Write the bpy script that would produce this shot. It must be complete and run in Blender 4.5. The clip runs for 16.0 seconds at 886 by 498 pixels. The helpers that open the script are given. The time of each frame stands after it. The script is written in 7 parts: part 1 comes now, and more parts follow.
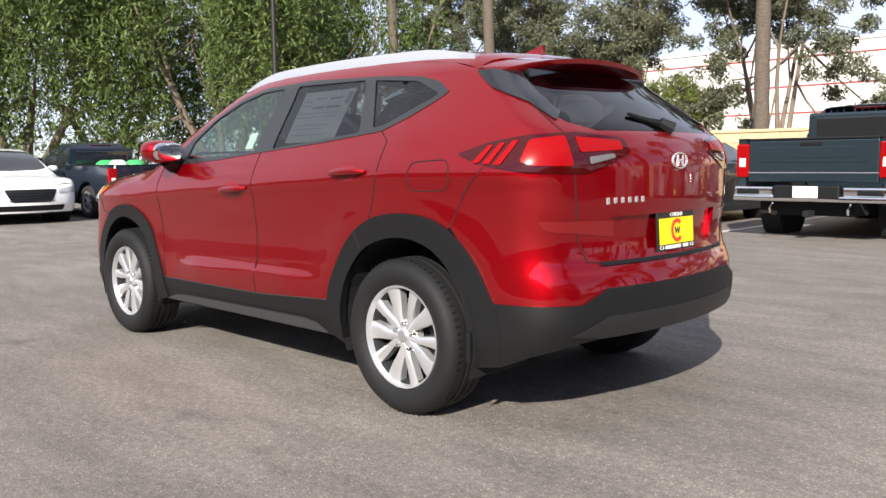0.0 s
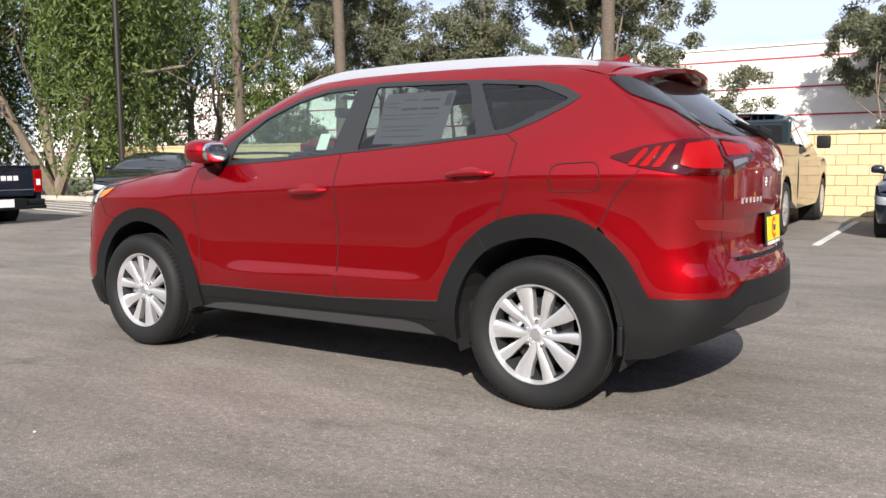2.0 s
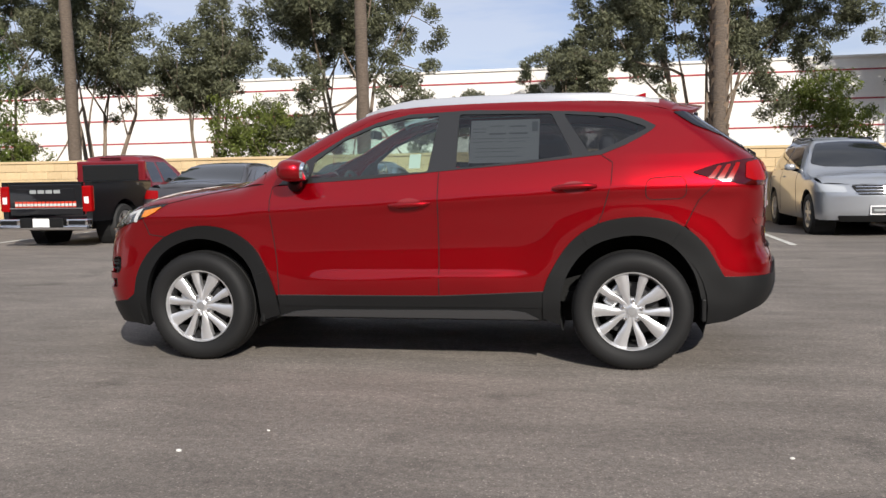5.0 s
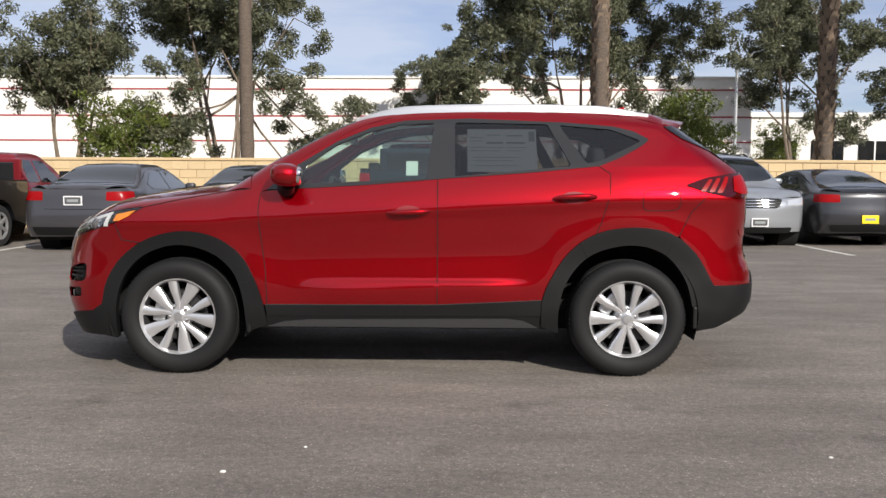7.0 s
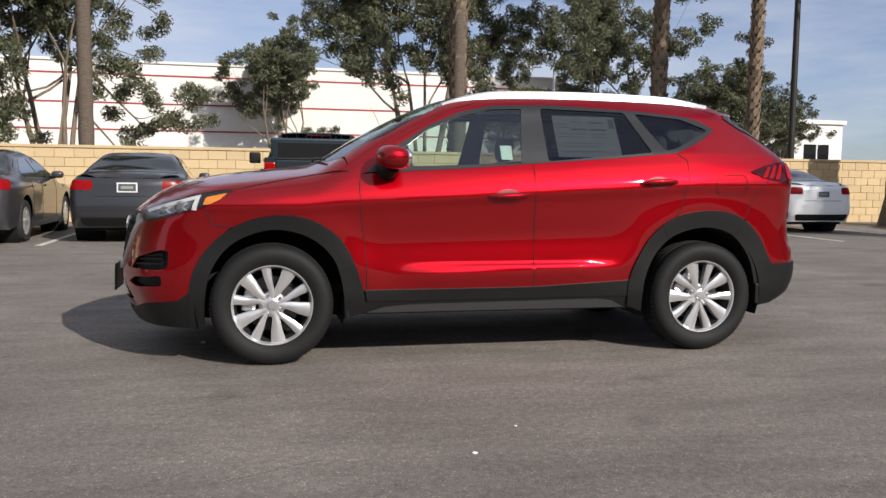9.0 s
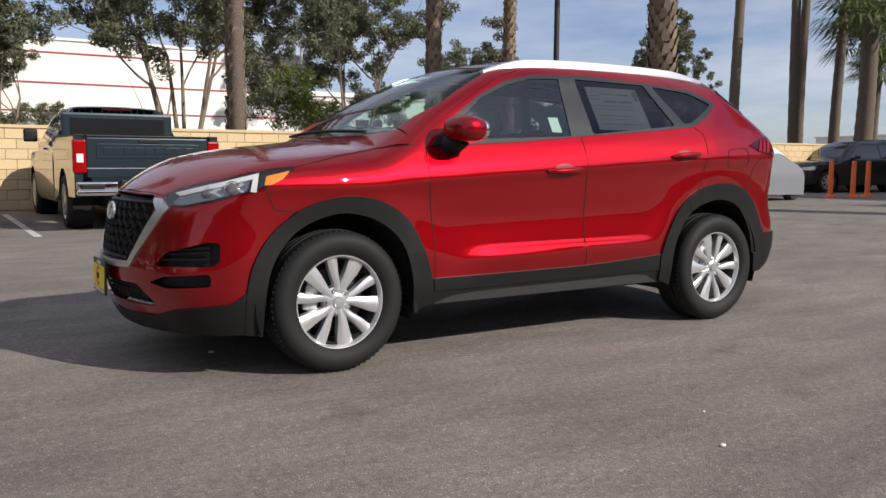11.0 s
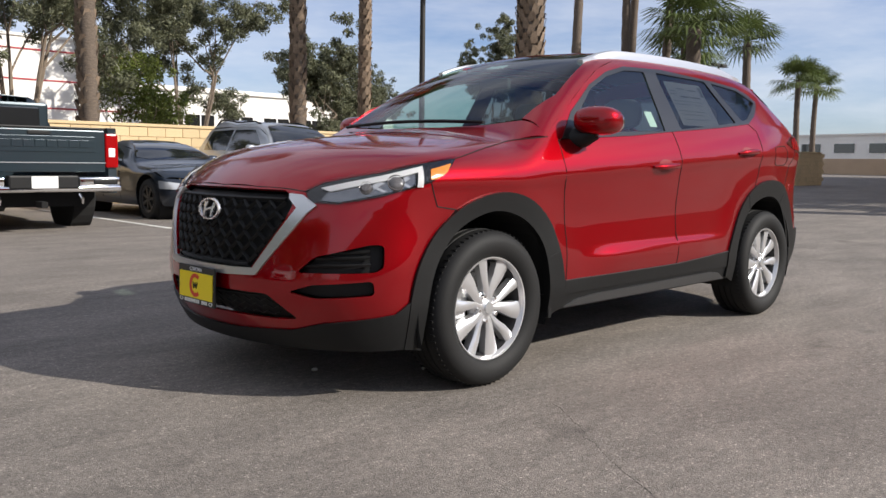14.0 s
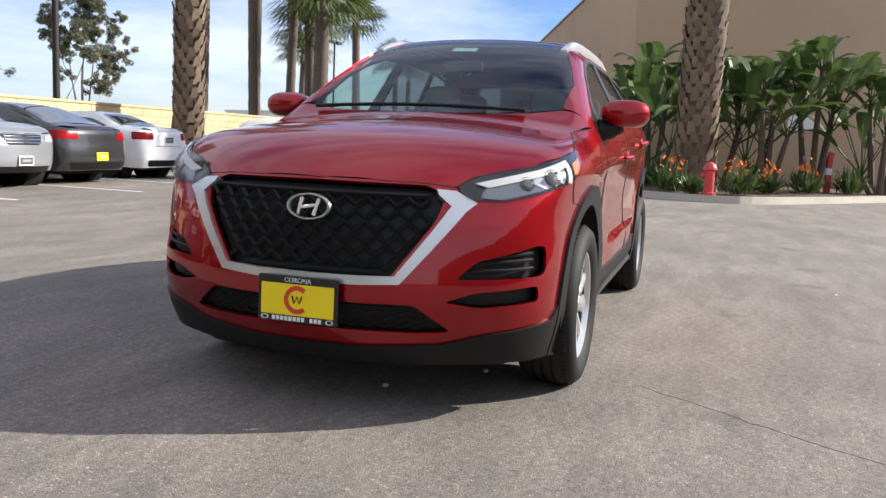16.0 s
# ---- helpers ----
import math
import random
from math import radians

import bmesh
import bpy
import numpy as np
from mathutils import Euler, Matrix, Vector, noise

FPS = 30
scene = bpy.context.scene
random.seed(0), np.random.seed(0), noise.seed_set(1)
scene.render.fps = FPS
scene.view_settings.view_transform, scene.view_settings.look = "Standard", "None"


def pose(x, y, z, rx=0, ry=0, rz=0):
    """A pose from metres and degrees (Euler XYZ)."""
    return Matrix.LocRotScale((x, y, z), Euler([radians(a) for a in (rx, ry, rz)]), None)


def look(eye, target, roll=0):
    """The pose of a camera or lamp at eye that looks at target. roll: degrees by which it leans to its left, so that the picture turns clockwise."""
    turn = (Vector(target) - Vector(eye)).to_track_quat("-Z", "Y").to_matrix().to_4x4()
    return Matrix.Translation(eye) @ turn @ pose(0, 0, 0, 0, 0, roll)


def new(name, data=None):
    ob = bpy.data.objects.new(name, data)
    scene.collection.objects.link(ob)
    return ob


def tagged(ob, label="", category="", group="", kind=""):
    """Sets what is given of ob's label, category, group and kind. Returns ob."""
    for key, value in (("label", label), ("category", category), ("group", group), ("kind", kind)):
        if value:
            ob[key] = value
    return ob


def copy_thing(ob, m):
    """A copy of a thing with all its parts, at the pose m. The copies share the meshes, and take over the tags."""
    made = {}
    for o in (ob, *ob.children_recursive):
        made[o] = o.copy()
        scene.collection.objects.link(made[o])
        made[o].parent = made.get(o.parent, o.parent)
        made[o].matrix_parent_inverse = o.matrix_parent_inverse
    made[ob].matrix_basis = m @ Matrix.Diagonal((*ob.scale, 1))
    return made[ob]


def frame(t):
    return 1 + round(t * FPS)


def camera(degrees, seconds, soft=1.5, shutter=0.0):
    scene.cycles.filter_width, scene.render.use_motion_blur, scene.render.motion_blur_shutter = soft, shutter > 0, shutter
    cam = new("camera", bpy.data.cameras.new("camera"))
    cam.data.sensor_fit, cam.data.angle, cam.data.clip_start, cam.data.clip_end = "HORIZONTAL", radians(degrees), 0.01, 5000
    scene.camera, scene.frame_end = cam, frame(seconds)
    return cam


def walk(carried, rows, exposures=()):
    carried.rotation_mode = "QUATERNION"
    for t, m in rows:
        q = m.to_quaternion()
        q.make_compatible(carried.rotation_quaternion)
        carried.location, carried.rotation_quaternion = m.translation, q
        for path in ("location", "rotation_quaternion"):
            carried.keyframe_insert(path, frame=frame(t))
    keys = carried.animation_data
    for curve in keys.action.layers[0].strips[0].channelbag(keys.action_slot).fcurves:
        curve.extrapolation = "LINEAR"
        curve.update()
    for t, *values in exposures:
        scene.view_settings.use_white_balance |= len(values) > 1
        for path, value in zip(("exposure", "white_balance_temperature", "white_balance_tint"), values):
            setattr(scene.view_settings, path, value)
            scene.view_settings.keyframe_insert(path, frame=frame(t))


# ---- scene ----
cam = camera(56.0, 16.0)
PATH = [
    (0.0, 3.996, -3.281, 1.114, 83.91, 0.7, 44.61),
    (0.5, 3.695, -3.695, 1.146, 84.76, 1.46, 39.67),
    (1.0, 3.305, -3.986, 1.127, 85.24, 2.06, 36.27),
    (1.5, 3.035, -4.219, 1.121, 84.83, 1.23, 33.58),
    (2.0, 2.935, -4.205, 1.12, 84.03, 0.38, 31.83),
    (2.5, 2.905, -4.218, 1.125, 83.97, 0.34, 30.94),
    (3.0, 2.82, -4.516, 1.117, 84.6, 0.09, 29.03),
    (3.5, 2.552, -4.877, 1.134, 84.52, 0.52, 25.06),
    (4.0, 2.114, -5.184, 1.135, 84.37, 0.56, 20.14),
    (4.5, 1.649, -5.523, 1.152, 84.4, 0.92, 15.52),
    (5.0, 1.144, -5.709, 1.144, 84.93, 0.98, 10.51),
    (7.5, 0.041, -5.769, 1.156, 85.34, -0.26, -0.82),
    (8.0, -0.391, -5.878, 1.121, 85.23, -0.04, -3.42),
    (8.5, -0.884, -5.739, 1.088, 85.39, -0.14, -7.82),
    (9.0, -1.443, -5.61, 1.077, 85.08, -0.73, -12.87),
    (9.5, -1.947, -5.339, 1.068, 84.72, -1.03, -18.16),
    (10.0, -2.436, -5.076, 1.063, 84.24, -1.22, -24.27),
    (12.5, -3.235, -3.883, 0.977, 84.37, 0.16, -35.85),
    (13.0, -3.344, -3.854, 0.977, 84.76, -1.32, -36.76),
    (13.5, -3.716, -3.67, 1.003, 84.66, -1.46, -39.83),
    (14.0, -4.009, -3.284, 0.986, 83.95, -0.81, -44.38),
    (14.5, -4.308, -2.832, 0.979, 83.03, -1.67, -50.18),
    (15.0, -4.533, -2.349, 0.985, 82.5, -2.75, -56.83),
    (15.5, -4.763, -1.859, 0.999, 82.66, -3.04, -64.38),
    (16.0, -4.877, -1.368, 1.009, 82.74, -2.41, -71.88),
]
EXPOSURES = [(0.0, 0.78), (1.5, 0.72), (2.5, 0.68), (3.5, 0.44), (5.0, 0.18), (8.0, 0.10), (10.0, -0.04), (12.5, 0.32), (14.0, 0.34), (15.0, 0.62), (16.0, 0.84)]
walk(cam, [(t, pose(*p)) for t, *p in PATH], EXPOSURES)

# ---- light ----
SUN = Vector((0.48, -0.87, 0.585))
world = bpy.data.worlds.new("sky")
scene.world = world
world.use_nodes = True
wn, wl = world.node_tree.nodes, world.node_tree.links
sky = wn.new("ShaderNodeTexSky")
sky.sky_type, sky.sun_disc = "NISHITA", False
sky.sun_elevation = math.asin(SUN.normalized().z)
sky.sun_rotation = math.atan2(SUN.x, SUN.y)
sky.air_density, sky.dust_density, sky.ozone_density = 1.0, 0.3, 3.0
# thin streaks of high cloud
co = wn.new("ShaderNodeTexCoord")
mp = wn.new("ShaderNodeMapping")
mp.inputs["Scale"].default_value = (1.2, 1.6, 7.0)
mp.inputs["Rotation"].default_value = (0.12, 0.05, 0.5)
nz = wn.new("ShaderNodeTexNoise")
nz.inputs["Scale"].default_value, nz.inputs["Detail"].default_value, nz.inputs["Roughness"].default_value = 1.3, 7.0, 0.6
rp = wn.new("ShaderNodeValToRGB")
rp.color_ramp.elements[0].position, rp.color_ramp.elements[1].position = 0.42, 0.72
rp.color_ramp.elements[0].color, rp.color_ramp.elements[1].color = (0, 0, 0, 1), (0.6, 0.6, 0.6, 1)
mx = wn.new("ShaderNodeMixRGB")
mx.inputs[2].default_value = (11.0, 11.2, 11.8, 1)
wl.new(co.outputs["Generated"], mp.inputs["Vector"])
wl.new(mp.outputs[0], nz.inputs["Vector"])
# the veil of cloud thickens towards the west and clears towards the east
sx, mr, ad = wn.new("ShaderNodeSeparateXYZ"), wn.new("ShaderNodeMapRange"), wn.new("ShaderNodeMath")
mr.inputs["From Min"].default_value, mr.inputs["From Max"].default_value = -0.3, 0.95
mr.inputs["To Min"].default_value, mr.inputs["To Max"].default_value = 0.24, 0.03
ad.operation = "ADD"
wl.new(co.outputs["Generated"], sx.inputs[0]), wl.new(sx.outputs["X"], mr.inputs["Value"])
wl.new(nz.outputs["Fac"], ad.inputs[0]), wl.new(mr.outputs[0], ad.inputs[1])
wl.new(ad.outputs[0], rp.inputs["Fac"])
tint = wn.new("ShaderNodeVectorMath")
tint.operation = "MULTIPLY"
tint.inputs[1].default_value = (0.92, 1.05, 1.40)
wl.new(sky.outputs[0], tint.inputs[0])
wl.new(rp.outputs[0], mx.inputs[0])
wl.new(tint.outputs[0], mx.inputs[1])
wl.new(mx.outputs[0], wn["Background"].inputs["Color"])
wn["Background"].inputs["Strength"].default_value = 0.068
sun = new("sun", bpy.data.lights.new("sun", "SUN"))
sun.data.energy, sun.data.angle, sun.data.color = 5.0, radians(0.6), (1.0, 0.94, 0.85)
sun.matrix_world = look(SUN * 20, (0, 0, 0))

# ---- materials ----
def mat(name, color, rough=0.5, metal=0.0, grain=0.0, scale=20.0, bump=0.0, coat=0.0, alpha=1.0, emit=0.0, big=0.0, bigscale=0.6, trans=0.0, flake=0.0, stretch=(1, 1, 1), island=0.0, spec=0.5):
    """A node material: base colour varied at two scales (grain and big), with bump in metres."""
    m = bpy.data.materials.new(name)
    m.use_nodes = True
    n, l = m.node_tree.nodes, m.node_tree.links
    b = n["Principled BSDF"]
    b.inputs["Base Color"].default_value = (*color, 1)
    b.inputs["Roughness"].default_value, b.inputs["Metallic"].default_value = rough, metal
    b.inputs["Coat Weight"].default_value, b.inputs["Coat Roughness"].default_value = coat, 0.02
    b.inputs["Specular IOR Level"].default_value = spec
    b.inputs["Transmission Weight"].default_value = trans
    if emit:
        b.inputs["Emission Color"].default_value, b.inputs["Emission Strength"].default_value = (*color, 1), emit
    if grain or big or bump or island:
        tc, mpn = n.new("ShaderNodeTexCoord"), n.new("ShaderNodeMapping")
        mpn.inputs["Scale"].default_value = stretch
        l.new(tc.outputs["Object"], mpn.inputs["Vector"])
        t1, t2 = n.new("ShaderNodeTexNoise"), n.new("ShaderNodeTexNoise")
        t1.inputs["Scale"].default_value, t1.inputs["Detail"].default_value, t1.inputs["Roughness"].default_value = scale, 5.0, 0.65
        t2.inputs["Scale"].default_value, t2.inputs["Detail"].default_value = bigscale, 4.0
        l.new(mpn.outputs[0], t1.inputs["Vector"]), l.new(mpn.outputs[0], t2.inputs["Vector"])
        fac = []
        for t, amount in ((t1, grain), (t2, big)):
            r = n.new("ShaderNodeMapRange")
            r.inputs["From Min"].default_value, r.inputs["From Max"].default_value = 0.28, 0.72
            r.inputs["To Min"].default_value, r.inputs["To Max"].default_value = 1 - amount, 1 + amount
            l.new(t.outputs["Fac"], r.inputs["Value"])
            fac.append(r.outputs[0])
        mul = n.new("ShaderNodeMath")
        mul.operation = "MULTIPLY"
        l.new(fac[0], mul.inputs[0]), l.new(fac[1], mul.inputs[1])
        last = mul.outputs[0]
        if island:
            for node, socket in (("ShaderNodeNewGeometry", "Random Per Island"), ("ShaderNodeObjectInfo", "Random")):
                g, r, m2 = n.new(node), n.new("ShaderNodeMapRange"), n.new("ShaderNodeMath")
                r.inputs["To Min"].default_value, r.inputs["To Max"].default_value = 1 - island, 1 + island
                m2.operation = "MULTIPLY"
                l.new(g.outputs[socket], r.inputs["Value"])
                l.new(r.outputs[0], m2.inputs[0]), l.new(last, m2.inputs[1])
                last = m2.outputs[0]
        vm = n.new("ShaderNodeVectorMath")
        vm.operation = "SCALE"
        vm.inputs[0].default_value = color
        l.new(last, vm.inputs["Scale"])
        l.new(vm.outputs[0], b.inputs["Base Color"])
        if bump:
            bp = n.new("ShaderNodeBump")
            bp.inputs["Strength"].default_value, bp.inputs["Distance"].default_value = 0.8, bump
            l.new(t1.outputs["Fac"], bp.inputs["Height"])
            l.new(bp.outputs[0], b.inputs["Normal"])
    return m


def glass(name, tint, clear, rough=0.0, ior=1.8):
    """A tinted pane: part of the light goes straight through, the rest is a dark gloss."""
    m = bpy.data.materials.new(name)
    m.use_nodes = True
    n, l = m.node_tree.nodes, m.node_tree.links
    n.remove(n["Principled BSDF"])
    tr, gl, mix, lw, pw, ma = (n.new("ShaderNode" + k) for k in ("BsdfTransparent", "BsdfGlossy", "MixShader", "LayerWeight", "Math", "Math"))
    tr.inputs["Color"].default_value = (*[c * clear for c in tint], 1)
    gl.inputs["Roughness"].default_value, lw.inputs["Blend"].default_value = rough, 0.5
    f0 = ((ior - 1) / (ior + 1)) ** 2
    pw.operation, ma.operation = "POWER", "MULTIPLY_ADD"
    pw.inputs[1].default_value, ma.inputs[1].default_value, ma.inputs[2].default_value = 5.0, 1 - f0, f0
    l.new(lw.outputs["Facing"], pw.inputs[0]), l.new(pw.outputs[0], ma.inputs[0])
    l.new(ma.outputs[0], mix.inputs[0]), l.new(tr.outputs[0], mix.inputs[1]), l.new(gl.outputs[0], mix.inputs[2])
    l.new(mix.outputs[0], n["Material Output"].inputs["Surface"])
    return m


RED = mat("red_metallic_paint", (0.30, 0.0006, 0.0050), 0.35, 0.74, grain=0.10, scale=900, coat=1.0, spec=0.0)
REDSHADE = mat("red_paint_shade", (0.20, 0.004, 0.009), 0.5)
PLASTIC = mat("grey_black_plastic", (0.0075, 0.0077, 0.008), 0.5, grain=0.12, scale=300, bump=0.0004, spec=0.28)
GLOSSBLACK = mat("gloss_black", (0.008, 0.008, 0.009), 0.12, coat=0.6)
SILL = mat("satin_grey_sill", (0.055, 0.055, 0.057), 0.42, 0.4, grain=0.05, scale=200)
SILLDARK = mat("satin_dark_grey", (0.018, 0.018, 0.019), 0.45, 0.2, grain=0.08, scale=200)
DARK = mat("underbody_black", (0.004, 0.004, 0.004), 0.9)
TRIM = mat("window_trim", (0.015, 0.015, 0.015), 0.28, spec=0.8)
SATIN = mat("satin_silver", (0.62, 0.63, 0.64), 0.32, 0.85)
CHROME = mat("chrome", (0.8, 0.8, 0.8), 0.08, 1.0)
ALLOY = mat("alloy_silver", (0.66, 0.66, 0.67), 0.28, 0.72, grain=0.03, scale=200)
ALLOYDARK = mat("alloy_dark", (0.05, 0.05, 0.052), 0.45, 0.5)
RUBBER = mat("tyre_rubber", (0.010, 0.010, 0.0103), 0.68, grain=0.15, scale=120, bump=0.0004, spec=0.3)
GLASSF = glass("front_glass", (0.78, 0.93, 0.86), 0.92, 0.13, ior=2.2)
GLASSW = glass("windscreen_glass", (0.66, 0.84, 0.80), 0.85)
GLASSD = glass("privacy_glass", (0.9, 0.95, 1.0), 0.30)
GLASSR = glass("rear_privacy_glass", (0.85, 0.92, 1.0), 0.12, ior=1.5)
LENS = glass("clear_lens", (1, 1, 1), 0.85, ior=1.4)
REDLENS = mat("red_lens", (0.045, 0.0006, 0.001), 0.08, coat=0.5, spec=0.3)
REDBRIGHT = mat("red_reflector", (0.27, 0.002, 0.003), 0.25, coat=0.15, spec=0.15)
AMBER = mat("amber_reflector", (0.85, 0.27, 0.025), 0.2, coat=1.0)
WHITEP = mat("white_paint", (0.75, 0.75, 0.74), 0.35, coat=0.5)
PAPER = mat("paper", (0.56, 0.58, 0.56), 0.7)
PAPERGREY = mat("print_grey", (0.28, 0.3, 0.3), 0.7)
YELLOW = mat("plate_yellow", (0.85, 0.66, 0.01), 0.45)
PLATERED = mat("plate_red", (0.62, 0.05, 0.02), 0.45)
PLATEBLACK = mat("plate_black", (0.012, 0.012, 0.012), 0.4)
PLATEWHITE = mat("plate_white", (0.75, 0.75, 0.75), 0.45)
SEAT = mat("seat_cloth", (0.22, 0.22, 0.22), 0.85, grain=0.2, scale=200)
DASH = mat("dash_plastic", (0.03, 0.03, 0.032), 0.7)
REDMID = mat("red_reflex", (0.16, 0.002, 0.003), 0.12, coat=0.6)
LAMPGREY = mat("lamp_grey", (0.13, 0.12, 0.12), 0.15, coat=1.0)
BRIGHT = mat("bright_silver", (0.78, 0.78, 0.78), 0.22, 0.75)
BOWL = mat("lamp_reflector", (0.30, 0.31, 0.33), 0.16, 0.9)
BEIGE = mat("beige_liner", (0.42, 0.38, 0.31), 0.9)

# ---- helpers of the scene ----
from mathutils import geometry


def mesh_of(name, verts, faces, material=None, smooth=False):
    me = bpy.data.meshes.new(name)
    me.from_pydata([tuple(v) for v in verts], [], [tuple(f) for f in faces])
    if material:
        me.materials.append(material)
    if smooth:
        me.shade_smooth()
    return me


def part(name, bm, material, parent=None, label="", smooth=False, at=None):
    """One mesh object from a bmesh (or a mesh), under a thing or a part."""
    if isinstance(bm, bmesh.types.BMesh):
        me = bpy.data.meshes.new(name)
        bmesh.ops.recalc_face_normals(bm, faces=bm.faces)
        bm.to_mesh(me)
        bm.free()
        if smooth:
            me.shade_smooth()
            me.set_sharp_from_angle(angle=radians(38))
    else:
        me = bm
    if material and not me.materials:
        me.materials.append(material)
    ob = new(name, me)
    if parent:
        ob.parent = parent
    if at:
        ob.matrix_basis = at
    if label:
        ob["label"] = label
    return ob


def thing(name, label, category, m=None, group="", kind=""):
    ob = new(name)
    ob.empty_display_size = 0.2
    if m:
        ob.matrix_basis = m
    return tagged(ob, label, category, group, kind)


def box(bm, lo, hi, bevel=0.0, seg=2, m=None):
    c = [(a + b) / 2 for a, b in zip(lo, hi)]
    r = bmesh.ops.create_cube(bm, size=1.0, matrix=Matrix.LocRotScale(c, None, [abs(b - a) for a, b in zip(lo, hi)]))
    vs = r["verts"]
    if m:
        bmesh.ops.transform(bm, matrix=m, verts=vs)
    if bevel:
        es = list({e for v in vs for e in v.link_edges})
        bmesh.ops.bevel(bm, geom=es, offset=bevel, segments=seg, affect="EDGES", profile=0.6)
    return bm


def boxed(lo, hi, bevel=0.0, seg=2, m=None):
    return box(bmesh.new(), lo, hi, bevel, seg, m)


def tube(bm, pts, radii, n=8, cap=True):
    """A tapered tube along points."""
    rings, up = [], Vector((0.31, 0.17, 1)).normalized()
    pts = [Vector(p) for p in pts]
    for i, p in enumerate(pts):
        d = (pts[min(i + 1, len(pts) - 1)] - pts[max(i - 1, 0)]).normalized()
        a = d.cross(up)
        a = (a if a.length > 0.05 else d.cross(Vector((1, 0, 0)))).normalized()
        b = d.cross(a)
        rings.append([bm.verts.new(p + radii[i] * (math.cos(2 * math.pi * k / n) * a + math.sin(2 * math.pi * k / n) * b)) for k in range(n)])
    for r, q in zip(rings, rings[1:]):
        for k in range(n):
            bm.faces.new((r[k], r[(k + 1) % n], q[(k + 1) % n], q[k]))
    if cap:
        bm.faces.new(rings[0][::-1]), bm.faces.new(rings[-1])
    return bm


def ring_lathe(bm, profile, n, axis_m=None, closed=False):
    """A lathe of (radius, along) pairs round the local y axis."""
    rows = []
    for k in range(n):
        a = 2 * math.pi * k / n
        rows.append([bm.verts.new((r * math.cos(a), y, r * math.sin(a))) for r, y in profile])
    m = len(profile)
    for k in range(n):
        p, q = rows[k], rows[(k + 1) % n]
        for i in range(m if closed else m - 1):
            j = (i + 1) % m
            bm.faces.new((p[i], p[j], q[j], q[i]))
    return bm


def spline(points):
    """A smooth curve through (x, y) pairs, flat beyond its ends."""
    xs, ys = np.array([p[0] for p in points], float), np.array([p[1] for p in points], float)
    d = np.diff(ys) / np.diff(xs)
    t = np.zeros(len(xs))
    t[1:-1] = (d[1:] + d[:-1]) / 2
    t[1:-1][d[1:] * d[:-1] <= 0] = 0
    t[0], t[-1] = d[0], d[-1]

    def value(x):
        x = np.clip(np.asarray(x, float), xs[0], xs[-1])
        i = np.clip(np.searchsorted(xs, x) - 1, 0, len(xs) - 2)
        h = xs[i + 1] - xs[i]
        s = (x - xs[i]) / h
        return (2 * s**3 - 3 * s**2 + 1) * ys[i] + (s**3 - 2 * s**2 + s) * h * t[i] + (3 * s**2 - 2 * s**3) * ys[i + 1] + (s**3 - s**2) * h * t[i + 1]
    return value


def soft_max(a, b, k):
    return np.maximum(a, b) + np.maximum(k - np.abs(a - b), 0) ** 2 / (4 * k)


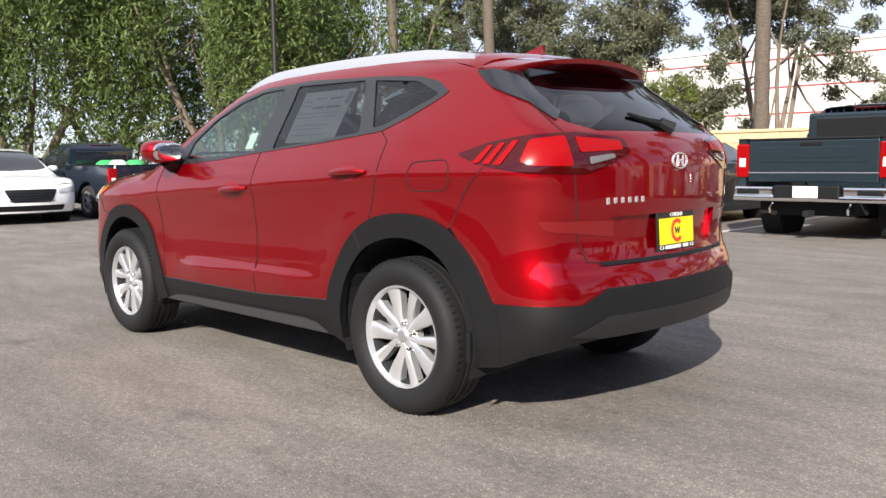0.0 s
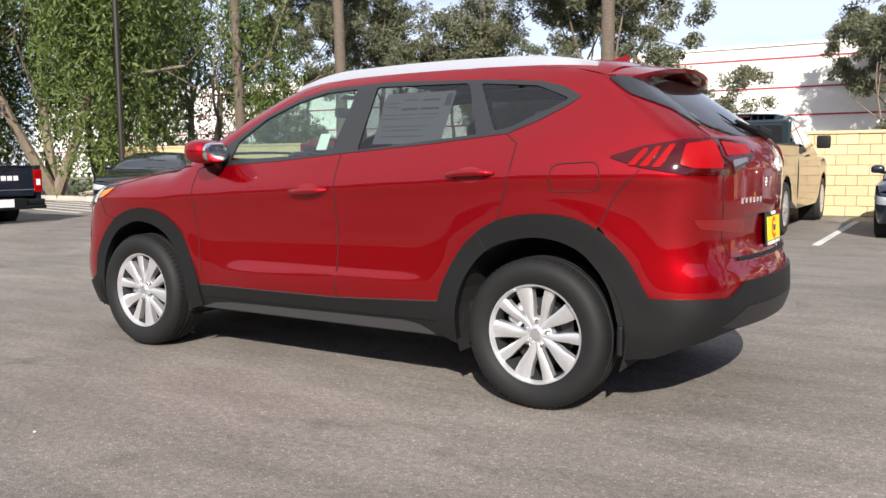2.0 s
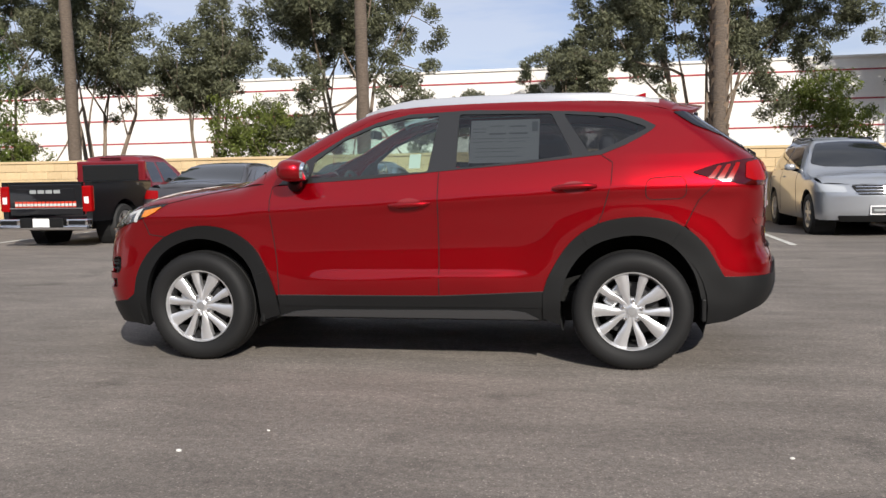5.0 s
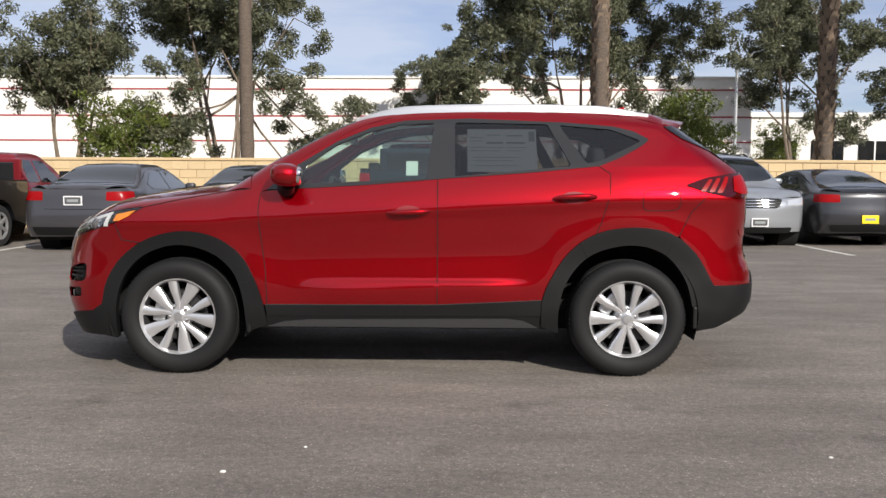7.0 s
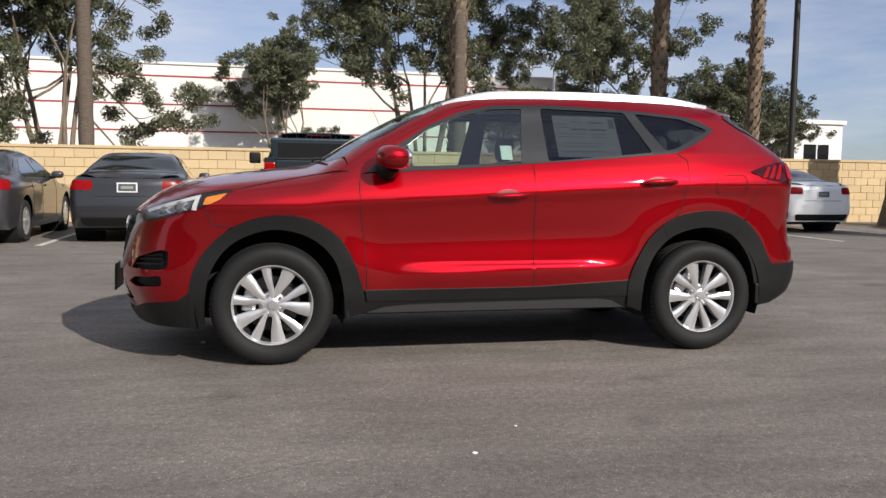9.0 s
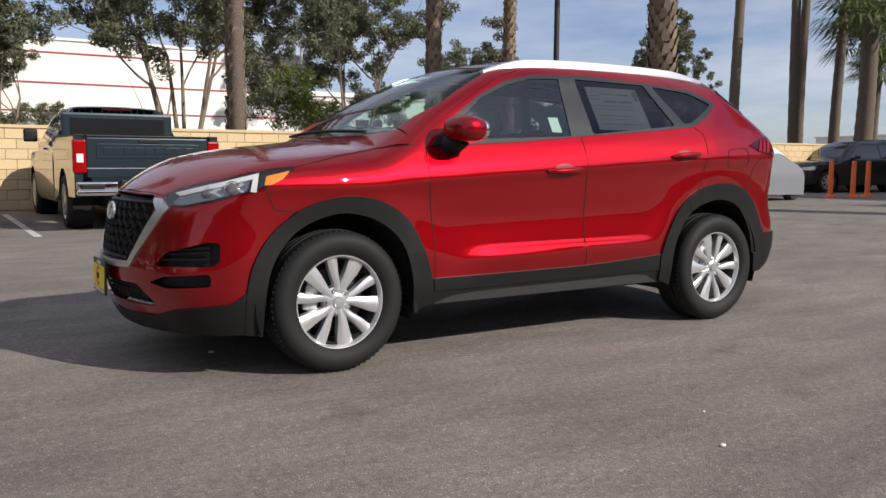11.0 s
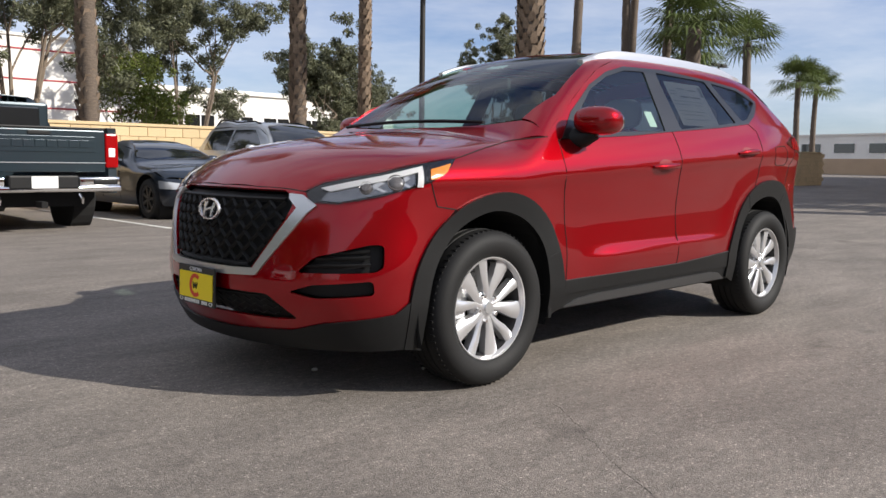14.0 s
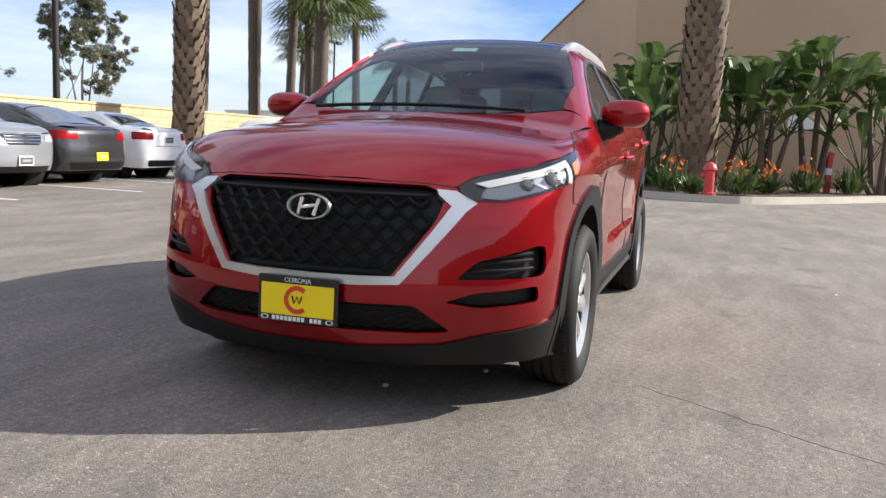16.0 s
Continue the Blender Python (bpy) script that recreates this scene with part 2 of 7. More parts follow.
class Shell:
    """The skin of a car: half-width by height, front and rear face by height, top by length, blended with round edges.
    The car points to -x, its left side is -y."""

    def __init__(self, width, front, rear, top, spine=1.4, sweep=(0.4, 0.25), taper=(-1.3, 0.11, 1.2, 0.12), crown=0.11, k=(0.10, 0.16, 0.14), rise=0.0, relief=None):
        self.width, self.front, self.rear, self.roof = spline(width), spline(front), spline(rear), spline(top)
        self.spine, self.sweep, self.taper, self.crown, self.k, self.rise, self.relief = spine, sweep, taper, crown, k, rise, relief

    def field(self, x, y, z):
        a = np.abs(y)
        f0, f1, r0, r1 = self.taper
        zs = z - self.rise * np.clip(x, -1.2, 1.3) * np.clip((z - 0.68) / 0.2, 0, 1) * np.clip((1.55 - z) / 0.3, 0, 1)
        w = self.width(zs) - f1 * np.clip(f0 - x, 0, None) ** 2 - r1 * np.clip(x - r0, 0, None) ** 2
        if self.relief:
            w = w + self.relief(x, z)
        side = a - w
        top = (z - self.roof(x) + self.crown * a * a) * 0.9
        v = soft_max(side, top, self.k[0])
        v = soft_max(v, self.front(z) + self.sweep[0] * a * a - x, self.k[1])
        return soft_max(v, x - self.rear(z) + self.sweep[1] * a * a, self.k[2])

    def normals(self, p):
        e = 0.004
        g = np.stack([self.field(p[:, 0] + e * (i == 0), p[:, 1] + e * (i == 1), p[:, 2] + e * (i == 2)) - self.field(p[:, 0] - e * (i == 0), p[:, 1] - e * (i == 1), p[:, 2] - e * (i == 2)) for i in range(3)], 1)
        return g / np.maximum(np.linalg.norm(g, axis=1, keepdims=True), 1e-9)

    def march(self, o, d, far):
        o, d = np.asarray(o, float), np.asarray(d, float)
        ts = np.linspace(far, 0.02, 90)
        p = o[:, None] + ts[None, :, None] * d[:, None]
        v = self.field(p[..., 0], p[..., 1], p[..., 2])
        i = np.argmax(v < 0, axis=1)
        i = np.where((v < 0).any(axis=1), np.maximum(i, 1), 89)
        lo, hi = ts[i], ts[i - 1]
        for _ in range(14):
            mid = (lo + hi) / 2
            q = o + mid[:, None] * d
            inside = self.field(q[:, 0], q[:, 1], q[:, 2]) < 0
            lo, hi = np.where(inside, mid, lo), np.where(inside, hi, mid)
        return o + lo[:, None] * d

    def u(self, x, y):
        if abs(x) <= self.spine:
            return x
        return math.copysign(self.spine + 0.85 * math.atan2(abs(x) - self.spine, -y), x)

    def wrap(self, q):
        u, z = q[:, 0], q[:, 1]
        th = np.clip(np.abs(u) - self.spine, 0, None) / 0.85
        o = np.stack([np.clip(u, -self.spine, self.spine), 0 * u, z], 1)
        return self.march(o, np.stack([np.sign(u) * np.sin(th), -np.cos(th), 0 * u], 1), 2.2)

    def plan(self, q):
        o = np.stack([q[:, 0], q[:, 1], 0 * q[:, 0] + 0.5], 1)
        return self.march(o, np.tile((0, 0, 1.0), (len(q), 1)), 2.5)

    def side(self, *pts):
        """(x, z) of the left side as (u, z)."""
        out = []
        for x, z in pts:
            y = self.march([(x, 0, z)], [(0, -1.0, 0)], 1.5)[0][1]
            out.append((self.u(x, y), z))
        return out

    def nose(self, *pts):
        """(y, z) of the front as (u, z)."""
        return [(self.u(self.march([(0, y, z)], [(-1.0, 0, 0)], 4.0)[0][0], y), z) for y, z in pts]

    def tail(self, *pts):
        return [(self.u(self.march([(0, y, z)], [(1.0, 0, 0)], 4.0)[0][0], y), z) for y, z in pts]


def inside(poly, pts):
    poly, pts = np.asarray(poly, float), np.asarray(pts, float)
    x, y = pts[:, 0], pts[:, 1]
    hit = np.zeros(len(pts), bool)
    for (x0, y0), (x1, y1) in zip(poly, np.roll(poly, -1, 0)):
        if y0 != y1:
            hit ^= ((y0 > y) != (y1 > y)) & (x < (x1 - x0) * (y - y0) / (y1 - y0) + x0)
    return hit


def dense(poly, step, close=True):
    out = []
    n = len(poly)
    for i in range(n if close else n - 1):
        a, b = np.array(poly[i], float), np.array(poly[(i + 1) % n], float)
        m = max(1, int(np.linalg.norm(b - a) / step))
        out += [tuple(a + (b - a) * j / m) for j in range(m)]
    return out + ([] if close else [tuple(poly[-1])])


def curve(pts, n=6, close=False):
    """A smooth line through points (Catmull-Rom)."""
    p = [np.array(q, float) for q in pts]
    out, m = [], len(p)
    for i in range(m if close else m - 1):
        a, b, c, d = ((p[(i + k) % m] for k in (-1, 0, 1, 2)) if close else (p[max(i - 1, 0)], p[i], p[i + 1], p[min(i + 2, m - 1)]))
        for j in range(n):
            s = j / n
            out.append(tuple(0.5 * (2 * b + (c - a) * s + (2 * a - 5 * b + 4 * c - d) * s * s + (3 * b - a - 3 * c + d) * s**3)))
    return out + ([] if close else [tuple(p[-1])])


def rounded(poly, r, n=4):
    """A polygon with its corners rounded off."""
    out, m = [], len(poly)
    for i in range(m):
        a, b, c = (np.array(poly[(i + k) % m], float) for k in (-1, 0, 1))
        p, q = b + (a - b) * min(0.45, r / max(np.linalg.norm(a - b), 1e-6)), b + (c - b) * min(0.45, r / max(np.linalg.norm(c - b), 1e-6))
        out += [tuple((1 - s) ** 2 * p + 2 * s * (1 - s) * b + s * s * q) for s in np.linspace(0, 1, n + 1)]
    return out


def patch(shell, poly, material, holes=(), proj="wrap", step=0.035, lift=0.0, edge=0.012, mirror=False, name="panel"):
    """The piece of a car's skin inside a polygon, lifted off the skin, with its edge turned in."""
    to3d = shell.wrap if proj == "wrap" else shell.plan
    loops = [dense(poly, step * 0.8)] + [dense(h, step * 0.8) for h in holes]
    pts, edges = [], []
    for lp in loops:
        s = len(pts)
        pts += lp
        edges += [(s + i, s + (i + 1) % len(lp)) for i in range(len(lp))]
    a = np.array(loops[0])
    gx, gy = np.meshgrid(np.arange(a[:, 0].min() + step / 2, a[:, 0].max(), step), np.arange(a[:, 1].min() + step / 2, a[:, 1].max(), step))
    g = np.stack([gx.ravel(), gy.ravel()], 1)
    if len(g):
        keep = inside(poly, g)
        for h in holes:
            keep &= ~inside(h, g)
        g = g[keep]
        if len(g):
            b = np.array(pts)
            g = g[np.min(np.linalg.norm(g[:, None] - b[None], axis=2), axis=1) > step * 0.45]
        pts += [tuple(q) for q in g]
    v2, _, faces, *_ = geometry.delaunay_2d_cdt([Vector(p) for p in pts], edges, [], 0, 1e-6)
    v2 = np.array([tuple(v) for v in v2])
    faces = [tuple(f) for f in faces]
    c = np.array([v2[list(f)].mean(0) for f in faces])
    keep = inside(poly, c)
    for h in holes:
        keep &= ~inside(h, c)
    faces = [f for f, k in zip(faces, keep) if k]
    p = to3d(v2)
    nrm = shell.normals(p)
    fa = np.array(faces)
    gn = np.cross(p[fa[:, 1]] - p[fa[:, 0]], p[fa[:, 2]] - p[fa[:, 0]])
    flip = (gn * nrm[fa[:, 0]]).sum(1) < 0
    fa[flip] = fa[flip][:, ::-1]
    p = p + lift * nrm
    faces = [tuple(int(i) for i in f) for f in fa]
    verts, norms = list(p), list(nrm)
    if edge:
        once = {}
        for f in faces:
            for i in range(3):
                e = (f[i], f[(i + 1) % 3])
                once[e] = 1
        for i, j in [e for e in once if (e[1], e[0]) not in once]:
            t = p[j] - p[i]
            out = np.cross(t, nrm[i])
            out = out / max(np.linalg.norm(out), 1e-9)
            s = len(verts)
            verts += [p[i], p[j], p[j] - edge * nrm[j], p[i] - edge * nrm[i]]
            norms += [out] * 4
            faces.append((s + 1, s, s + 3, s + 2))
    verts, norms = np.array(verts), np.array(norms)
    if mirror:
        verts[:, 1] *= -1
        norms[:, 1] *= -1
        faces = [f[::-1] for f in faces]
    me = mesh_of(name, verts, faces, material, True)
    me.normals_split_custom_set_from_vertices([tuple(n) for n in norms])
    return me


def seam(shell, line, proj="wrap", r=0.0028, mirror=False, step=0.04, sink=0.0005):
    """A dark gap between two panels, along a line on the skin."""
    q = np.array(dense(line, step, False))
    p = (shell.wrap if proj == "wrap" else shell.plan)(q)
    p = p - sink * shell.normals(p)
    if mirror:
        p[:, 1] *= -1
    return tube(bmesh.new(), p, [r] * len(p), 5)

# ---- the ground, wall and buildings ----


def asphalt():
    """Worn asphalt: pale and dark stone grains, streaked stains, oil spots and thin cracks."""
    m = mat("asphalt", (0.184, 0.161, 0.141), 0.9, grain=0.45, scale=110, bump=0.007, big=0.17, bigscale=0.45)
    n, l = m.node_tree.nodes, m.node_tree.links
    b = n["Principled BSDF"]
    base = b.inputs["Base Color"].links[0].from_socket
    tc = n.new("ShaderNodeTexCoord")

    def layer(last, node, scale, lo, hi, a, z, socket, stretch=(1, 1, 1), turn=0.0, **kw):
        t, mp, r, vm = n.new(node), n.new("ShaderNodeMapping"), n.new("ShaderNodeMapRange"), n.new("ShaderNodeVectorMath")
        mp.inputs["Scale"].default_value, mp.inputs["Rotation"].default_value = stretch, (0, 0, turn)
        t.inputs["Scale"].default_value = scale
        for key, value in kw.items():
            if key == "feature":
                t.feature = value
            else:
                t.inputs[key.replace("_", " ")].default_value = value
        l.new(tc.outputs["Object"], mp.inputs["Vector"]), l.new(mp.outputs[0], t.inputs["Vector"])
        r.inputs["From Min"].default_value, r.inputs["From Max"].default_value = lo, hi
        r.inputs["To Min"].default_value, r.inputs["To Max"].default_value = a, z
        l.new(t.outputs[socket], r.inputs["Value"])
        vm.operation = "SCALE"
        l.new(last, vm.inputs[0]), l.new(r.outputs[0], vm.inputs["Scale"])
        return vm.outputs[0]

    last = layer(base, "ShaderNodeTexVoronoi", 48, 0.0, 0.26, 2.3, 0.96, "Distance")
    last = layer(last, "ShaderNodeTexNoise", 30, 0.34, 0.66, 0.74, 1.28, "Fac", Detail=6.0, Roughness=0.7)
    last = layer(last, "ShaderNodeTexNoise", 0.9, 0.38, 0.62, 0.84, 1.14, "Fac", (1, 3.2, 1), 0.6, Detail=6.0, Roughness=0.68)
    last = layer(last, "ShaderNodeTexNoise", 2.2, 0.36, 0.64, 0.94, 1.06, "Fac", (1, 3.0, 1), -0.9, Detail=6.0, Roughness=0.7)
    last = layer(last, "ShaderNodeTexNoise", 3.4, 0.60, 0.78, 1.0, 1.28, "Fac", (1, 2.0, 1), 1.1, Detail=6.0, Roughness=0.75)
    last = layer(last, "ShaderNodeTexNoise", 1.7, 0.62, 0.74, 1.0, 0.66, "Fac", Detail=3.0)
    l.new(last, b.inputs["Base Color"])
    return m


ASPHALT = asphalt()
BLOCK = mat("tan_block", (0.60, 0.45, 0.26), 0.9, grain=0.12, scale=40, bump=0.004, big=0.06, bigscale=0.8, island=0.07)
JOINT = mat("mortar", (0.42, 0.32, 0.19), 0.95, grain=0.1, scale=60)
WHITEWALL = mat("warehouse_white", (0.80, 0.77, 0.72), 0.85, grain=0.04, scale=3, big=0.05, bigscale=0.15)
REDLINE = mat("red_stripe", (0.35, 0.05, 0.06), 0.7)
STUCCO = mat("tan_stucco", (0.46, 0.33, 0.22), 0.9, grain=0.08, scale=30, bump=0.004, big=0.06, bigscale=0.4)
CONCRETE = mat("concrete", (0.42, 0.39, 0.34), 0.9, grain=0.15, scale=25, bump=0.003, big=0.12, bigscale=1.0)

ground = part("ground", boxed((-900, -900, -0.5), (900, 900, 0.0)), ASPHALT)
tagged(ground, "worn grey asphalt of a car lot with stains", "ground", kind="structure")

WALL_Y = 13.9


def warehouse():
    w = thing("warehouse", "long white warehouse with thin red stripes behind the wall", "building")
    part("wall", boxed((-75, 45, 0), (18, 75, 7.3)), WHITEWALL, w)
    part("roof", boxed((-75.1, 44.9, 7.3), (18.1, 75.1, 7.45), 0.03), WHITEWALL, w)
    for z in (2.2, 3.5, 5.0, 6.6):
        part("stripe", boxed((-75, 44.97, z), (18.03, 75.0, z + 0.09)), REDLINE, w)


warehouse()
# added wall behind the camera, out of view, to darken the paint's reflections
unseen_south_wall = part("unseen_south_wall", boxed((-60, -26.4, 0), (60, -26, 6.5)), STUCCO)
tagged(unseen_south_wall, "unseen tan stucco wall added behind the camera to darken reflections", "wall", kind="structure")

# ---- the red car ----
def step_up(a, b, v):
    s = np.clip((v - a) / (b - a), 0, 1)
    return s * s * (3 - 2 * s)


def body_relief(x, z):
    """The pressed wedge low on the doors and the swellings over the wheel arches."""
    zc = 0.565 + 0.018 * x
    along = step_up(-0.72, -0.35, x) * (1 - step_up(0.45, 0.86, x))
    wedge = 0.020 * along * (1 - step_up(zc - 0.030, zc + 0.014, z)) * step_up(0.36, zc - 0.04, z)
    hollow = -0.007 * np.exp(-((z - 0.72 - 0.03 * x) / 0.10) ** 2) * step_up(-0.95, -0.5, x) * (1 - step_up(0.55, 1.0, x))
    swell = 0.0
    for c, r, h in ((-1.335, 0.53, 0.009), (1.335, 0.57, 0.011)):
        d = np.hypot(x - c, z - 0.33)
        swell = swell + h * np.exp(-((d - r) / 0.10) ** 2) * step_up(0.40, 0.60, z)
    return wedge + hollow + swell


TUC = Shell(
    width=[(0.1, 0.80), (0.25, 0.835), (0.38, 0.860), (0.46, 0.863), (0.53, 0.862), (0.62, 0.858), (0.70, 0.856), (0.82, 0.860), (0.92, 0.869), (0.98, 0.880), (1.02, 0.872), (1.10, 0.838), (1.17, 0.800), (1.30, 0.730), (1.42, 0.664), (1.52, 0.612), (1.60, 0.56), (1.7, 0.50)],
    front=[(0.15, -2.10), (0.24, -2.17), (0.34, -2.215), (0.46, -2.245), (0.60, -2.232), (0.75, -2.205), (0.86, -2.165), (0.95, -2.09), (1.05, -1.98)],
    rear=[(0.2, 2.06), (0.34, 2.17), (0.46, 2.222), (0.56, 2.225), (0.64, 2.212), (0.70, 2.185), (0.80, 2.172), (0.95, 2.185), (1.08, 2.185), (1.17, 2.160), (1.22, 2.125), (1.34, 1.965), (1.46, 1.80), (1.6, 1.68)],
    top=[(-2.3, 0.83), (-2.2, 0.905), (-2.05, 0.975), (-1.75, 1.06), (-1.26, 1.125), (-1.08, 1.150), (-0.98, 1.20), (-0.8, 1.315), (-0.5, 1.475), (-0.25, 1.578), (-0.05, 1.622), (0.3, 1.648), (0.7, 1.655), (1.1, 1.643), (1.5, 1.607), (1.9, 1.55)],
    rise=0.055,
    relief=body_relief,
)
RW = 0.345


def both(name, car, poly, material, label="", **kw):
    for m in (False, True):
        part(name, patch(TUC, poly, material, mirror=m, **kw), material, car, label)


def red_car():
    T = TUC
    car = thing("car", "glossy dark red compact SUV with black cladding standing on asphalt", "car")
    S, N, B = T.side, T.nose, T.tail
    # outlines of the panels, on the left side
    arch_f = curve([(-1.79, 0.42), (-1.755, 0.56), (-1.66, 0.70), (-1.50, 0.81), (-1.30, 0.855), (-1.11, 0.825), (-0.955, 0.72), (-0.865, 0.56), (-0.82, 0.42)], 4)
    arch_r = curve([(0.825, 0.44), (0.865, 0.56), (0.98, 0.74), (1.15, 0.855), (1.37, 0.89), (1.575, 0.855), (1.73, 0.735), (1.83, 0.57), (1.85, 0.54)], 4)
    arch_fi = curve([(-1.71, 0.21), (-1.70, 0.42), (-1.65, 0.58), (-1.53, 0.71), (-1.335, 0.775), (-1.14, 0.735), (-1.0, 0.62), (-0.94, 0.45), (-0.925, 0.24)], 4)
    arch_ri = curve([(0.925, 0.26), (0.93, 0.44), (0.99, 0.60), (1.12, 0.73), (1.335, 0.785), (1.53, 0.74), (1.66, 0.60), (1.715, 0.43), (1.735, 0.27)], 4)
    door1 = [(-0.80, 0.42), (-0.805, 0.60), (-0.835, 0.85), (-0.845, 1.0), (-0.835, 1.09)]
    belt = [(-0.835, 1.09), (-0.63, 1.105), (-0.2, 1.13), (0.21, 1.165), (0.75, 1.205), (1.16, 1.245)]
    door3 = [(1.16, 1.245), (1.225, 1.20), (1.215, 1.08), (1.17, 0.92), (1.14, 0.85)]
    hood_edge = [(-1.53, 0.995), (-1.3, 1.045), (-1.08, 1.085), (-0.90, 1.105)]
    # front
    both("fender", car, S(*door1) + S((-0.90, 1.105), (-1.08, 1.085), (-1.3, 1.045), (-1.53, 0.995), (-1.60, 0.95), (-1.70, 0.90), (-1.66, 0.80), (-1.56, 0.785)) + S(*[p for p in arch_f if p[0] > -1.55]), RED, step=0.026)
    front_top = N((0.0, 0.87), (-0.25, 0.868), (-0.40, 0.865), (-0.50, 0.855))
    bumper = [*N((0.0, 0.87), (-0.25, 0.868), (-0.40, 0.865), (-0.50, 0.855), (-0.545, 0.81)), *N((-0.65, 0.808)), *S((-1.90, 0.838), (-1.78, 0.875), (-1.70, 0.90), (-1.66, 0.80), (-1.56, 0.785)), *S(*[p for p in arch_f if p[0] <= -1.56][::-1]), *N((-0.82, 0.375), (-0.62, 0.335), (-0.48, 0.295), (-0.2, 0.275), (0.0, 0.275))]
    grille_half = N((-0.40, 0.858), (-0.475, 0.83), (-0.455, 0.74), (-0.315, 0.535))
    grille = N((0.40, 0.858), (0.0, 0.862)) + grille_half + N((0.0, 0.53), (0.315, 0.535), (0.455, 0.74), (0.475, 0.83))
    full = lambda half: half + [(2 * (-T.spine - 0.85 * math.pi / 2) - u, z) for u, z in half[::-1]]
    vent_hi = rounded(N((-0.535, 0.535), (-0.60, 0.600)) + S((-1.94, 0.655), (-1.895, 0.652), (-1.90, 0.565), (-1.93, 0.545)), 0.02)
    vent_lo = rounded(N((-0.50, 0.455), (-0.60, 0.49)) + S((-1.94, 0.512), (-1.935, 0.455)) + N((-0.62, 0.435)), 0.02)
    intake = rounded(N((-0.44, 0.335), (-0.52, 0.345), (-0.40, 0.44), (0.40, 0.44), (0.52, 0.345), (0.44, 0.335)), 0.02)
    flip = lambda poly: [(2 * (-T.spine - 0.85 * math.pi / 2) - u, z) for u, z in poly[::-1]]
    bum = part("front_bumper", patch(T, full(bumper), RED, holes=[grille, vent_hi, vent_lo, flip(vent_hi), flip(vent_lo), intake]), RED, car)
    part("lower_grille", patch(T, intake, PLASTIC, lift=-0.03, edge=0), PLASTIC, bum)
    for v in (vent_hi, vent_lo):
        for poly in (v, flip(v)):
            part("air_vent", patch(T, poly, PLASTIC, lift=-0.035, edge=0), PLASTIC, bum)
    part("grille", patch(T, grille, PLASTIC, lift=-0.03, edge=0), PLASTIC, car, "black mesh grille in a silver surround")
    lipf = S((-1.79, 0.42)) + N((-0.82, 0.375), (-0.62, 0.335), (-0.48, 0.295), (-0.2, 0.275), (0.0, 0.275))
    lipb = N((0.0, 0.215), (-0.4, 0.215), (-0.7, 0.225)) + S((-1.78, 0.225))
    part("front_lip", patch(T, lipf + flip(lipf)[1:] + flip(lipb)[:-1] + lipb, PLASTIC, lift=0.010), PLASTIC, car)
    head = rounded(N((-0.505, 0.853)) + S((-2.0, 0.890), (-1.85, 0.934), (-1.70, 0.972), (-1.53, 0.995), (-1.60, 0.95), (-1.70, 0.90), (-1.78, 0.875), (-1.90, 0.838)) + N((-0.66, 0.808), (-0.545, 0.81)), 0.015)
    both("headlight", car, head, GLOSSBLACK)
    # hood in plan: the front edge, the side seam and the cowl
    he = T.wrap(np.array(S(*hood_edge)))
    hf = T.wrap(np.array(front_top + S((-2.0, 0.890), (-1.85, 0.934), (-1.70, 0.972))))
    left = [tuple(p[:2]) for p in hf] + [tuple(p[:2]) for p in he] + [(-0.93, -0.66), (-1.0, -0.5), (-1.06, -0.25), (-1.08, 0.0)]
    right = [(x, -y) for x, y in left[::-1]][1:-1]
    part("hood", patch(T, left + right, RED, proj="plan"), RED, car)
    # doors and quarter
    both("front_door", car, S(*door1) + S(*belt[1:4]) + S((0.21, 0.42)), RED, step=0.026)
    both("rear_door", car, S((0.21, 0.42), (0.21, 1.165), *belt[4:], *door3[1:], *[p for p in arch_r if p[0] < 1.14][::-1]), RED, step=0.026)
    lamp = rounded(S((1.66, 1.135), (1.80, 1.18), (1.95, 1.205)) + B((-0.55, 1.215), (-0.34, 1.19), (-0.33, 1.135), (-0.56, 1.055)) + S((1.97, 1.06), (1.80, 1.09)), 0.02)
    q_top = [(1.16, 1.245), (1.30, 1.30), (1.455, 1.388), (1.475, 1.408), (1.385, 1.458), (1.27, 1.487), (1.1, 1.505), (1.1, 1.57), (1.4, 1.545), (1.57, 1.50), (1.68, 1.42)]
    gate_edge = [(-0.60, 1.36), (-0.62, 1.22), (-0.62, 1.05), (-0.60, 0.80), (-0.56, 0.705)]
    both("quarter_panel", car, S(*q_top) + B(*gate_edge[:3]) + S((1.90, 1.07), (1.80, 1.085), (1.70, 0.98), (1.63, 0.84)) + S(*[p for p in arch_r if 1.14 <= p[0] < 1.632][::-1]) + S(*door3[1:][::-1]), RED, step=0.026)
    rb = S((1.90, 1.07), (1.80, 1.085), (1.70, 0.98), (1.63, 0.84), *[p for p in arch_r if p[0] > 1.632]) + B((-0.80, 0.545), (-0.62, 0.545), (-0.5, 0.60), (0, 0.60))
    rb2 = B((0, 0.70), (-0.5, 0.70), (-0.56, 0.705), (-0.60, 0.80), (-0.62, 1.05))
    flipr = lambda poly: [(2 * (T.spine + 0.85 * math.pi / 2) - u, z) for u, z in poly[::-1]]
    part("rear_bumper", patch(T, rb + flipr(rb)[1:] + flipr(rb2)[:-1] + rb2, RED), RED, car)
    rl = S((1.84, 0.545)) + B((-0.80, 0.545), (-0.62, 0.545), (-0.5, 0.60), (0, 0.60))
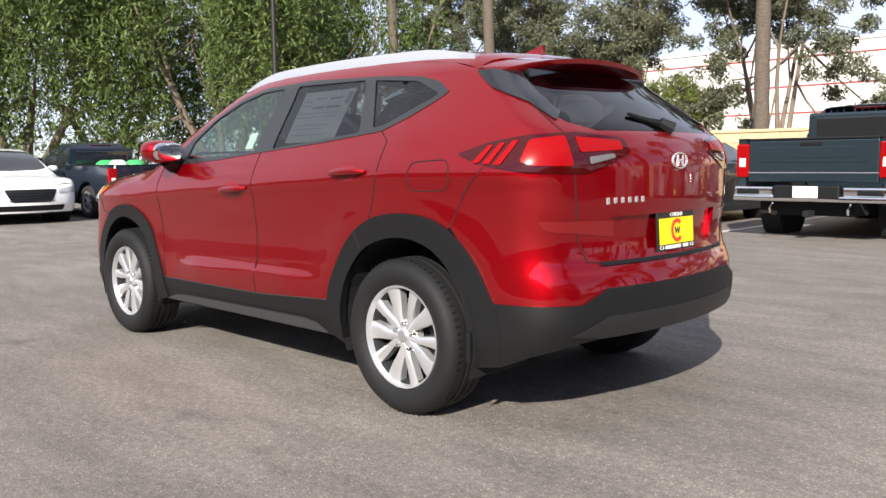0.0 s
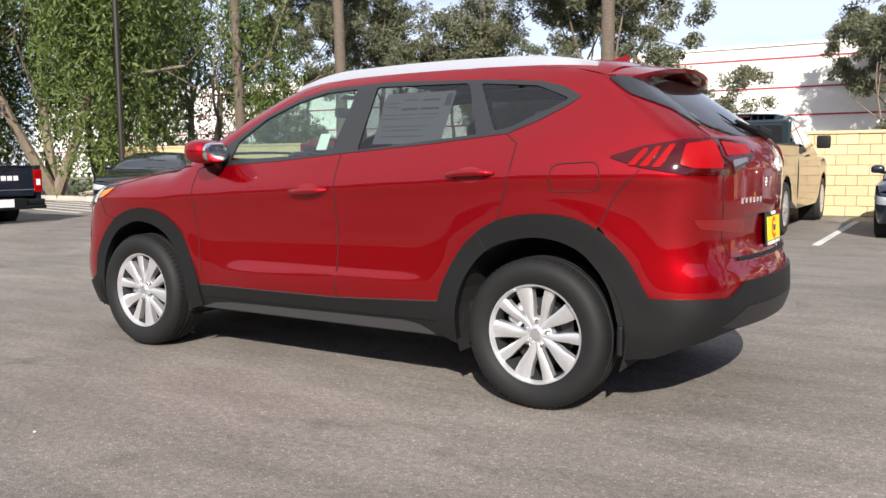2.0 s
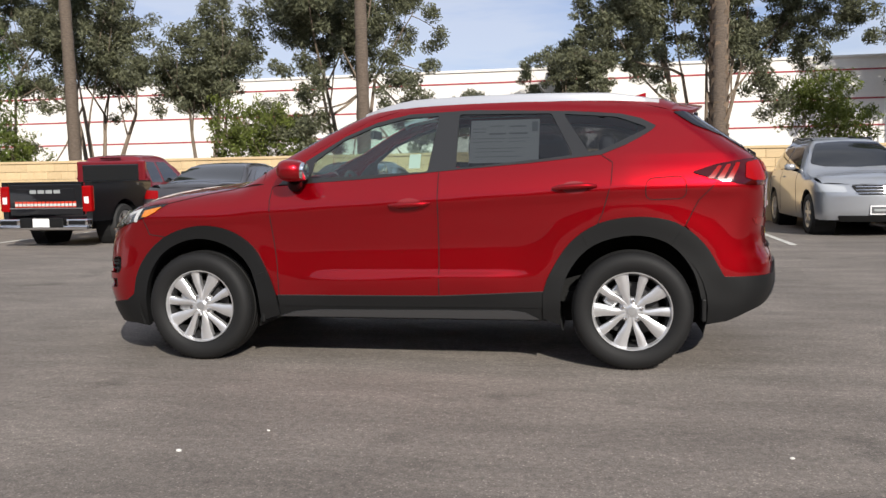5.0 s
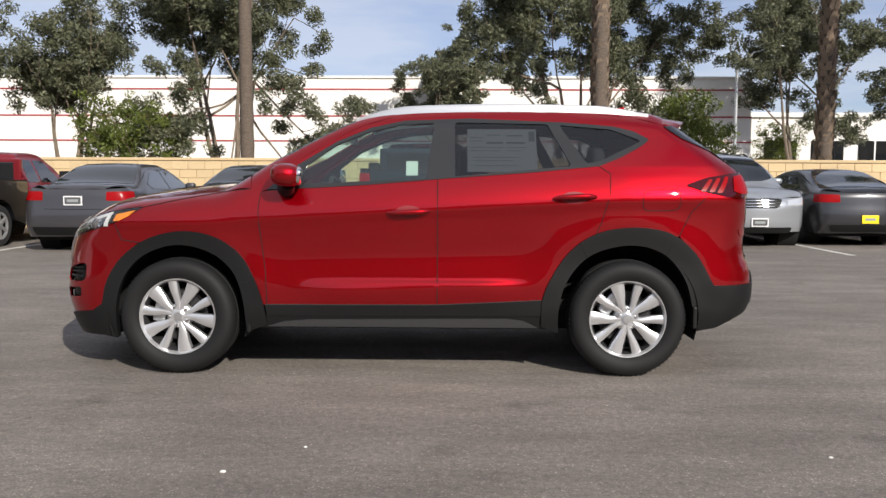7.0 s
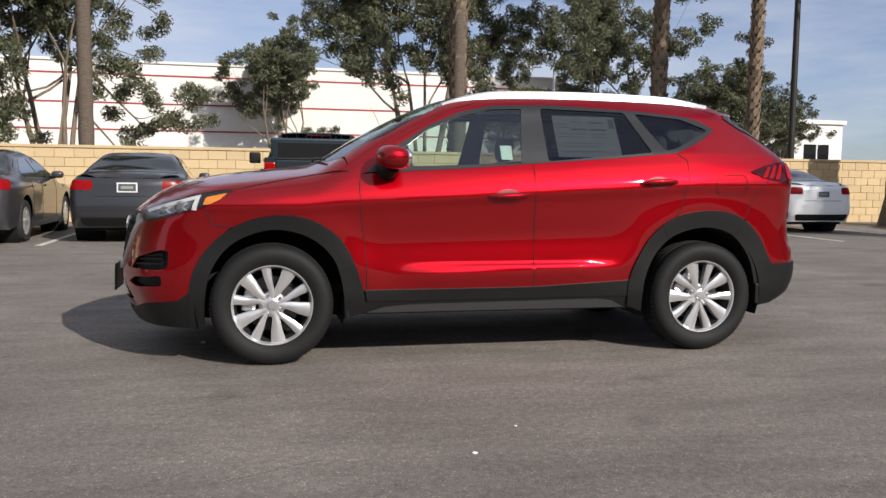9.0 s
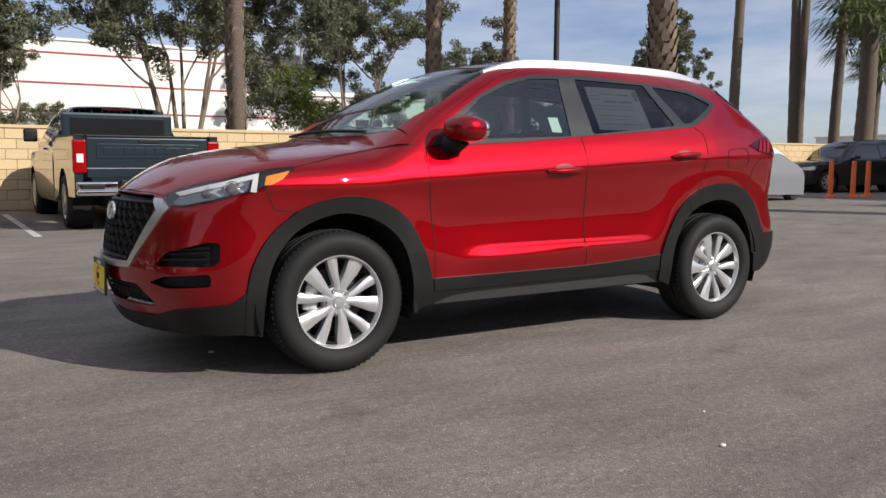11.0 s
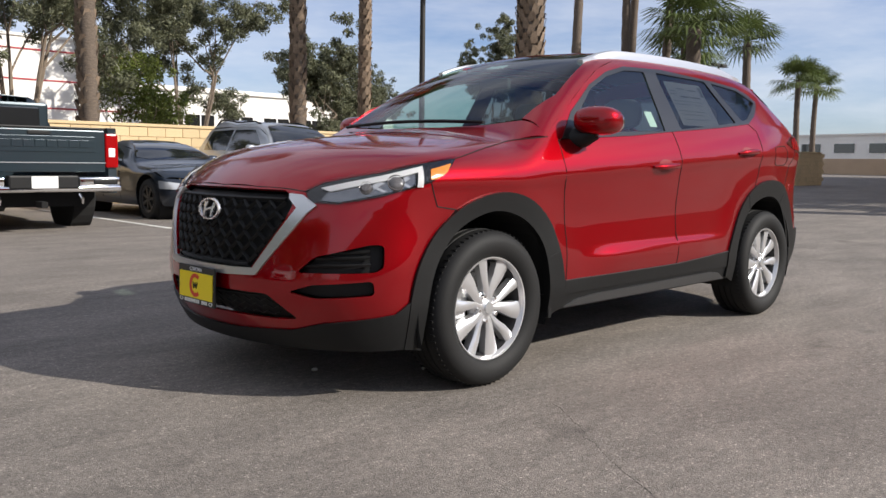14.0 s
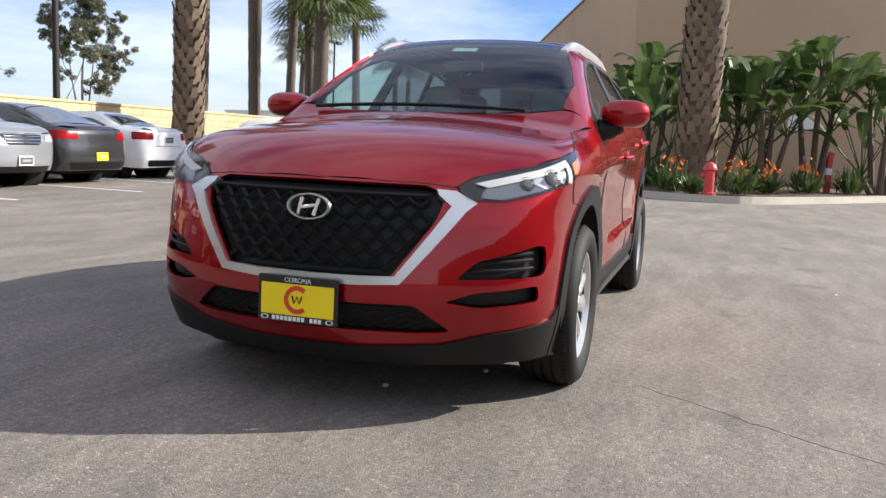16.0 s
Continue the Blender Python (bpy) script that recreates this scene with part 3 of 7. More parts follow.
    rl2 = B((0, 0.42), (-0.4, 0.415), (-0.65, 0.39)) + S((1.98, 0.345), (1.86, 0.29))
    part("rear_valance", patch(T, rl + flipr(rl)[1:] + flipr(rl2)[:-1] + rl2, PLASTIC, lift=0.012), PLASTIC, car)
    gate = B((-0.45, 1.225), (-0.56, 1.26), (-0.60, 1.36), *gate_edge[1:], (-0.5, 0.70))
    recess = rounded(B((-0.44, 0.880), (0.44, 0.880), (0.37, 0.735), (-0.37, 0.735)), 0.02)
    tg = part("tailgate", patch(T, gate + flipr(gate), RED, holes=[recess], edge=0.020, step=0.03), RED, car)
    part("plate_recess", patch(T, recess, RED, lift=-0.017, edge=0, step=0.03), RED, tg)
    both("tail_lamp", car, lamp, REDLENS, lift=0.006)
    rg = B((-0.45, 1.228), (-0.56, 1.265), (-0.585, 1.36), (-0.53, 1.47), (-0.3, 1.50))
    part("rear_window", patch(T, rg + flipr(rg), GLASSR, lift=-0.002), GLASSR, car, "dark tinted rear window")
    # side glass and its trim
    tr = S((-0.80, 1.10), *belt[1:], (1.30, 1.30), (1.455, 1.388), (1.475, 1.408), (1.385, 1.458), (1.27, 1.487), (1.0, 1.51), (0.4, 1.535), (0.0, 1.52), (-0.2, 1.475), (-0.4, 1.39), (-0.65, 1.235))
    g1 = rounded(S((-0.60, 1.135), (-0.58, 1.24), (-0.41, 1.365), (-0.22, 1.445), (-0.02, 1.495), (0.185, 1.505), (0.14, 1.165)), 0.015)
    g2 = rounded(S((0.31, 1.18), (0.31, 1.51), (0.87, 1.50), (1.0, 1.245)), 0.02)
    g3 = rounded(S((0.94, 1.495), (1.25, 1.468), (1.425, 1.398), (1.17, 1.275), (1.09, 1.26)), 0.02)
    both("window_trim", car, tr, TRIM, holes=[g1, g2, g3], lift=0.003)
    for nm, g, gm in (("front_side_window", g1, GLASSF), ("rear_side_window", g2, GLASSD), ("quarter_window", g3, GLASSD)):
        both(nm, car, g, gm, lift=-0.002, edge=0)
    # A-pillar and roof frame
    top_edge = [(-0.86, 1.14), (-0.65, 1.265), (-0.45, 1.385), (-0.25, 1.49), (-0.05, 1.55), (0.2, 1.575), (0.6, 1.585), (1.1, 1.57)]
    fr = S((-0.90, 1.105), (-0.835, 1.09), (-0.80, 1.10), (-0.65, 1.235), (-0.4, 1.39), (-0.2, 1.475), (0.0, 1.52), (0.4, 1.535), (1.0, 1.51), (1.1, 1.505))
    both("roof_frame", car, fr + S(*top_edge[::-1]), RED)
    te = T.wrap(np.array(S(*top_edge, (1.4, 1.545), (1.57, 1.50))))
    ws_edge = [(-0.915, -0.66)] + [(p[0] - 0.02, p[1] + 0.06) for p in te[1:4]] + [(-0.055, -0.50)]
    ws = [(-1.065, 0.0), (-1.045, -0.25), (-0.985, -0.5)] + ws_edge + [(-0.085, -0.30), (-0.10, 0.0)]
    pillar = [tuple(p[:2]) for p in te[:5]] + ws_edge[::-1] + [tuple(he[-1][:2])]
    for sgn in (1, -1):
        part("windscreen_pillar", patch(T, pillar, RED, proj="plan", step=0.02, mirror=sgn < 0), RED, car)
    part("windscreen", patch(T, ws + [(x, -y) for x, y in ws[::-1]][1:-1], GLASSW, proj="plan", lift=-0.002, step=0.05), GLASSW, car)
    rf = [(-0.10, 0.0), (-0.085, -0.30), (-0.055, -0.50)] + [tuple(p[:2]) for p in te[4:]] + [(1.62, -0.40), (1.64, 0.0)]
    part("roof", patch(T, rf + [(x, -y) for x, y in rf[::-1]][1:-1], RED, proj="plan", step=0.05), RED, car)
    # cladding
    both("arch_cladding", car, S(*arch_f) + S((-0.80, 0.30), (-0.925, 0.26)) + S(*arch_fi[::-1][1:]) + S((-1.79, 0.225)), PLASTIC, lift=0.013, edge=0.04, step=0.026)
    both("arch_cladding", car, S((0.825, 0.30)) + S(*arch_r) + S((1.868, 0.50), (1.862, 0.29)) + S(*arch_ri[::-1]), PLASTIC, lift=0.013, edge=0.04, step=0.026)
    both("door_cladding", car, S((-0.81, 0.42), (0.21, 0.425), (0.83, 0.455), (0.83, 0.36), (-0.80, 0.355)), PLASTIC, lift=0.006)
    both("cladding_strip", car, S((-0.81, 0.4235), (0.21, 0.4285), (0.83, 0.4585), (0.83, 0.455), (0.21, 0.425), (-0.81, 0.42)), SILL, lift=0.007)
    both("sill", car, S((-0.81, 0.355), (0.83, 0.36), (0.92, 0.30), (0.92, 0.28), (-0.92, 0.28), (-0.92, 0.30)), PLASTIC, lift=0.0)
    # dark underbody
    part("underbody", box(box(boxed((-1.90, -0.60, 0.26), (1.62, 0.60, 0.42)), (-0.92, -0.78, 0.27), (0.92, 0.78, 0.40)), (-2.05, -0.5, 0.40), (-1.2, 0.5, 0.85)), DARK, car)
    return car


car = red_car()


# ---- details of the red car ----
def spoke(a0, a1, w0, w1, r0=0.034, r1=0.219):
    """One spoke from the hub to the rim, bent at a quarter of its length."""
    bm = bmesh.new()
    rows = []
    for s in (0.0, 0.3, 0.65, 1.0):
        r, a, w = r0 + (r1 - r0) * s, radians(a0 + (a1 - a0) * min(1, s * 1.5)), (w0 + (w1 - w0) * s) / 2
        d, t = Vector((math.cos(a), 0, math.sin(a))), Vector((-math.sin(a), 0, math.cos(a)))
        y = 0.012 - 0.020 * s + 0.012 * s * s
        rows.append([bm.verts.new(d * r + t * o + Vector((0, h, 0))) for o, h in ((-w, y + 0.045), (-w, y + 0.010), (-w * 0.55, y + 0.001), (w * 0.25, y), (w, y + 0.009), (w, y + 0.045))])
    for p, q in zip(rows, rows[1:]):
        for i in range(5):
            bm.faces.new((p[i], p[i + 1], q[i + 1], q[i]))
    bm.faces.new(rows[-1])
    return bm


def build_wheel():
    """The alloy wheel with its tyre; its outer face looks to -y."""
    w = new("wheel")
    tyre = part("tyre", ring_lathe(bmesh.new(), [(0.228, -0.008), (0.238, -0.020), (0.262, -0.032), (0.292, -0.036), (0.318, -0.028), (0.332, -0.012), (0.340, 0.004), (0.345, 0.030), (0.3455, 0.052), (0.337, 0.054), (0.337, 0.062), (0.3465, 0.064), (0.347, 0.092), (0.338, 0.094), (0.338, 0.102), (0.347, 0.104), (0.3465, 0.132), (0.337, 0.134), (0.337, 0.142), (0.3455, 0.144), (0.345, 0.166), (0.335, 0.195), (0.30, 0.21), (0.23, 0.20)], 72), RUBBER, w, smooth=True)
    bm = bmesh.new()
    for k in range(72):
        for y0, y1 in ((0.0, 0.034), (0.162, 0.190)):
            a = 2 * math.pi * k / 72
            m = Matrix.Rotation(a, 4, "Y")
            box(bm, (0.3405, y0, -0.004), (0.3445, y1, 0.004), m=m)
    tagged(part("tread", bm, RUBBER, tyre), kind="stuff")
    part("rim_lip", ring_lathe(bmesh.new(), [(0.230, -0.004), (0.227, -0.013), (0.222, -0.012), (0.217, -0.001), (0.212, 0.012)], 56), ALLOY, w, smooth=True)
    # the shade behind the spokes is put into the barrel's darker alloy
    part("barrel", ring_lathe(bmesh.new(), [(0.209, 0.012), (0.203, 0.03), (0.200, 0.148)], 56), ALLOYDARK, w, smooth=True)
    part("brake_disc", ring_lathe(bmesh.new(), [(0.0, 0.075), (0.085, 0.075), (0.085, 0.085), (0.158, 0.085), (0.158, 0.11), (0.0, 0.11)], 40), ALLOYDARK, w, smooth=True)
    part("brake_caliper", boxed((-0.165, 0.05, -0.07), (-0.085, 0.12, 0.07), 0.018), SATIN, w)
    part("wheel_back", ring_lathe(bmesh.new(), [(0.0, 0.15), (0.21, 0.15), (0.215, 0.152)], 40), DARK, w)
    for k in range(5):
        a = 90 + 72 * k
        for da, db, w0, w1 in ((-7, -15, 0.026, 0.086), (12, 21, 0.022, 0.056)):
            part("spoke", spoke(a + da, a + db, w0, w1), ALLOY, w, smooth=True)
        part("lug_nut", ring_lathe(bmesh.new(), [(0.0, -0.004), (0.008, -0.004), (0.009, 0.0), (0.0095, 0.02)], 8), CHROME, w, at=Matrix.Translation((0.057 * math.cos(radians(a + 36)), 0.006, 0.057 * math.sin(radians(a + 36)))))
    part("hub", ring_lathe(bmesh.new(), [(0.0, 0.004), (0.026, 0.005), (0.031, 0.009), (0.036, 0.012), (0.048, 0.016), (0.072, 0.030), (0.078, 0.06)], 32), ALLOY, w, smooth=True)
    part("hub_cap", ring_lathe(bmesh.new(), [(0.0, -0.001), (0.024, 0.0), (0.028, 0.006)], 28), SATIN, w, smooth=True)
    return w


def place_wheels(car):
    w = build_wheel()
    w.parent = car
    spots = [pose(-1.335, -0.855, RW, 0, 12, 0), pose(1.335, -0.855, RW, 0, 40, 0), pose(-1.335, 0.855, RW, 0, 20, 180), pose(1.335, 0.855, RW, 0, 33, 180)]
    w.matrix_basis = spots[0]
    for m in spots[1:]:
        c = copy_thing(w, m)
        c.parent = car


place_wheels(car)


def on(shell, x, z, lift=0.0):
    p = shell.wrap(np.array(shell.side((x, z))))
    n = shell.normals(p)
    return Vector(p[0] + lift * n[0]), Vector(n[0])


def frame_at(p, n, up=(0, 0, 1)):
    """A pose at p whose local -y looks along n and whose z is up."""
    y = -Vector(n).normalized()
    x = y.cross(Vector(up)).normalized()
    z = x.cross(y)
    m = Matrix((x, y, z)).transposed().to_4x4()
    m.translation = p
    return m


def ellipsoid(bm, c, r, power=2.4, nu=24, nv=14, m=None):
    """A soft box-like ellipsoid."""
    f = lambda v: math.copysign(abs(v) ** (2 / power), v)
    rows = []
    for j in range(1, nv):
        b = -math.pi / 2 + math.pi * j / nv
        row = []
        for i in range(nu):
            a = 2 * math.pi * i / nu
            p = Vector((c[0] + r[0] * f(math.cos(b)) * f(math.cos(a)), c[1] + r[1] * f(math.cos(b)) * f(math.sin(a)), c[2] + r[2] * f(math.sin(b))))
            row.append(bm.verts.new(m @ p if m else p))
        rows.append(row)
    for p, q in zip(rows, rows[1:]):
        for i in range(nu):
            bm.faces.new((p[i], p[(i + 1) % nu], q[(i + 1) % nu], q[i]))
    bm.faces.new(rows[0][::-1]), bm.faces.new(rows[-1])
    return bm


def flat_text(body, size, material, parent, m, name="lettering"):
    cu = bpy.data.curves.new(name, "FONT")
    cu.body, cu.size, cu.align_x, cu.align_y, cu.extrude = body, size, "CENTER", "CENTER", 0.0008
    tmp = new(name, cu)
    me = bpy.data.meshes.new_from_object(tmp)
    bpy.data.objects.remove(tmp)
    me.materials.clear()
    me.materials.append(material)
    return part(name, me, material, parent, at=m)


def dealer_plate(car, m):
    """A yellow paper plate in a black frame; the name below is plain bars."""
    p = part("licence_plate", boxed((-0.157, -0.004, -0.083), (0.157, 0.006, 0.083), 0.004), PLATEBLACK, car, "yellow dealer plate in a black frame", at=m)
    part("plate_card", boxed((-0.142, -0.007, -0.057), (0.142, -0.003, 0.055)), YELLOW, p)
    bm = bmesh.new()
    ring = []
    for k in range(15):
        a = radians(48 + 264 * k / 14)
        ring.append([bm.verts.new((r * math.cos(a), y, r * math.sin(a))) for r, y in ((0.034, -0.0085), (0.051, -0.0085), (0.051, -0.006), (0.034, -0.006))])
    for q, r in zip(ring, ring[1:]):
        for i in range(4):
            bm.faces.new((q[i], q[(i + 1) % 4], r[(i + 1) % 4], r[i]))
    part("red_mark", bm, PLATERED, p)
    part("black_mark", tube(bmesh.new(), [(-0.019, -0.0085, 0.013), (-0.010, -0.0085, -0.012), (0.0, -0.0085, 0.010), (0.010, -0.0085, -0.012), (0.019, -0.0085, 0.013)], [0.0035] * 5, 5), PLATEBLACK, p)
    flat_text("CORONA", 0.024, PLATEWHITE, p, pose(0, -0.006, 0.068, 90, 0, 0))
    for k in range(12):
        if k != 8:
            part("print_bar", boxed((-0.098 + 0.0165 * k, -0.0055, -0.077), (-0.086 + 0.0165 * k, -0.004, -0.062)), PLATEWHITE, p)
    for s in (-1, 1):
        part("oval_mark", ring_lathe(bmesh.new(), [(0.014, -0.006), (0.010, -0.006), (0.010, -0.004), (0.014, -0.004)], 16, closed=True), PLATEWHITE, p, at=Matrix.Translation((s * 0.127, 0, -0.069)) @ Matrix.Diagonal((1.1, 1, 0.6, 1)))


def emblem(car, m, r):
    bm = ring_lathe(bmesh.new(), [(1.0, 0.0), (0.97, -0.10), (0.86, -0.10), (0.83, 0.0)], 40, closed=True)
    bmesh.ops.scale(bm, vec=(r, r, r * 0.55), verts=bm.verts)
    e = part("emblem", bm, BRIGHT, car, "oval chrome emblem", smooth=True, at=m)
    bm = tube(bmesh.new(), [(-0.45 * r, -0.04 * r, -0.33 * r), (-0.28 * r, -0.08 * r, 0.36 * r)], [0.07 * r, 0.09 * r], 6)
    tube(bm, [(0.28 * r, -0.08 * r, -0.36 * r), (0.45 * r, -0.04 * r, 0.33 * r)], [0.09 * r, 0.07 * r], 6)
    tube(bm, [(-0.34 * r, -0.06 * r, -0.06 * r), (0.34 * r, -0.06 * r, 0.06 * r)], [0.07 * r, 0.07 * r], 6)
    part("emblem_mark", bm, BRIGHT, e)


def red_car_details(car):
    T = TUC
    S, N, B = T.side, T.nose, T.tail
    uc = T.spine + 0.85 * math.pi / 2
    flip = lambda poly: [(-2 * uc - u, z) for u, z in poly[::-1]]
    flipr = lambda poly: [(2 * uc - u, z) for u, z in poly[::-1]]
    # panel gaps
    gaps = [
        S((-0.80, 0.42), (-0.805, 0.60), (-0.835, 0.85), (-0.845, 1.0), (-0.835, 1.09)),
        S((0.21, 0.36), (0.21, 1.165)),
        S((1.16, 1.245), (1.225, 1.20), (1.215, 1.08), (1.17, 0.92), (1.14, 0.85)),
        S((-1.53, 0.995), (-1.3, 1.045), (-1.08, 1.085), (-0.90, 1.105)),
        S((-1.70, 0.90), (-1.66, 0.80), (-1.56, 0.785)),
        S((1.80, 1.085), (1.70, 0.98), (1.63, 0.84)),
        rounded(S((1.405, 0.985), (1.41, 1.105), (1.625, 1.118), (1.63, 0.99)), 0.045) + rounded(S((1.405, 0.985), (1.41, 1.105), (1.625, 1.118), (1.63, 0.99)), 0.045)[:1],
        B((-0.60, 1.36), (-0.62, 1.22), (-0.62, 1.05), (-0.60, 0.80), (-0.56, 0.705), (-0.5, 0.70), (0, 0.70)),
    ]
    for g in gaps:
        for m in (False, True):
            part("panel_gap", seam(T, g, r=0.0028, mirror=m, sink=-0.0002), DARK, car)
    for g in (S((1.045, 0.800), (1.085, 0.715)), S((1.595, 0.800), (1.552, 0.728)), S((-0.875, 0.57), (-0.965, 0.54))):
        for m in (False, True):
            part("panel_gap", seam(T, g, r=0.003, mirror=m, sink=-0.0125), DARK, car)
    hf = T.wrap(np.array(N((0, 0.87), (-0.25, 0.868), (-0.40, 0.865), (-0.50, 0.855)) + S((-2.0, 0.890), (-1.85, 0.934), (-1.70, 0.972), (-1.53, 0.995))))
    for m in (1, -1):
        part("panel_gap", tube(bmesh.new(), [(p[0], p[1] * m, p[2] - 0.001) for p in hf], [0.003] * len(hf), 5), DARK, car)
    # grille: silver surround, mesh and emblem
    band = N((-0.440, 0.842), (-0.505, 0.838), (-0.580, 0.800), (-0.548, 0.770), (-0.350, 0.512), (-0.2, 0.504))
    inner = N((-0.2, 0.536), (-0.332, 0.540), (-0.498, 0.788), (-0.452, 0.822))
    sur = part("grille_surround", patch(T, band + flip(band) + flip(inner) + inner, SATIN, lift=0.010, edge=0.03, step=0.03), SATIN, car, "satin silver grille surround")
    poly = N((0.40, 0.855), (-0.40, 0.855), (-0.475, 0.83), (-0.455, 0.74), (-0.315, 0.535), (0.315, 0.535), (0.455, 0.74), (0.475, 0.83))
    bm = bmesh.new()
    for row in range(8):
        z0 = 0.540 + 0.043 * row
        us = np.arange(-uc - 0.62, -uc + 0.62, 0.040)
        q = np.array([(u, z0 + (0.016 if (i + row) % 2 else -0.016)) for i, u in enumerate(us)])
        keep = inside(poly, q)
        if keep.sum() > 2:
            p = T.wrap(q[keep])
            p = p - 0.012 * T.normals(p)
            tube(bm, p, [0.0105] * len(p), 4)
    part("grille_mesh", bm, PLASTIC, car)
    low = N((-0.40, 0.345), (-0.49, 0.35), (-0.39, 0.435), (0.39, 0.435), (0.49, 0.35), (0.40, 0.345))
    bm = bmesh.new()
    for row in range(4):
        us = np.arange(-uc - 0.66, -uc + 0.66, 0.03)
        q = np.array([(u, 0.35 + 0.026 * row + (0.010 if i % 2 else -0.004)) for i, u in enumerate(us)])
        keep = inside(low, q)
        if keep.sum() > 2:
            p = T.wrap(q[keep])
            tube(bm, p - 0.014 * T.normals(p), [0.004] * len(p), 4)
    part("lower_mesh", bm, PLASTIC, car)
    for zs in ((0.575, -0.56), (0.605, -0.60), (0.628, -0.64)):
        q = np.array(dense(N((zs[1], zs[0] - 0.01)) + S((-1.945, zs[0])), 0.03, False))
        p = T.wrap(q)
        p = p - 0.018 * T.normals(p)
        for m in (1, -1):
            part("vent_slat", tube(bmesh.new(), [(a[0], a[1] * m, a[2]) for a in p], [0.007] * len(p), 6), PLASTIC, car)
    emblem(car, frame_at(Vector(T.wrap(np.array([(-uc, 0.765)]))[0]) + Vector((-0.004, 0, 0)), (-1, 0, 0.12)), 0.088)
    emblem(car, frame_at(Vector(T.wrap(np.array([(uc, 1.10)]))[0]) + Vector((0.004, 0, 0)), (1, 0, 0.05)), 0.065)
    dealer_plate(car, frame_at(Vector((-2.272, 0.0, 0.437)), (-1, 0, 0.03)))
    dealer_plate(car, frame_at(Vector((2.176, 0.0, 0.80)), (1, 0, 0.06)))
    # headlights
    for m in (False, True):
        mk = lambda nm, poly, mt, lift, lb="", **kw: part(nm, patch(T, poly, mt, lift=lift, mirror=m, **kw), mt, car, lb)
        mk("lamp_bowl", rounded(N((-0.585, 0.820)) + S((-2.0, 0.868), (-1.86, 0.908), (-1.755, 0.935), (-1.775, 0.885), (-1.90, 0.848)) + N((-0.66, 0.816)), 0.015), BOWL, 0.004, step=0.02, edge=0.004)
        mk("light_strip", S((-2.02, 0.866), (-1.86, 0.918), (-1.715, 0.958), (-1.74, 0.880), (-1.765, 0.880), (-1.745, 0.934), (-1.86, 0.900), (-2.01, 0.853)), PLATEWHITE, 0.009, step=0.02, edge=0.006)
        mk("amber_lamp", rounded(S((-1.705, 0.908), (-1.688, 0.948), (-1.575, 0.972), (-1.615, 0.938), (-1.67, 0.912)), 0.006), AMBER, 0.006, "amber side marker", step=0.02, edge=0.004)
        for x, z in ((-1.80, 0.898), (-1.885, 0.878)):
            mk("lamp_fin", S((x - 0.030, z - 0.002), (x + 0.010, z + 0.022), (x + 0.016, z + 0.012), (x - 0.010, z - 0.003), (x + 0.012, z - 0.018), (x + 0.002, z - 0.022)), BRIGHT, 0.0065, step=0.02, edge=0.002)
        for x, z, r in ((-1.835, 0.895, 0.034), (-1.925, 0.872, 0.028)):
            p, n = on(T, x, z, 0.004)
            p.y *= -1 if m else 1
            n.y *= -1 if m else 1
            part("projector_lens", ring_lathe(bmesh.new(), [(0.0, -0.010), (r * 0.6, -0.008), (r * 0.85, 0.0), (r, -0.004), (r * 1.08, 0.01)], 24), LAMPGREY, car, smooth=True, at=frame_at(p, n))
        head = rounded(N((-0.505, 0.853)) + S((-2.0, 0.890), (-1.85, 0.934), (-1.70, 0.972), (-1.53, 0.995), (-1.60, 0.95), (-1.70, 0.90), (-1.78, 0.875), (-1.90, 0.838)) + N((-0.66, 0.808), (-0.545, 0.81)), 0.015)
        mk("headlight_cover", head, LENS, 0.016, "clear headlight cover", edge=0.016)
        # tail lamp pieces
        for k, x in enumerate((1.775, 1.825, 1.875)):
            mk("light_bar", rounded(S((x - 0.03, 1.098 - 0.004 * k), (x + 0.005, 1.098 - 0.004 * k), (x + 0.052, 1.168 + 0.008 * k), (x + 0.030, 1.168 + 0.008 * k)), 0.008), REDBRIGHT, 0.0095, step=0.015, edge=0.002)
        mk("brake_light", rounded(S((1.95, 1.10), (1.96, 1.185)) + B((-0.63, 1.20), (-0.63, 1.085)) + S((2.0, 1.085)), 0.015), REDBRIGHT, 0.0095, step=0.02, edge=0.002)
        mk("inner_light", rounded(B((-0.59, 1.195), (-0.37, 1.18), (-0.37, 1.145), (-0.59, 1.135)), 0.01), REDBRIGHT, 0.0095, step=0.02, edge=0.002)
        mk("reverse_light", rounded(B((-0.555, 1.118), (-0.43, 1.130), (-0.42, 1.115), (-0.555, 1.090)), 0.006), LAMPGREY, 0.0095, step=0.02, edge=0.002)
        mk("rear_reflector", rounded(S((2.0, 0.875)) + B((-0.42, 0.865), (-0.42, 0.80)) + S((2.02, 0.835)), 0.012), REDMID, 0.004, step=0.02, edge=0.002)
        # door handles; flat darker ovals paint in the shade of their cups
        for x, z in ((0.04, 0.975), (1.01, 1.06)):
            mk("handle_cup_shade", [(x + 0.075 * math.cos(a), z + 0.036 * math.sin(a)) for a in np.linspace(0, 2 * math.pi, 24, endpoint=False)], REDSHADE, 0.0015, step=0.02, edge=0.0)
            bm = bmesh.new()
            pts = []
            for s in np.linspace(-1, 1, 9):
                p, n = on(T, x + 0.125 * s, z + 0.006 * s, 0.030 - 0.026 * s**4)
                pts.append((p.x, -p.y if m else p.y, p.z))
            tube(bm, pts, [0.008, 0.014, 0.016, 0.017, 0.017, 0.017, 0.016, 0.015, 0.008], 10)
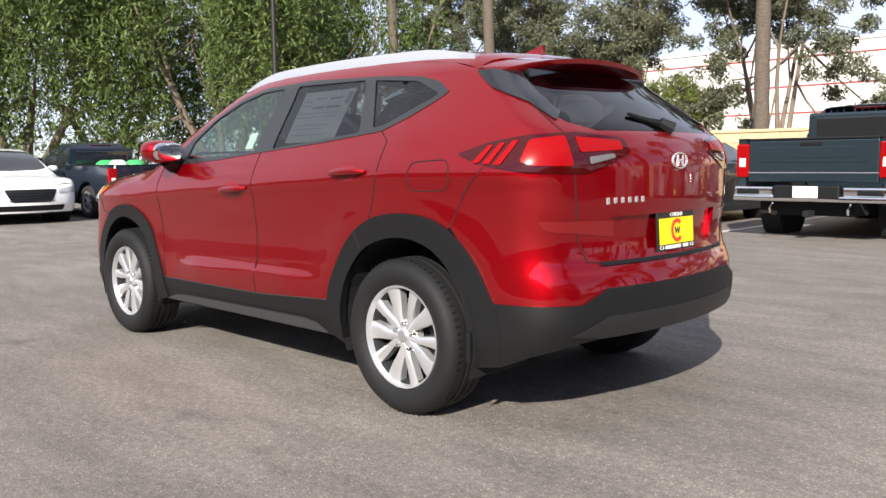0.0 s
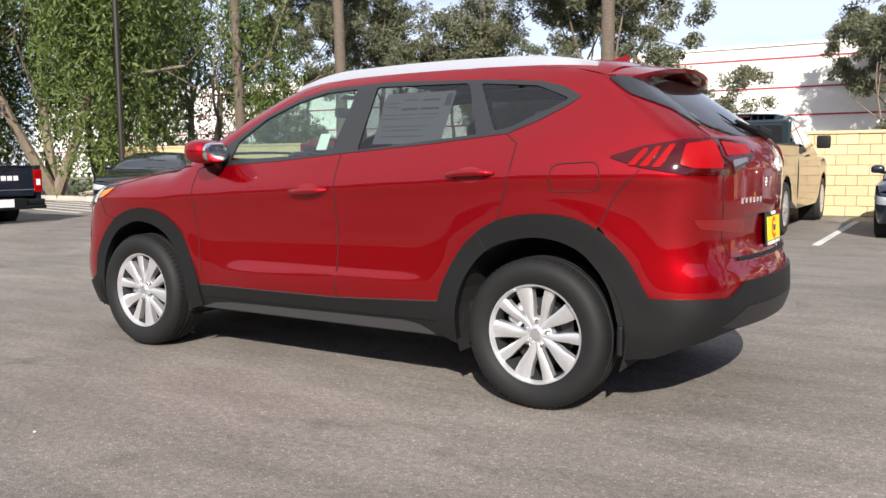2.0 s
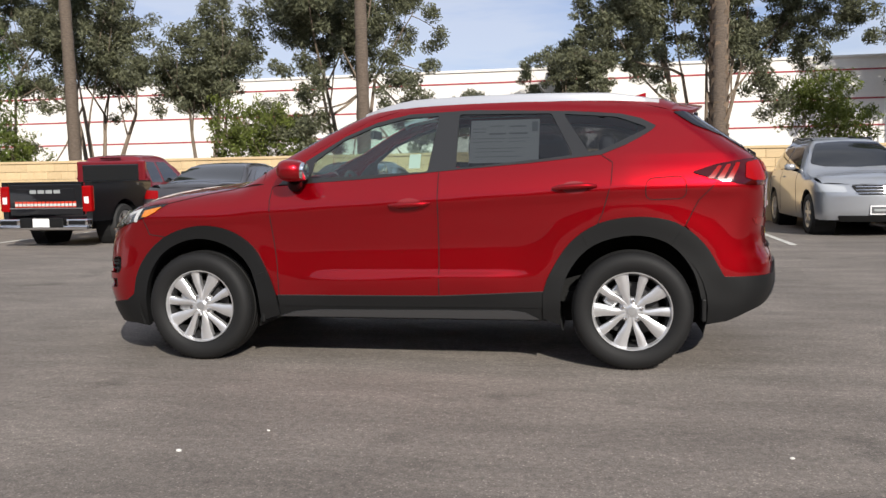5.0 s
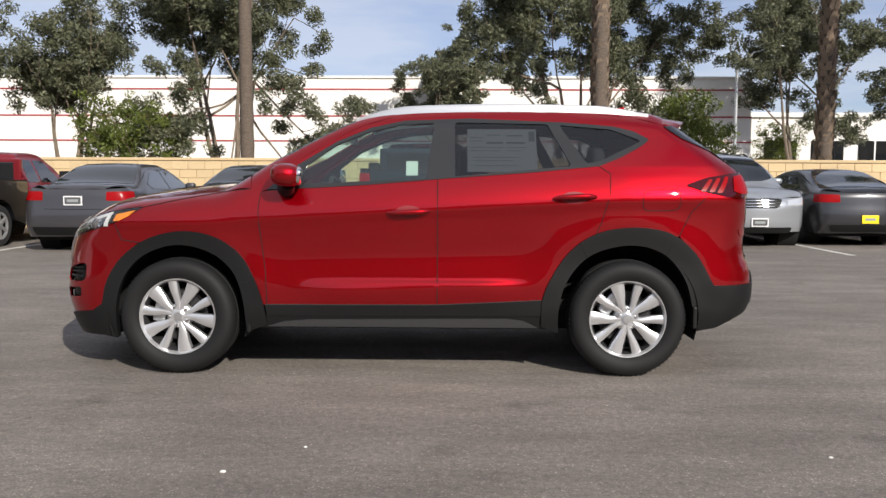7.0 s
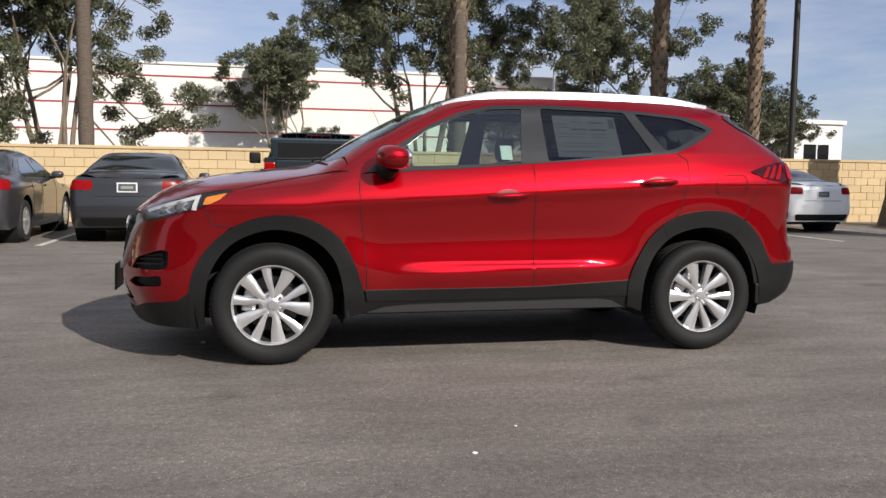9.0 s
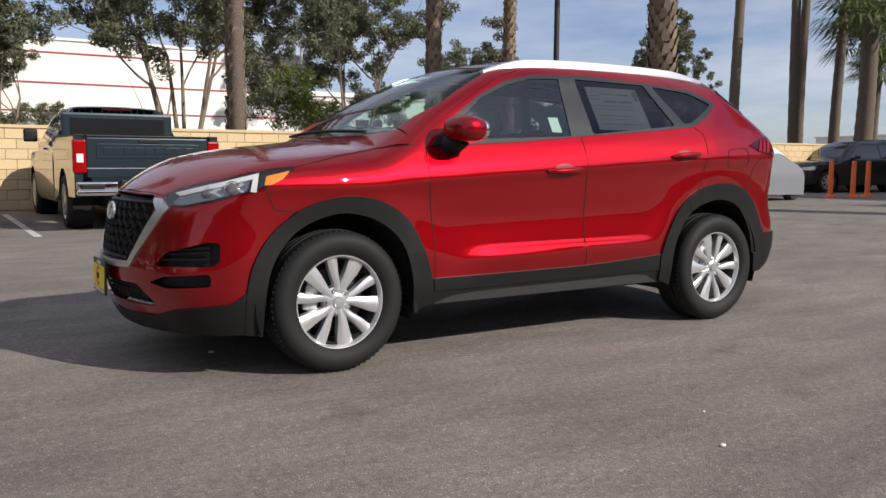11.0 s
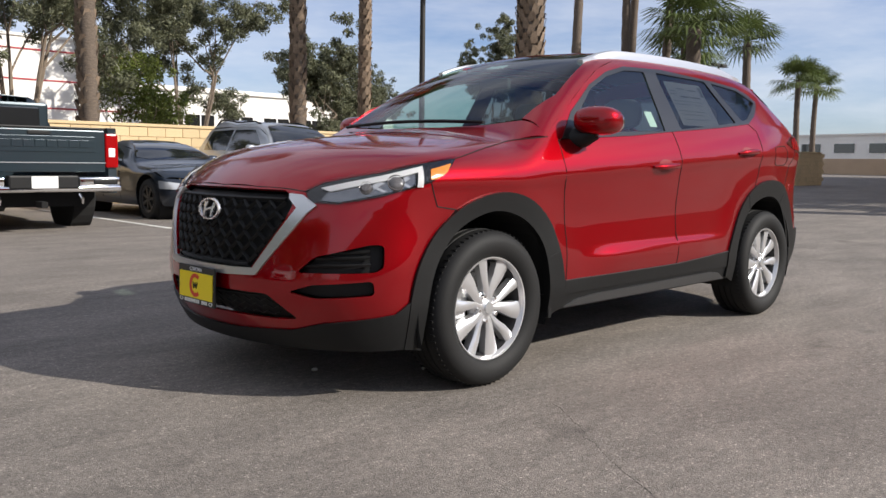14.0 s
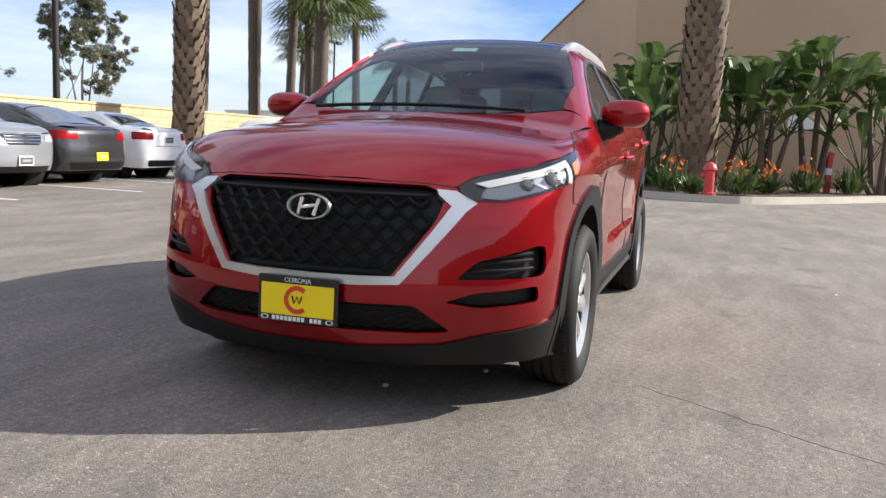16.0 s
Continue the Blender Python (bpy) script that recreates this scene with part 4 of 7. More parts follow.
            part("door_handle", bm, RED, car, smooth=True)
        # mirror
        s = -1 if not m else 1
        mm = pose(-0.665, s * 0.925, 1.186, 0, -s * 4, s * -8)
        bm = ellipsoid(bmesh.new(), (0, 0, 0), (0.090, 0.118, 0.068), 2.6, m=mm)
        mir = part("side_mirror", bm, RED, car, smooth=True)
        part("mirror_glass", ellipsoid(bmesh.new(), (0.072, 0, 0.0), (0.022, 0.100, 0.054), 3.0, m=mm), CHROME, mir, smooth=True)
        part("mirror_base", tube(bmesh.new(), [(-0.66, s * 0.90, 1.135), (-0.675, s * 0.855, 1.105), (-0.69, s * 0.80, 1.105)], [0.042, 0.045, 0.055], 10), PLASTIC, mir, smooth=True)
        # roof rail
        xs = np.linspace(-0.30, 1.50, 25)
        q = T.plan(np.stack([xs, 0 * xs - 0.535 + 0.02 * np.clip(xs - 1.0, 0, 1)], 1))
        bm, rows = bmesh.new(), []
        for k, a in enumerate(q):
            h = 0.034 * min(1, (0.25 + k / 5), (0.25 + (24 - k) / 5))
            rows.append([bm.verts.new((a[0], s * (-a[1] + o), a[2] + d)) for o, d in ((-0.022, -0.012), (-0.018, h * 0.8), (-0.006, h), (0.012, h * 0.9), (0.020, h * 0.45), (0.022, -0.03))])
        for a, b in zip(rows, rows[1:]):
            for i in range(5):
                bm.faces.new((a[i], a[i + 1], b[i + 1], b[i]))
        bm.faces.new(rows[0]), bm.faces.new(rows[-1])
        part("roof_rail", bm, ALLOY, car, "satin silver roof rail", smooth=True)
        # mudflaps, liners
        part("mudflap", boxed((-0.925, s * 0.70, 0.25), (-0.90, s * 0.86, 0.36), 0.008), PLASTIC, car)
        part("mudflap", boxed((1.72, s * 0.72, 0.29), (1.745, s * 0.86, 0.42), 0.008), PLASTIC, car)
        for x in (-1.335, 1.335):
            bm = bmesh.new()
            ring = [(0.42 * math.cos(a), 0.42 * math.sin(a) + 0.02) for a in np.linspace(-0.35, math.pi + 0.35, 22)]
            a = [bm.verts.new((x + px, s * 0.85, RW + pz)) for px, pz in ring]
            b = [bm.verts.new((x + px, s * 0.48, RW + pz)) for px, pz in ring]
            for i in range(len(a) - 1):
                bm.faces.new((a[i], a[i + 1], b[i + 1], b[i]))
            bm.faces.new(b)
            part("wheel_arch_liner", bm, DARK, car)
        # price sheets behind the rear door glass
    sh = lambda x0, x1, z0, z1, mt, d: part("window_sheet", patch(T, S((x0, z0), (x0, z1), (x1, z1), (x1, z0)), mt, lift=d, edge=0, step=0.06), mt, car)
    sh(0.385, 0.80, 1.215, 1.475, PAPER, -0.010)
    for x0, x1, z0, z1 in ((0.50, 0.60, 1.385, 1.395), (0.62, 0.73, 1.385, 1.395), (0.50, 0.585, 1.435, 1.44), (0.62, 0.72, 1.43, 1.438), (0.755, 0.79, 1.40, 1.46), (0.40, 0.48, 1.40, 1.404), (0.40, 0.48, 1.42, 1.424), (0.40, 0.60, 1.36, 1.363), (0.62, 0.74, 1.36, 1.363), (0.40, 0.58, 1.34, 1.343), (0.62, 0.72, 1.34, 1.343), (0.42, 0.70, 1.30, 1.303), (0.42, 0.66, 1.28, 1.283), (0.42, 0.70, 1.25, 1.253)):
        sh(x0, x1, z0, z1, PAPERGREY, -0.0085)
    sh(0.02, 0.09, 1.19, 1.275, PAPER, -0.006)
    part("windscreen_sticker", patch(T, [(-0.40, -0.07), (-0.40, 0.07), (-0.345, 0.07), (-0.345, -0.07)], PLATEWHITE, proj="plan", lift=-0.007, edge=0, step=0.03), PLATEWHITE, car, "small white sticker behind the windscreen")
    # spoiler, fin, wiper
    bm = bmesh.new()
    rows = []
    for y in np.linspace(-0.615, 0.615, 17):
        e = abs(y) / 0.615
        x1 = 1.80 - 0.08 * e**2 - 0.10 * e**6
        zt = 1.578 - 0.055 * e**2 - 0.025 * e**6
        rows.append([bm.verts.new(p) for p in ((1.40, y * 0.95, zt + 0.022 - 0.012 * e), (1.60, y * 0.98, zt + 0.006), (x1, y * 0.97, zt - 0.020), (x1 - 0.008, y * 0.97, zt - 0.040), (1.68, y * 0.96, zt - 0.085), (1.42, y * 0.93, zt - 0.10))])
    for p, q in zip(rows, rows[1:]):
        for i in range(6):
            bm.faces.new((p[i], p[(i + 1) % 6], q[(i + 1) % 6], q[i]))
    bm.faces.new(rows[0]), bm.faces.new(rows[-1][::-1])
    part("rear_spoiler", bm, RED, car, smooth=True)
    part("spoiler_underside", boxed((1.50, -0.46, 1.455), (1.735, 0.46, 1.50), 0.012), GLOSSBLACK, car)
    for s in (-1, 1):
        part("spoiler_side", patch(T, rounded(S((1.575, 1.488), (1.69, 1.408)) + B((-0.615, 1.34), (-0.60, 1.262), (-0.535, 1.30), (-0.50, 1.44), (-0.46, 1.51)), 0.012), GLOSSBLACK, lift=0.006, mirror=s > 0, step=0.03), GLOSSBLACK, car)
    fin = bmesh.new()
    a = [fin.verts.new(p) for p in ((1.24, -0.035, 1.60), (1.24, 0.035, 1.60), (1.45, 0.03, 1.59), (1.45, -0.03, 1.59))]
    b = [fin.verts.new(p) for p in ((1.37, -0.008, 1.640), (1.37, 0.008, 1.640), (1.455, 0.006, 1.662), (1.455, -0.006, 1.662))]
    for i in range(4):
        fin.faces.new((a[i], a[(i + 1) % 4], b[(i + 1) % 4], b[i]))
    fin.faces.new(b)
    part("antenna_fin", fin, RED, car)
    part("rear_wiper", tube(tube(bmesh.new(), [(2.10, 0.02, 1.255), (2.06, -0.06, 1.275), (2.03, -0.16, 1.30)], [0.022, 0.014, 0.008], 6), [(2.13, 0.04, 1.235), (2.09, 0.0, 1.265)], [0.032, 0.024], 8), PLASTIC, car)
    for y0, y1 in ((-0.50, 0.10), (0.08, 0.58)):
        q = T.plan(np.array([(-1.03 + 0.10 * abs(y) ** 2, y) for y in np.linspace(y0, y1, 9)]))
        part("wiper", tube(bmesh.new(), [(p[0] - 0.01, p[1], p[2] + 0.016) for p in q], [0.009] * 9, 6), PLASTIC, car)
    # maker's letters as plain bars, bumper step pad
    for k in range(6):
        p = T.wrap(np.array(B((-0.46 + 0.04 * k, 0.945))))[0]
        part("letter_bar", boxed((-0.002, -0.011, -0.012 if k else -0.016), (0.004, 0.011, 0.012), 0.002, 1), BRIGHT, car, at=Matrix.Translation(p))
    pad = B((-0.50, 0.685), (-0.50, 0.70), (0.50, 0.70), (0.50, 0.685))
    part("bumper_pad", patch(T, pad, PLASTIC, lift=0.012, edge=0.02, step=0.02), PLASTIC, car)
    low = B((-0.66, 0.425), (-0.50, 0.492), (0.50, 0.492), (0.66, 0.425), (0.52, 0.405), (-0.52, 0.405))
    part("valance_panel", patch(T, low, SILLDARK, lift=0.016, edge=0.02, step=0.03), SILLDARK, car)
    part("sill_step", patch(T, S((-0.80, 0.292), (-0.70, 0.322), (-0.55, 0.334), (0.62, 0.345), (0.72, 0.332), (0.80, 0.292)), SILL, lift=0.014, edge=0.012), SILL, car)
    part("sill_step", patch(T, S((-0.80, 0.292), (-0.70, 0.322), (-0.55, 0.334), (0.62, 0.345), (0.72, 0.332), (0.80, 0.292)), SILL, lift=0.014, edge=0.012, mirror=True), SILL, car)


red_car_details(car)


def seat(car, x, y, w, rest=True):
    s = part("seat", box(boxed((x - 0.25, y - w / 2, 0.42), (x + 0.25, y + w / 2, 0.66), 0.05, 3), (x + 0.18, y - w / 2, 0.60), (x + 0.30, y + w / 2, 1.18), 0.05, 3, Matrix.Translation((x, y, 0.6)) @ Matrix.Rotation(radians(14), 4, "Y") @ Matrix.Translation((-x, -y, -0.6))), SEAT, car, smooth=True)
    for o in ((0,) if w < 0.8 else (-0.42, 0.42)):
        part("headrest", ellipsoid(bmesh.new(), (x + 0.40, y + o, 1.285), (0.05, 0.13, 0.09), 3.0), SEAT, s, smooth=True)


def cabin(car):
    seat(car, -0.02, -0.36, 0.50), seat(car, -0.02, 0.36, 0.50), seat(car, 0.80, 0.0, 0.94)
    part("dashboard", boxed((-0.95, -0.70, 0.75), (-0.50, 0.70, 1.09), 0.06, 3), DASH, car, smooth=True)
    bm = bmesh.new()
    pts = [(-0.42 - 0.06 * math.sin(a), -0.36 + 0.185 * math.cos(a), 1.0 + 0.175 * math.sin(a)) for a in np.linspace(0, 2 * math.pi, 28)]
    tube(bm, pts, [0.015] * 28, 6)
    tube(bm, [(-0.43, -0.54, 1.0), (-0.44, -0.36, 0.99), (-0.43, -0.18, 1.0)], [0.02, 0.05, 0.02], 6)
    part("steering_wheel", bm, DASH, car, smooth=True)
    part("interior_mirror", boxed((-0.40, -0.11, 1.40), (-0.37, 0.11, 1.46), 0.01), DASH, car)
    part("cabin_floor", boxed((-0.95, -0.72, 0.38), (1.7, 0.72, 0.44)), DARK, car)
    part("load_cover", boxed((1.15, -0.64, 0.95), (1.95, 0.64, 0.98)), DARK, car)
    q = patch(TUC, [(0.0, -0.40), (1.5, -0.40), (1.5, 0.40), (0.0, 0.40)], BEIGE, proj="plan", lift=-0.03, edge=0, step=0.1)
    part("roof_lining", q, BEIGE, car)
    for y in (-0.68, 0.68):
        part("door_lining", boxed((-0.80, y - 0.03, 0.5), (0.88, y + 0.03, 1.06), 0.01), DASH, car)


cabin(car)


# ---- other vehicles ----
FARGLASS = mat("dark_car_glass", (0.012, 0.014, 0.016), 0.06, coat=1.0)
FARLAMP = mat("lamp_clear", (0.6, 0.62, 0.64), 0.15, 0.4, coat=1.0)
SMALLTYRE = mat("far_tyre", (0.02, 0.02, 0.02), 0.8, grain=0.1, scale=60)


def paint(name, color, metal=0.4, rough=0.3):
    return mat(name, color, rough, metal, grain=0.04, scale=400, coat=0.9)


def far_wheel(parent, m, r=0.33, rim=ALLOY, spokes=7):
    w = part("wheel", ring_lathe(bmesh.new(), [(r * 0.64, 0.0), (r * 0.70, -0.02), (r * 0.93, -0.015), (r, 0.03), (r, 0.19), (r * 0.9, 0.22), (r * 0.62, 0.2)], 36), SMALLTYRE, parent, smooth=True, at=m)
    part("wheel_well", ring_lathe(bmesh.new(), [(0.0, 0.09), (r * 0.64, 0.09), (r * 0.65, 0.0)], 24), DARK, w)
    bm = bmesh.new()
    for k in range(spokes):
        box(bm, (0.02, -0.004, -r * 0.075), (r * 0.64, 0.03, r * 0.075), m=Matrix.Rotation(2 * math.pi * k / spokes, 4, "Y"))
    ring_lathe(bm, [(r * 0.56, 0.0), (r * 0.66, -0.012), (r * 0.66, 0.02), (r * 0.56, 0.02)], 32, closed=True)
    ring_lathe(bm, [(0.0, -0.012), (r * 0.16, -0.010), (r * 0.2, 0.01)], 16)
    part("rim", bm, rim, w, smooth=True)


CARDGREY = mat("plate_card_grey", (0.09, 0.09, 0.095), 0.4)


def plate(parent, m, card=PLATEWHITE):
    p = part("licence_plate", boxed((-0.15, -0.004, -0.075), (0.15, 0.006, 0.075), 0.004), card, parent, at=m)
    if card is PLATEWHITE:
        part("plate_card", boxed((-0.128, -0.007, -0.055), (0.128, -0.003, 0.055)), CARDGREY, p)
    part("print_bar", boxed((-0.09, -0.009, -0.02), (0.09, -0.005, 0.022)), PAPERGREY, p)


def vehicle(name, label, category, m, body, L, W, H, nose, cowl, hood, wst, rr, bl, trunk, belt, wb, r=0.33, clear=0.20, arches=0.07, side_glass=True, end="", rim=ALLOY, lamp=None, tail=None, lower=0.0, black=0.0, gate_plate=None, grille=None, group="", roof_paint=None):
    """A parked vehicle: nose to -x. cowl, wst, rr and bl are the lengths at which the screen and the rear glass begin and end."""
    h = L / 2
    top = [(-h - 0.05, nose - 0.05), (-h + 0.05, nose), (-h + 0.45, nose + (hood - nose) * 0.55), (cowl, hood), (cowl + (wst - cowl) * 0.55, hood + (H - hood) * 0.62), (wst, H - 0.035), ((wst + rr) / 2, H), (rr, H - 0.045), (bl, trunk), (h - 0.25, trunk - 0.015), (h - 0.03, trunk - 0.06)]
    sh = Shell(
        width=[(0.1, W - 0.07), (0.35, W - 0.015), (0.6, W), (belt - 0.12, W - 0.01), (belt, W - 0.06), (H - 0.12, W - 0.29), (H + 0.1, W - 0.42)],
        front=[(0.15, -h + 0.1), (0.45, -h), (nose - 0.1, -h + 0.02), (nose + 0.1, -h + 0.12)],
        rear=[(0.2, h - 0.1), (0.45, h), (0.6, h - 0.01), (0.8, h - 0.04), (trunk - 0.02, h - 0.06), (trunk + 0.15, h - 0.18 if trunk > 1.3 else h - 0.06)],
        top=top, spine=h - 0.85, sweep=(0.30, 0.16), taper=(-h + 0.9, 0.12, h - 1.0, 0.10), crown=0.07, k=(0.09, 0.18, 0.14))
    v = thing(name, label, category, m, group)
    S, N, B = sh.side, sh.nose, sh.tail
    uc = sh.spine + 0.85 * math.pi / 2
    fx, rx = -wb / 2 + (L - wb) * -0.02, wb / 2 - (L - wb) * 0.02
    ra = r + arches

    def arch(x):
        return [(x + ra * math.cos(a), r + ra * math.sin(a)) for a in np.linspace(math.pi + 0.15, -0.15, 13)]

    edge = [(-h + 0.30, nose - 0.03), (-h + 0.6, nose + (hood - nose) * 0.5 - 0.05), (cowl, hood - 0.055), (cowl + 0.12, hood - 0.03), (cowl + (wst - cowl) * 0.55, hood + (H - hood) * 0.50), (wst + 0.03, H - 0.12), ((wst + rr) / 2, H - 0.085), (rr, H - 0.13), (bl - 0.06, trunk - 0.04), (h - 0.35, trunk - 0.07)]
    nose_line = N((0.0, nose - 0.05), (-W * 0.45, nose - 0.05)) + S(*edge) + B((-W * 0.5, trunk - 0.10), (0.0, trunk - 0.10))
    bottom = B((0.0, clear + 0.05), (-W * 0.6, clear + 0.04)) + S((h - 0.35, clear + 0.03)) + S(*[(x, z) for x, z in arch(rx)[::-1] if z > clear]) + S((rx - ra - 0.02, clear), (fx + ra + 0.02, clear)) + S(*[(x, z) for x, z in arch(fx)[::-1] if z > clear]) + S((-h + 0.35, clear + 0.02)) + N((-W * 0.6, clear + 0.02), (0.0, clear + 0.02))
    for mir in (False, True):
        part("body_side", patch(sh, nose_line + bottom, body, mirror=mir, step=0.09), body, v)
    te = [tuple(q[:2]) for q in sh.wrap(np.array(nose_line))]
    part("body_top", patch(sh, te + [(x, -y) for x, y in te[::-1]][1:-1], body, proj="plan", step=0.09), body, v)
    # glass
    gl = lambda nm, poly, mt=FARGLASS, lift=0.006, proj="wrap", mirs=(False,), parent=v: [part(nm, patch(sh, poly, mt, proj=proj, lift=lift, mirror=mi, step=0.07, edge=0.006), mt, parent) for mi in mirs]
    zt = H - 0.145
    mid = (wst + rr) / 2 - 0.05
    if side_glass:
        gl("side_window", rounded(S((cowl + 0.42, belt), (cowl + 0.55, belt + 0.12), (wst + 0.12, zt - 0.01), (mid - 0.04, zt), (mid - 0.02, belt + 0.01)), 0.03), mirs=(False, True))
        gl("side_window", rounded(S((mid + 0.04, belt + 0.01), (mid + 0.04, zt), (rr - 0.12, zt - 0.02), (min(bl - 0.32, rr + 0.35), belt + 0.10), (min(bl - 0.35, rr + 0.2), belt + 0.02)), 0.03), mirs=(False, True))
    yw, yt = W - 0.19, W - 0.40
    gl("windscreen", rounded([(cowl + 0.04, 0), (cowl + 0.10, -yw * 0.7), (cowl + 0.20, -yw), (wst - 0.10, -yt), (wst - 0.06, 0), (wst - 0.10, yt), (cowl + 0.20, yw), (cowl + 0.10, yw * 0.7)], 0.05), proj="plan")
    if bl - rr > 0.12:
        gl("rear_window", rounded([(rr + 0.04, -yt), (bl - 0.05, -yw + 0.04), (bl - 0.02, 0), (bl - 0.05, yw - 0.04), (rr + 0.04, yt)], 0.05), proj="plan")
    else:
        gl("rear_window", rounded(B((-W * 0.72, belt + 0.02), (-W * 0.62, H - 0.20), (W * 0.62, H - 0.20), (W * 0.72, belt + 0.02)), 0.05))
    # lamps, grille and bumpers
    lz, tz = lamp or (nose - 0.22, nose - 0.10), tail or (trunk - 0.30, trunk - 0.14)
    hl = rounded(N((-W * 0.52, lz[0] + 0.02), (-W * 0.55, lz[1] - 0.02)) + S((-h + 0.42, lz[1] + 0.04), (-h + 0.40, lz[0] + 0.03)), 0.03)
    gl("headlight", hl, FARLAMP, mirs=(False, True))
    tl = rounded(B((-W * 0.55, tz[0] + 0.02), (-W * 0.55, tz[1])) + S((h - 0.40, tz[1] + 0.01), (h - 0.36, tz[0] + 0.02)), 0.03)
    gl("tail_lamp", tl, REDBRIGHT, mirs=(False, True))
    gw, g0, g1 = grille or (W * 0.42, nose - 0.36, nose - 0.10)
    gl("grille", rounded(N((-gw * 0.75, g0), (-gw, g1), (gw, g1), (gw * 0.75, g0)), 0.04), PLASTIC)
    bm = bmesh.new()
    for z in np.arange(g0 + 0.03, g1 - 0.01, 0.05):
        q = sh.wrap(np.array(dense(N((-gw * 0.85, z), (gw * 0.85, z)), 0.1, False)))
        tube(bm, q + 0.008 * sh.normals(q), [0.009] * len(q), 5)
    part("grille_insert", bm, CHROME if black == 0 else GLOSSBLACK, v)
    gl("lower_grille", rounded(N((-W * 0.62, 0.26), (-W * 0.66, 0.36), (W * 0.66, 0.36), (W * 0.62, 0.26)), 0.03), PLASTIC)
    gl("rear_valance", rounded(B((-W * 0.7, clear + 0.07), (-W * 0.75, 0.40), (W * 0.75, 0.40), (W * 0.7, clear + 0.07)), 0.03), PLASTIC)
    part("underbody", boxed((-h + 0.3, -W + 0.2, clear - 0.02), (h - 0.3, W - 0.2, clear + 0.25)), DARK, v)
    for x in (fx, rx):
        for s in (-1, 1):
            far_wheel(v, pose(x, s * (W - 0.035), r, 0, random.uniform(0, 50), 0 if s < 0 else 180), r, rim)
            part("arch_liner", ring_lathe(bmesh.new(), [(ra + 0.02, 0.0), (ra + 0.02, 0.34), (0.0, 0.34)], 28), DARK, v, at=pose(x, s * (W - 0.05), r, 0, 0, 0 if s < 0 else 180))
    for s in (-1, 1):
        mi = part("side_mirror", ellipsoid(bmesh.new(), (cowl + 0.62, s * (W + 0.07), belt + 0.06), (0.07, 0.10, 0.065), 2.8, 14, 8), body, v, smooth=True)
        part("mirror_stem", tube(bmesh.new(), [(cowl + 0.62, s * (W + 0.03), belt + 0.02), (cowl + 0.60, s * (W - 0.08), belt)], [0.03, 0.03], 6), PLASTIC, mi)
        for x in (mid - 0.25, min(mid + 0.75, rr)):
            q, n = on(sh, x, belt - 0.12, 0.015)
            part("door_handle", boxed((-0.10, -0.012, -0.014), (0.10, 0.012, 0.014), 0.006), body, v, at=Matrix.Translation((q.x, s * abs(q.y), q.z)))
        for x in (cowl + 0.42, mid, rr - 0.02):
            part("panel_gap", seam(sh, S((x, clear + 0.1), (x + 0.02, belt - 0.03)), mirror=s > 0, r=0.004), DARK, v)
    gz = gate_plate or trunk - 0.28
    for uu, z, sg, card in ((uc, gz, 1, gate_plate_card.get(name + label, PLATEWHITE)), (-uc, 0.45, -1, PLATEWHITE)):
        if black and sg < 0:
            continue
        q = Vector(sh.wrap(np.array([(uu, z)]))[0])
        plate(v, frame_at(q + Vector((sg * 0.012, 0, 0)), (sg, 0, 0)), card)
    if trunk < 1.25 and bl - rr > 0.12:
        gl("trunk_lid_gap", rounded(B((-W * 0.52, gz - 0.14), (-W * 0.52, gz - 0.132), (W * 0.52, gz - 0.132), (W * 0.52, gz - 0.14)), 0.002), DARK, 0.003)
    return v, sh


gate_plate_card = {}
GREY = paint("grey_paint", (0.062, 0.06, 0.066))
BLACKP = paint("black_paint", (0.012, 0.013, 0.016))
NAVY = paint("dark_blue_paint", (0.012, 0.02, 0.035))
TEAL = paint("dark_teal_paint", (0.018, 0.032, 0.042))
SILVER = paint("silver_paint", (0.42, 0.44, 0.47), 0.6)
WHITE2 = paint("white_car_paint", (0.84, 0.84, 0.83), 0.0)
CHARCOAL = paint("charcoal_paint", (0.036, 0.036, 0.040))
WRAPRED = paint("dark_red_paint", (0.22, 0.012, 0.02))

NOSE_IN, NOSE_OUT = -90, 90
sedan = dict(L=4.8, W=0.92, H=1.45, nose=0.78, cowl=-1.05, hood=0.98, wst=-0.15, rr=0.95, bl=1.65, trunk=1.10, belt=0.98, wb=2.8)
gate_plate_card["car" + "grey sedan with a rear spoiler lip parked nose to the wall"] = YELLOW
vehicle("car", "older grey four-door sedan parked nose to the block wall", "car", pose(-5.75, 9.75, 0, 0, 0, NOSE_IN), GREY, **sedan)
vehicle("car", "charcoal luxury sedan parked nose to the block wall", "car", pose(-3.3, 10.25, 0, 0, 0, NOSE_IN), CHARCOAL, **{**sedan, "H": 1.44, "gate_plate": 0.86})
vehicle("car", "grey sedan with a rear spoiler lip parked nose to the wall", "car", pose(7.75, 11.75, 0, 0, 0, NOSE_IN), CHARCOAL, **{**sedan, "L": 4.9, "H": 1.43, "bl": 1.95, "trunk": 1.08, "gate_plate": 0.50})
vehicle("car", "old white compact sedan parked beside a palm", "car", pose(10.25, 11.8, 0, 0, 0, NOSE_IN), WHITE2, **{**sedan, "L": 4.3, "W": 0.84, "wb": 2.45, "H": 1.38, "bl": 1.45, "rr": 0.75, "r": 0.30, "gate_plate": 0.82, "rim": ALLOYDARK})
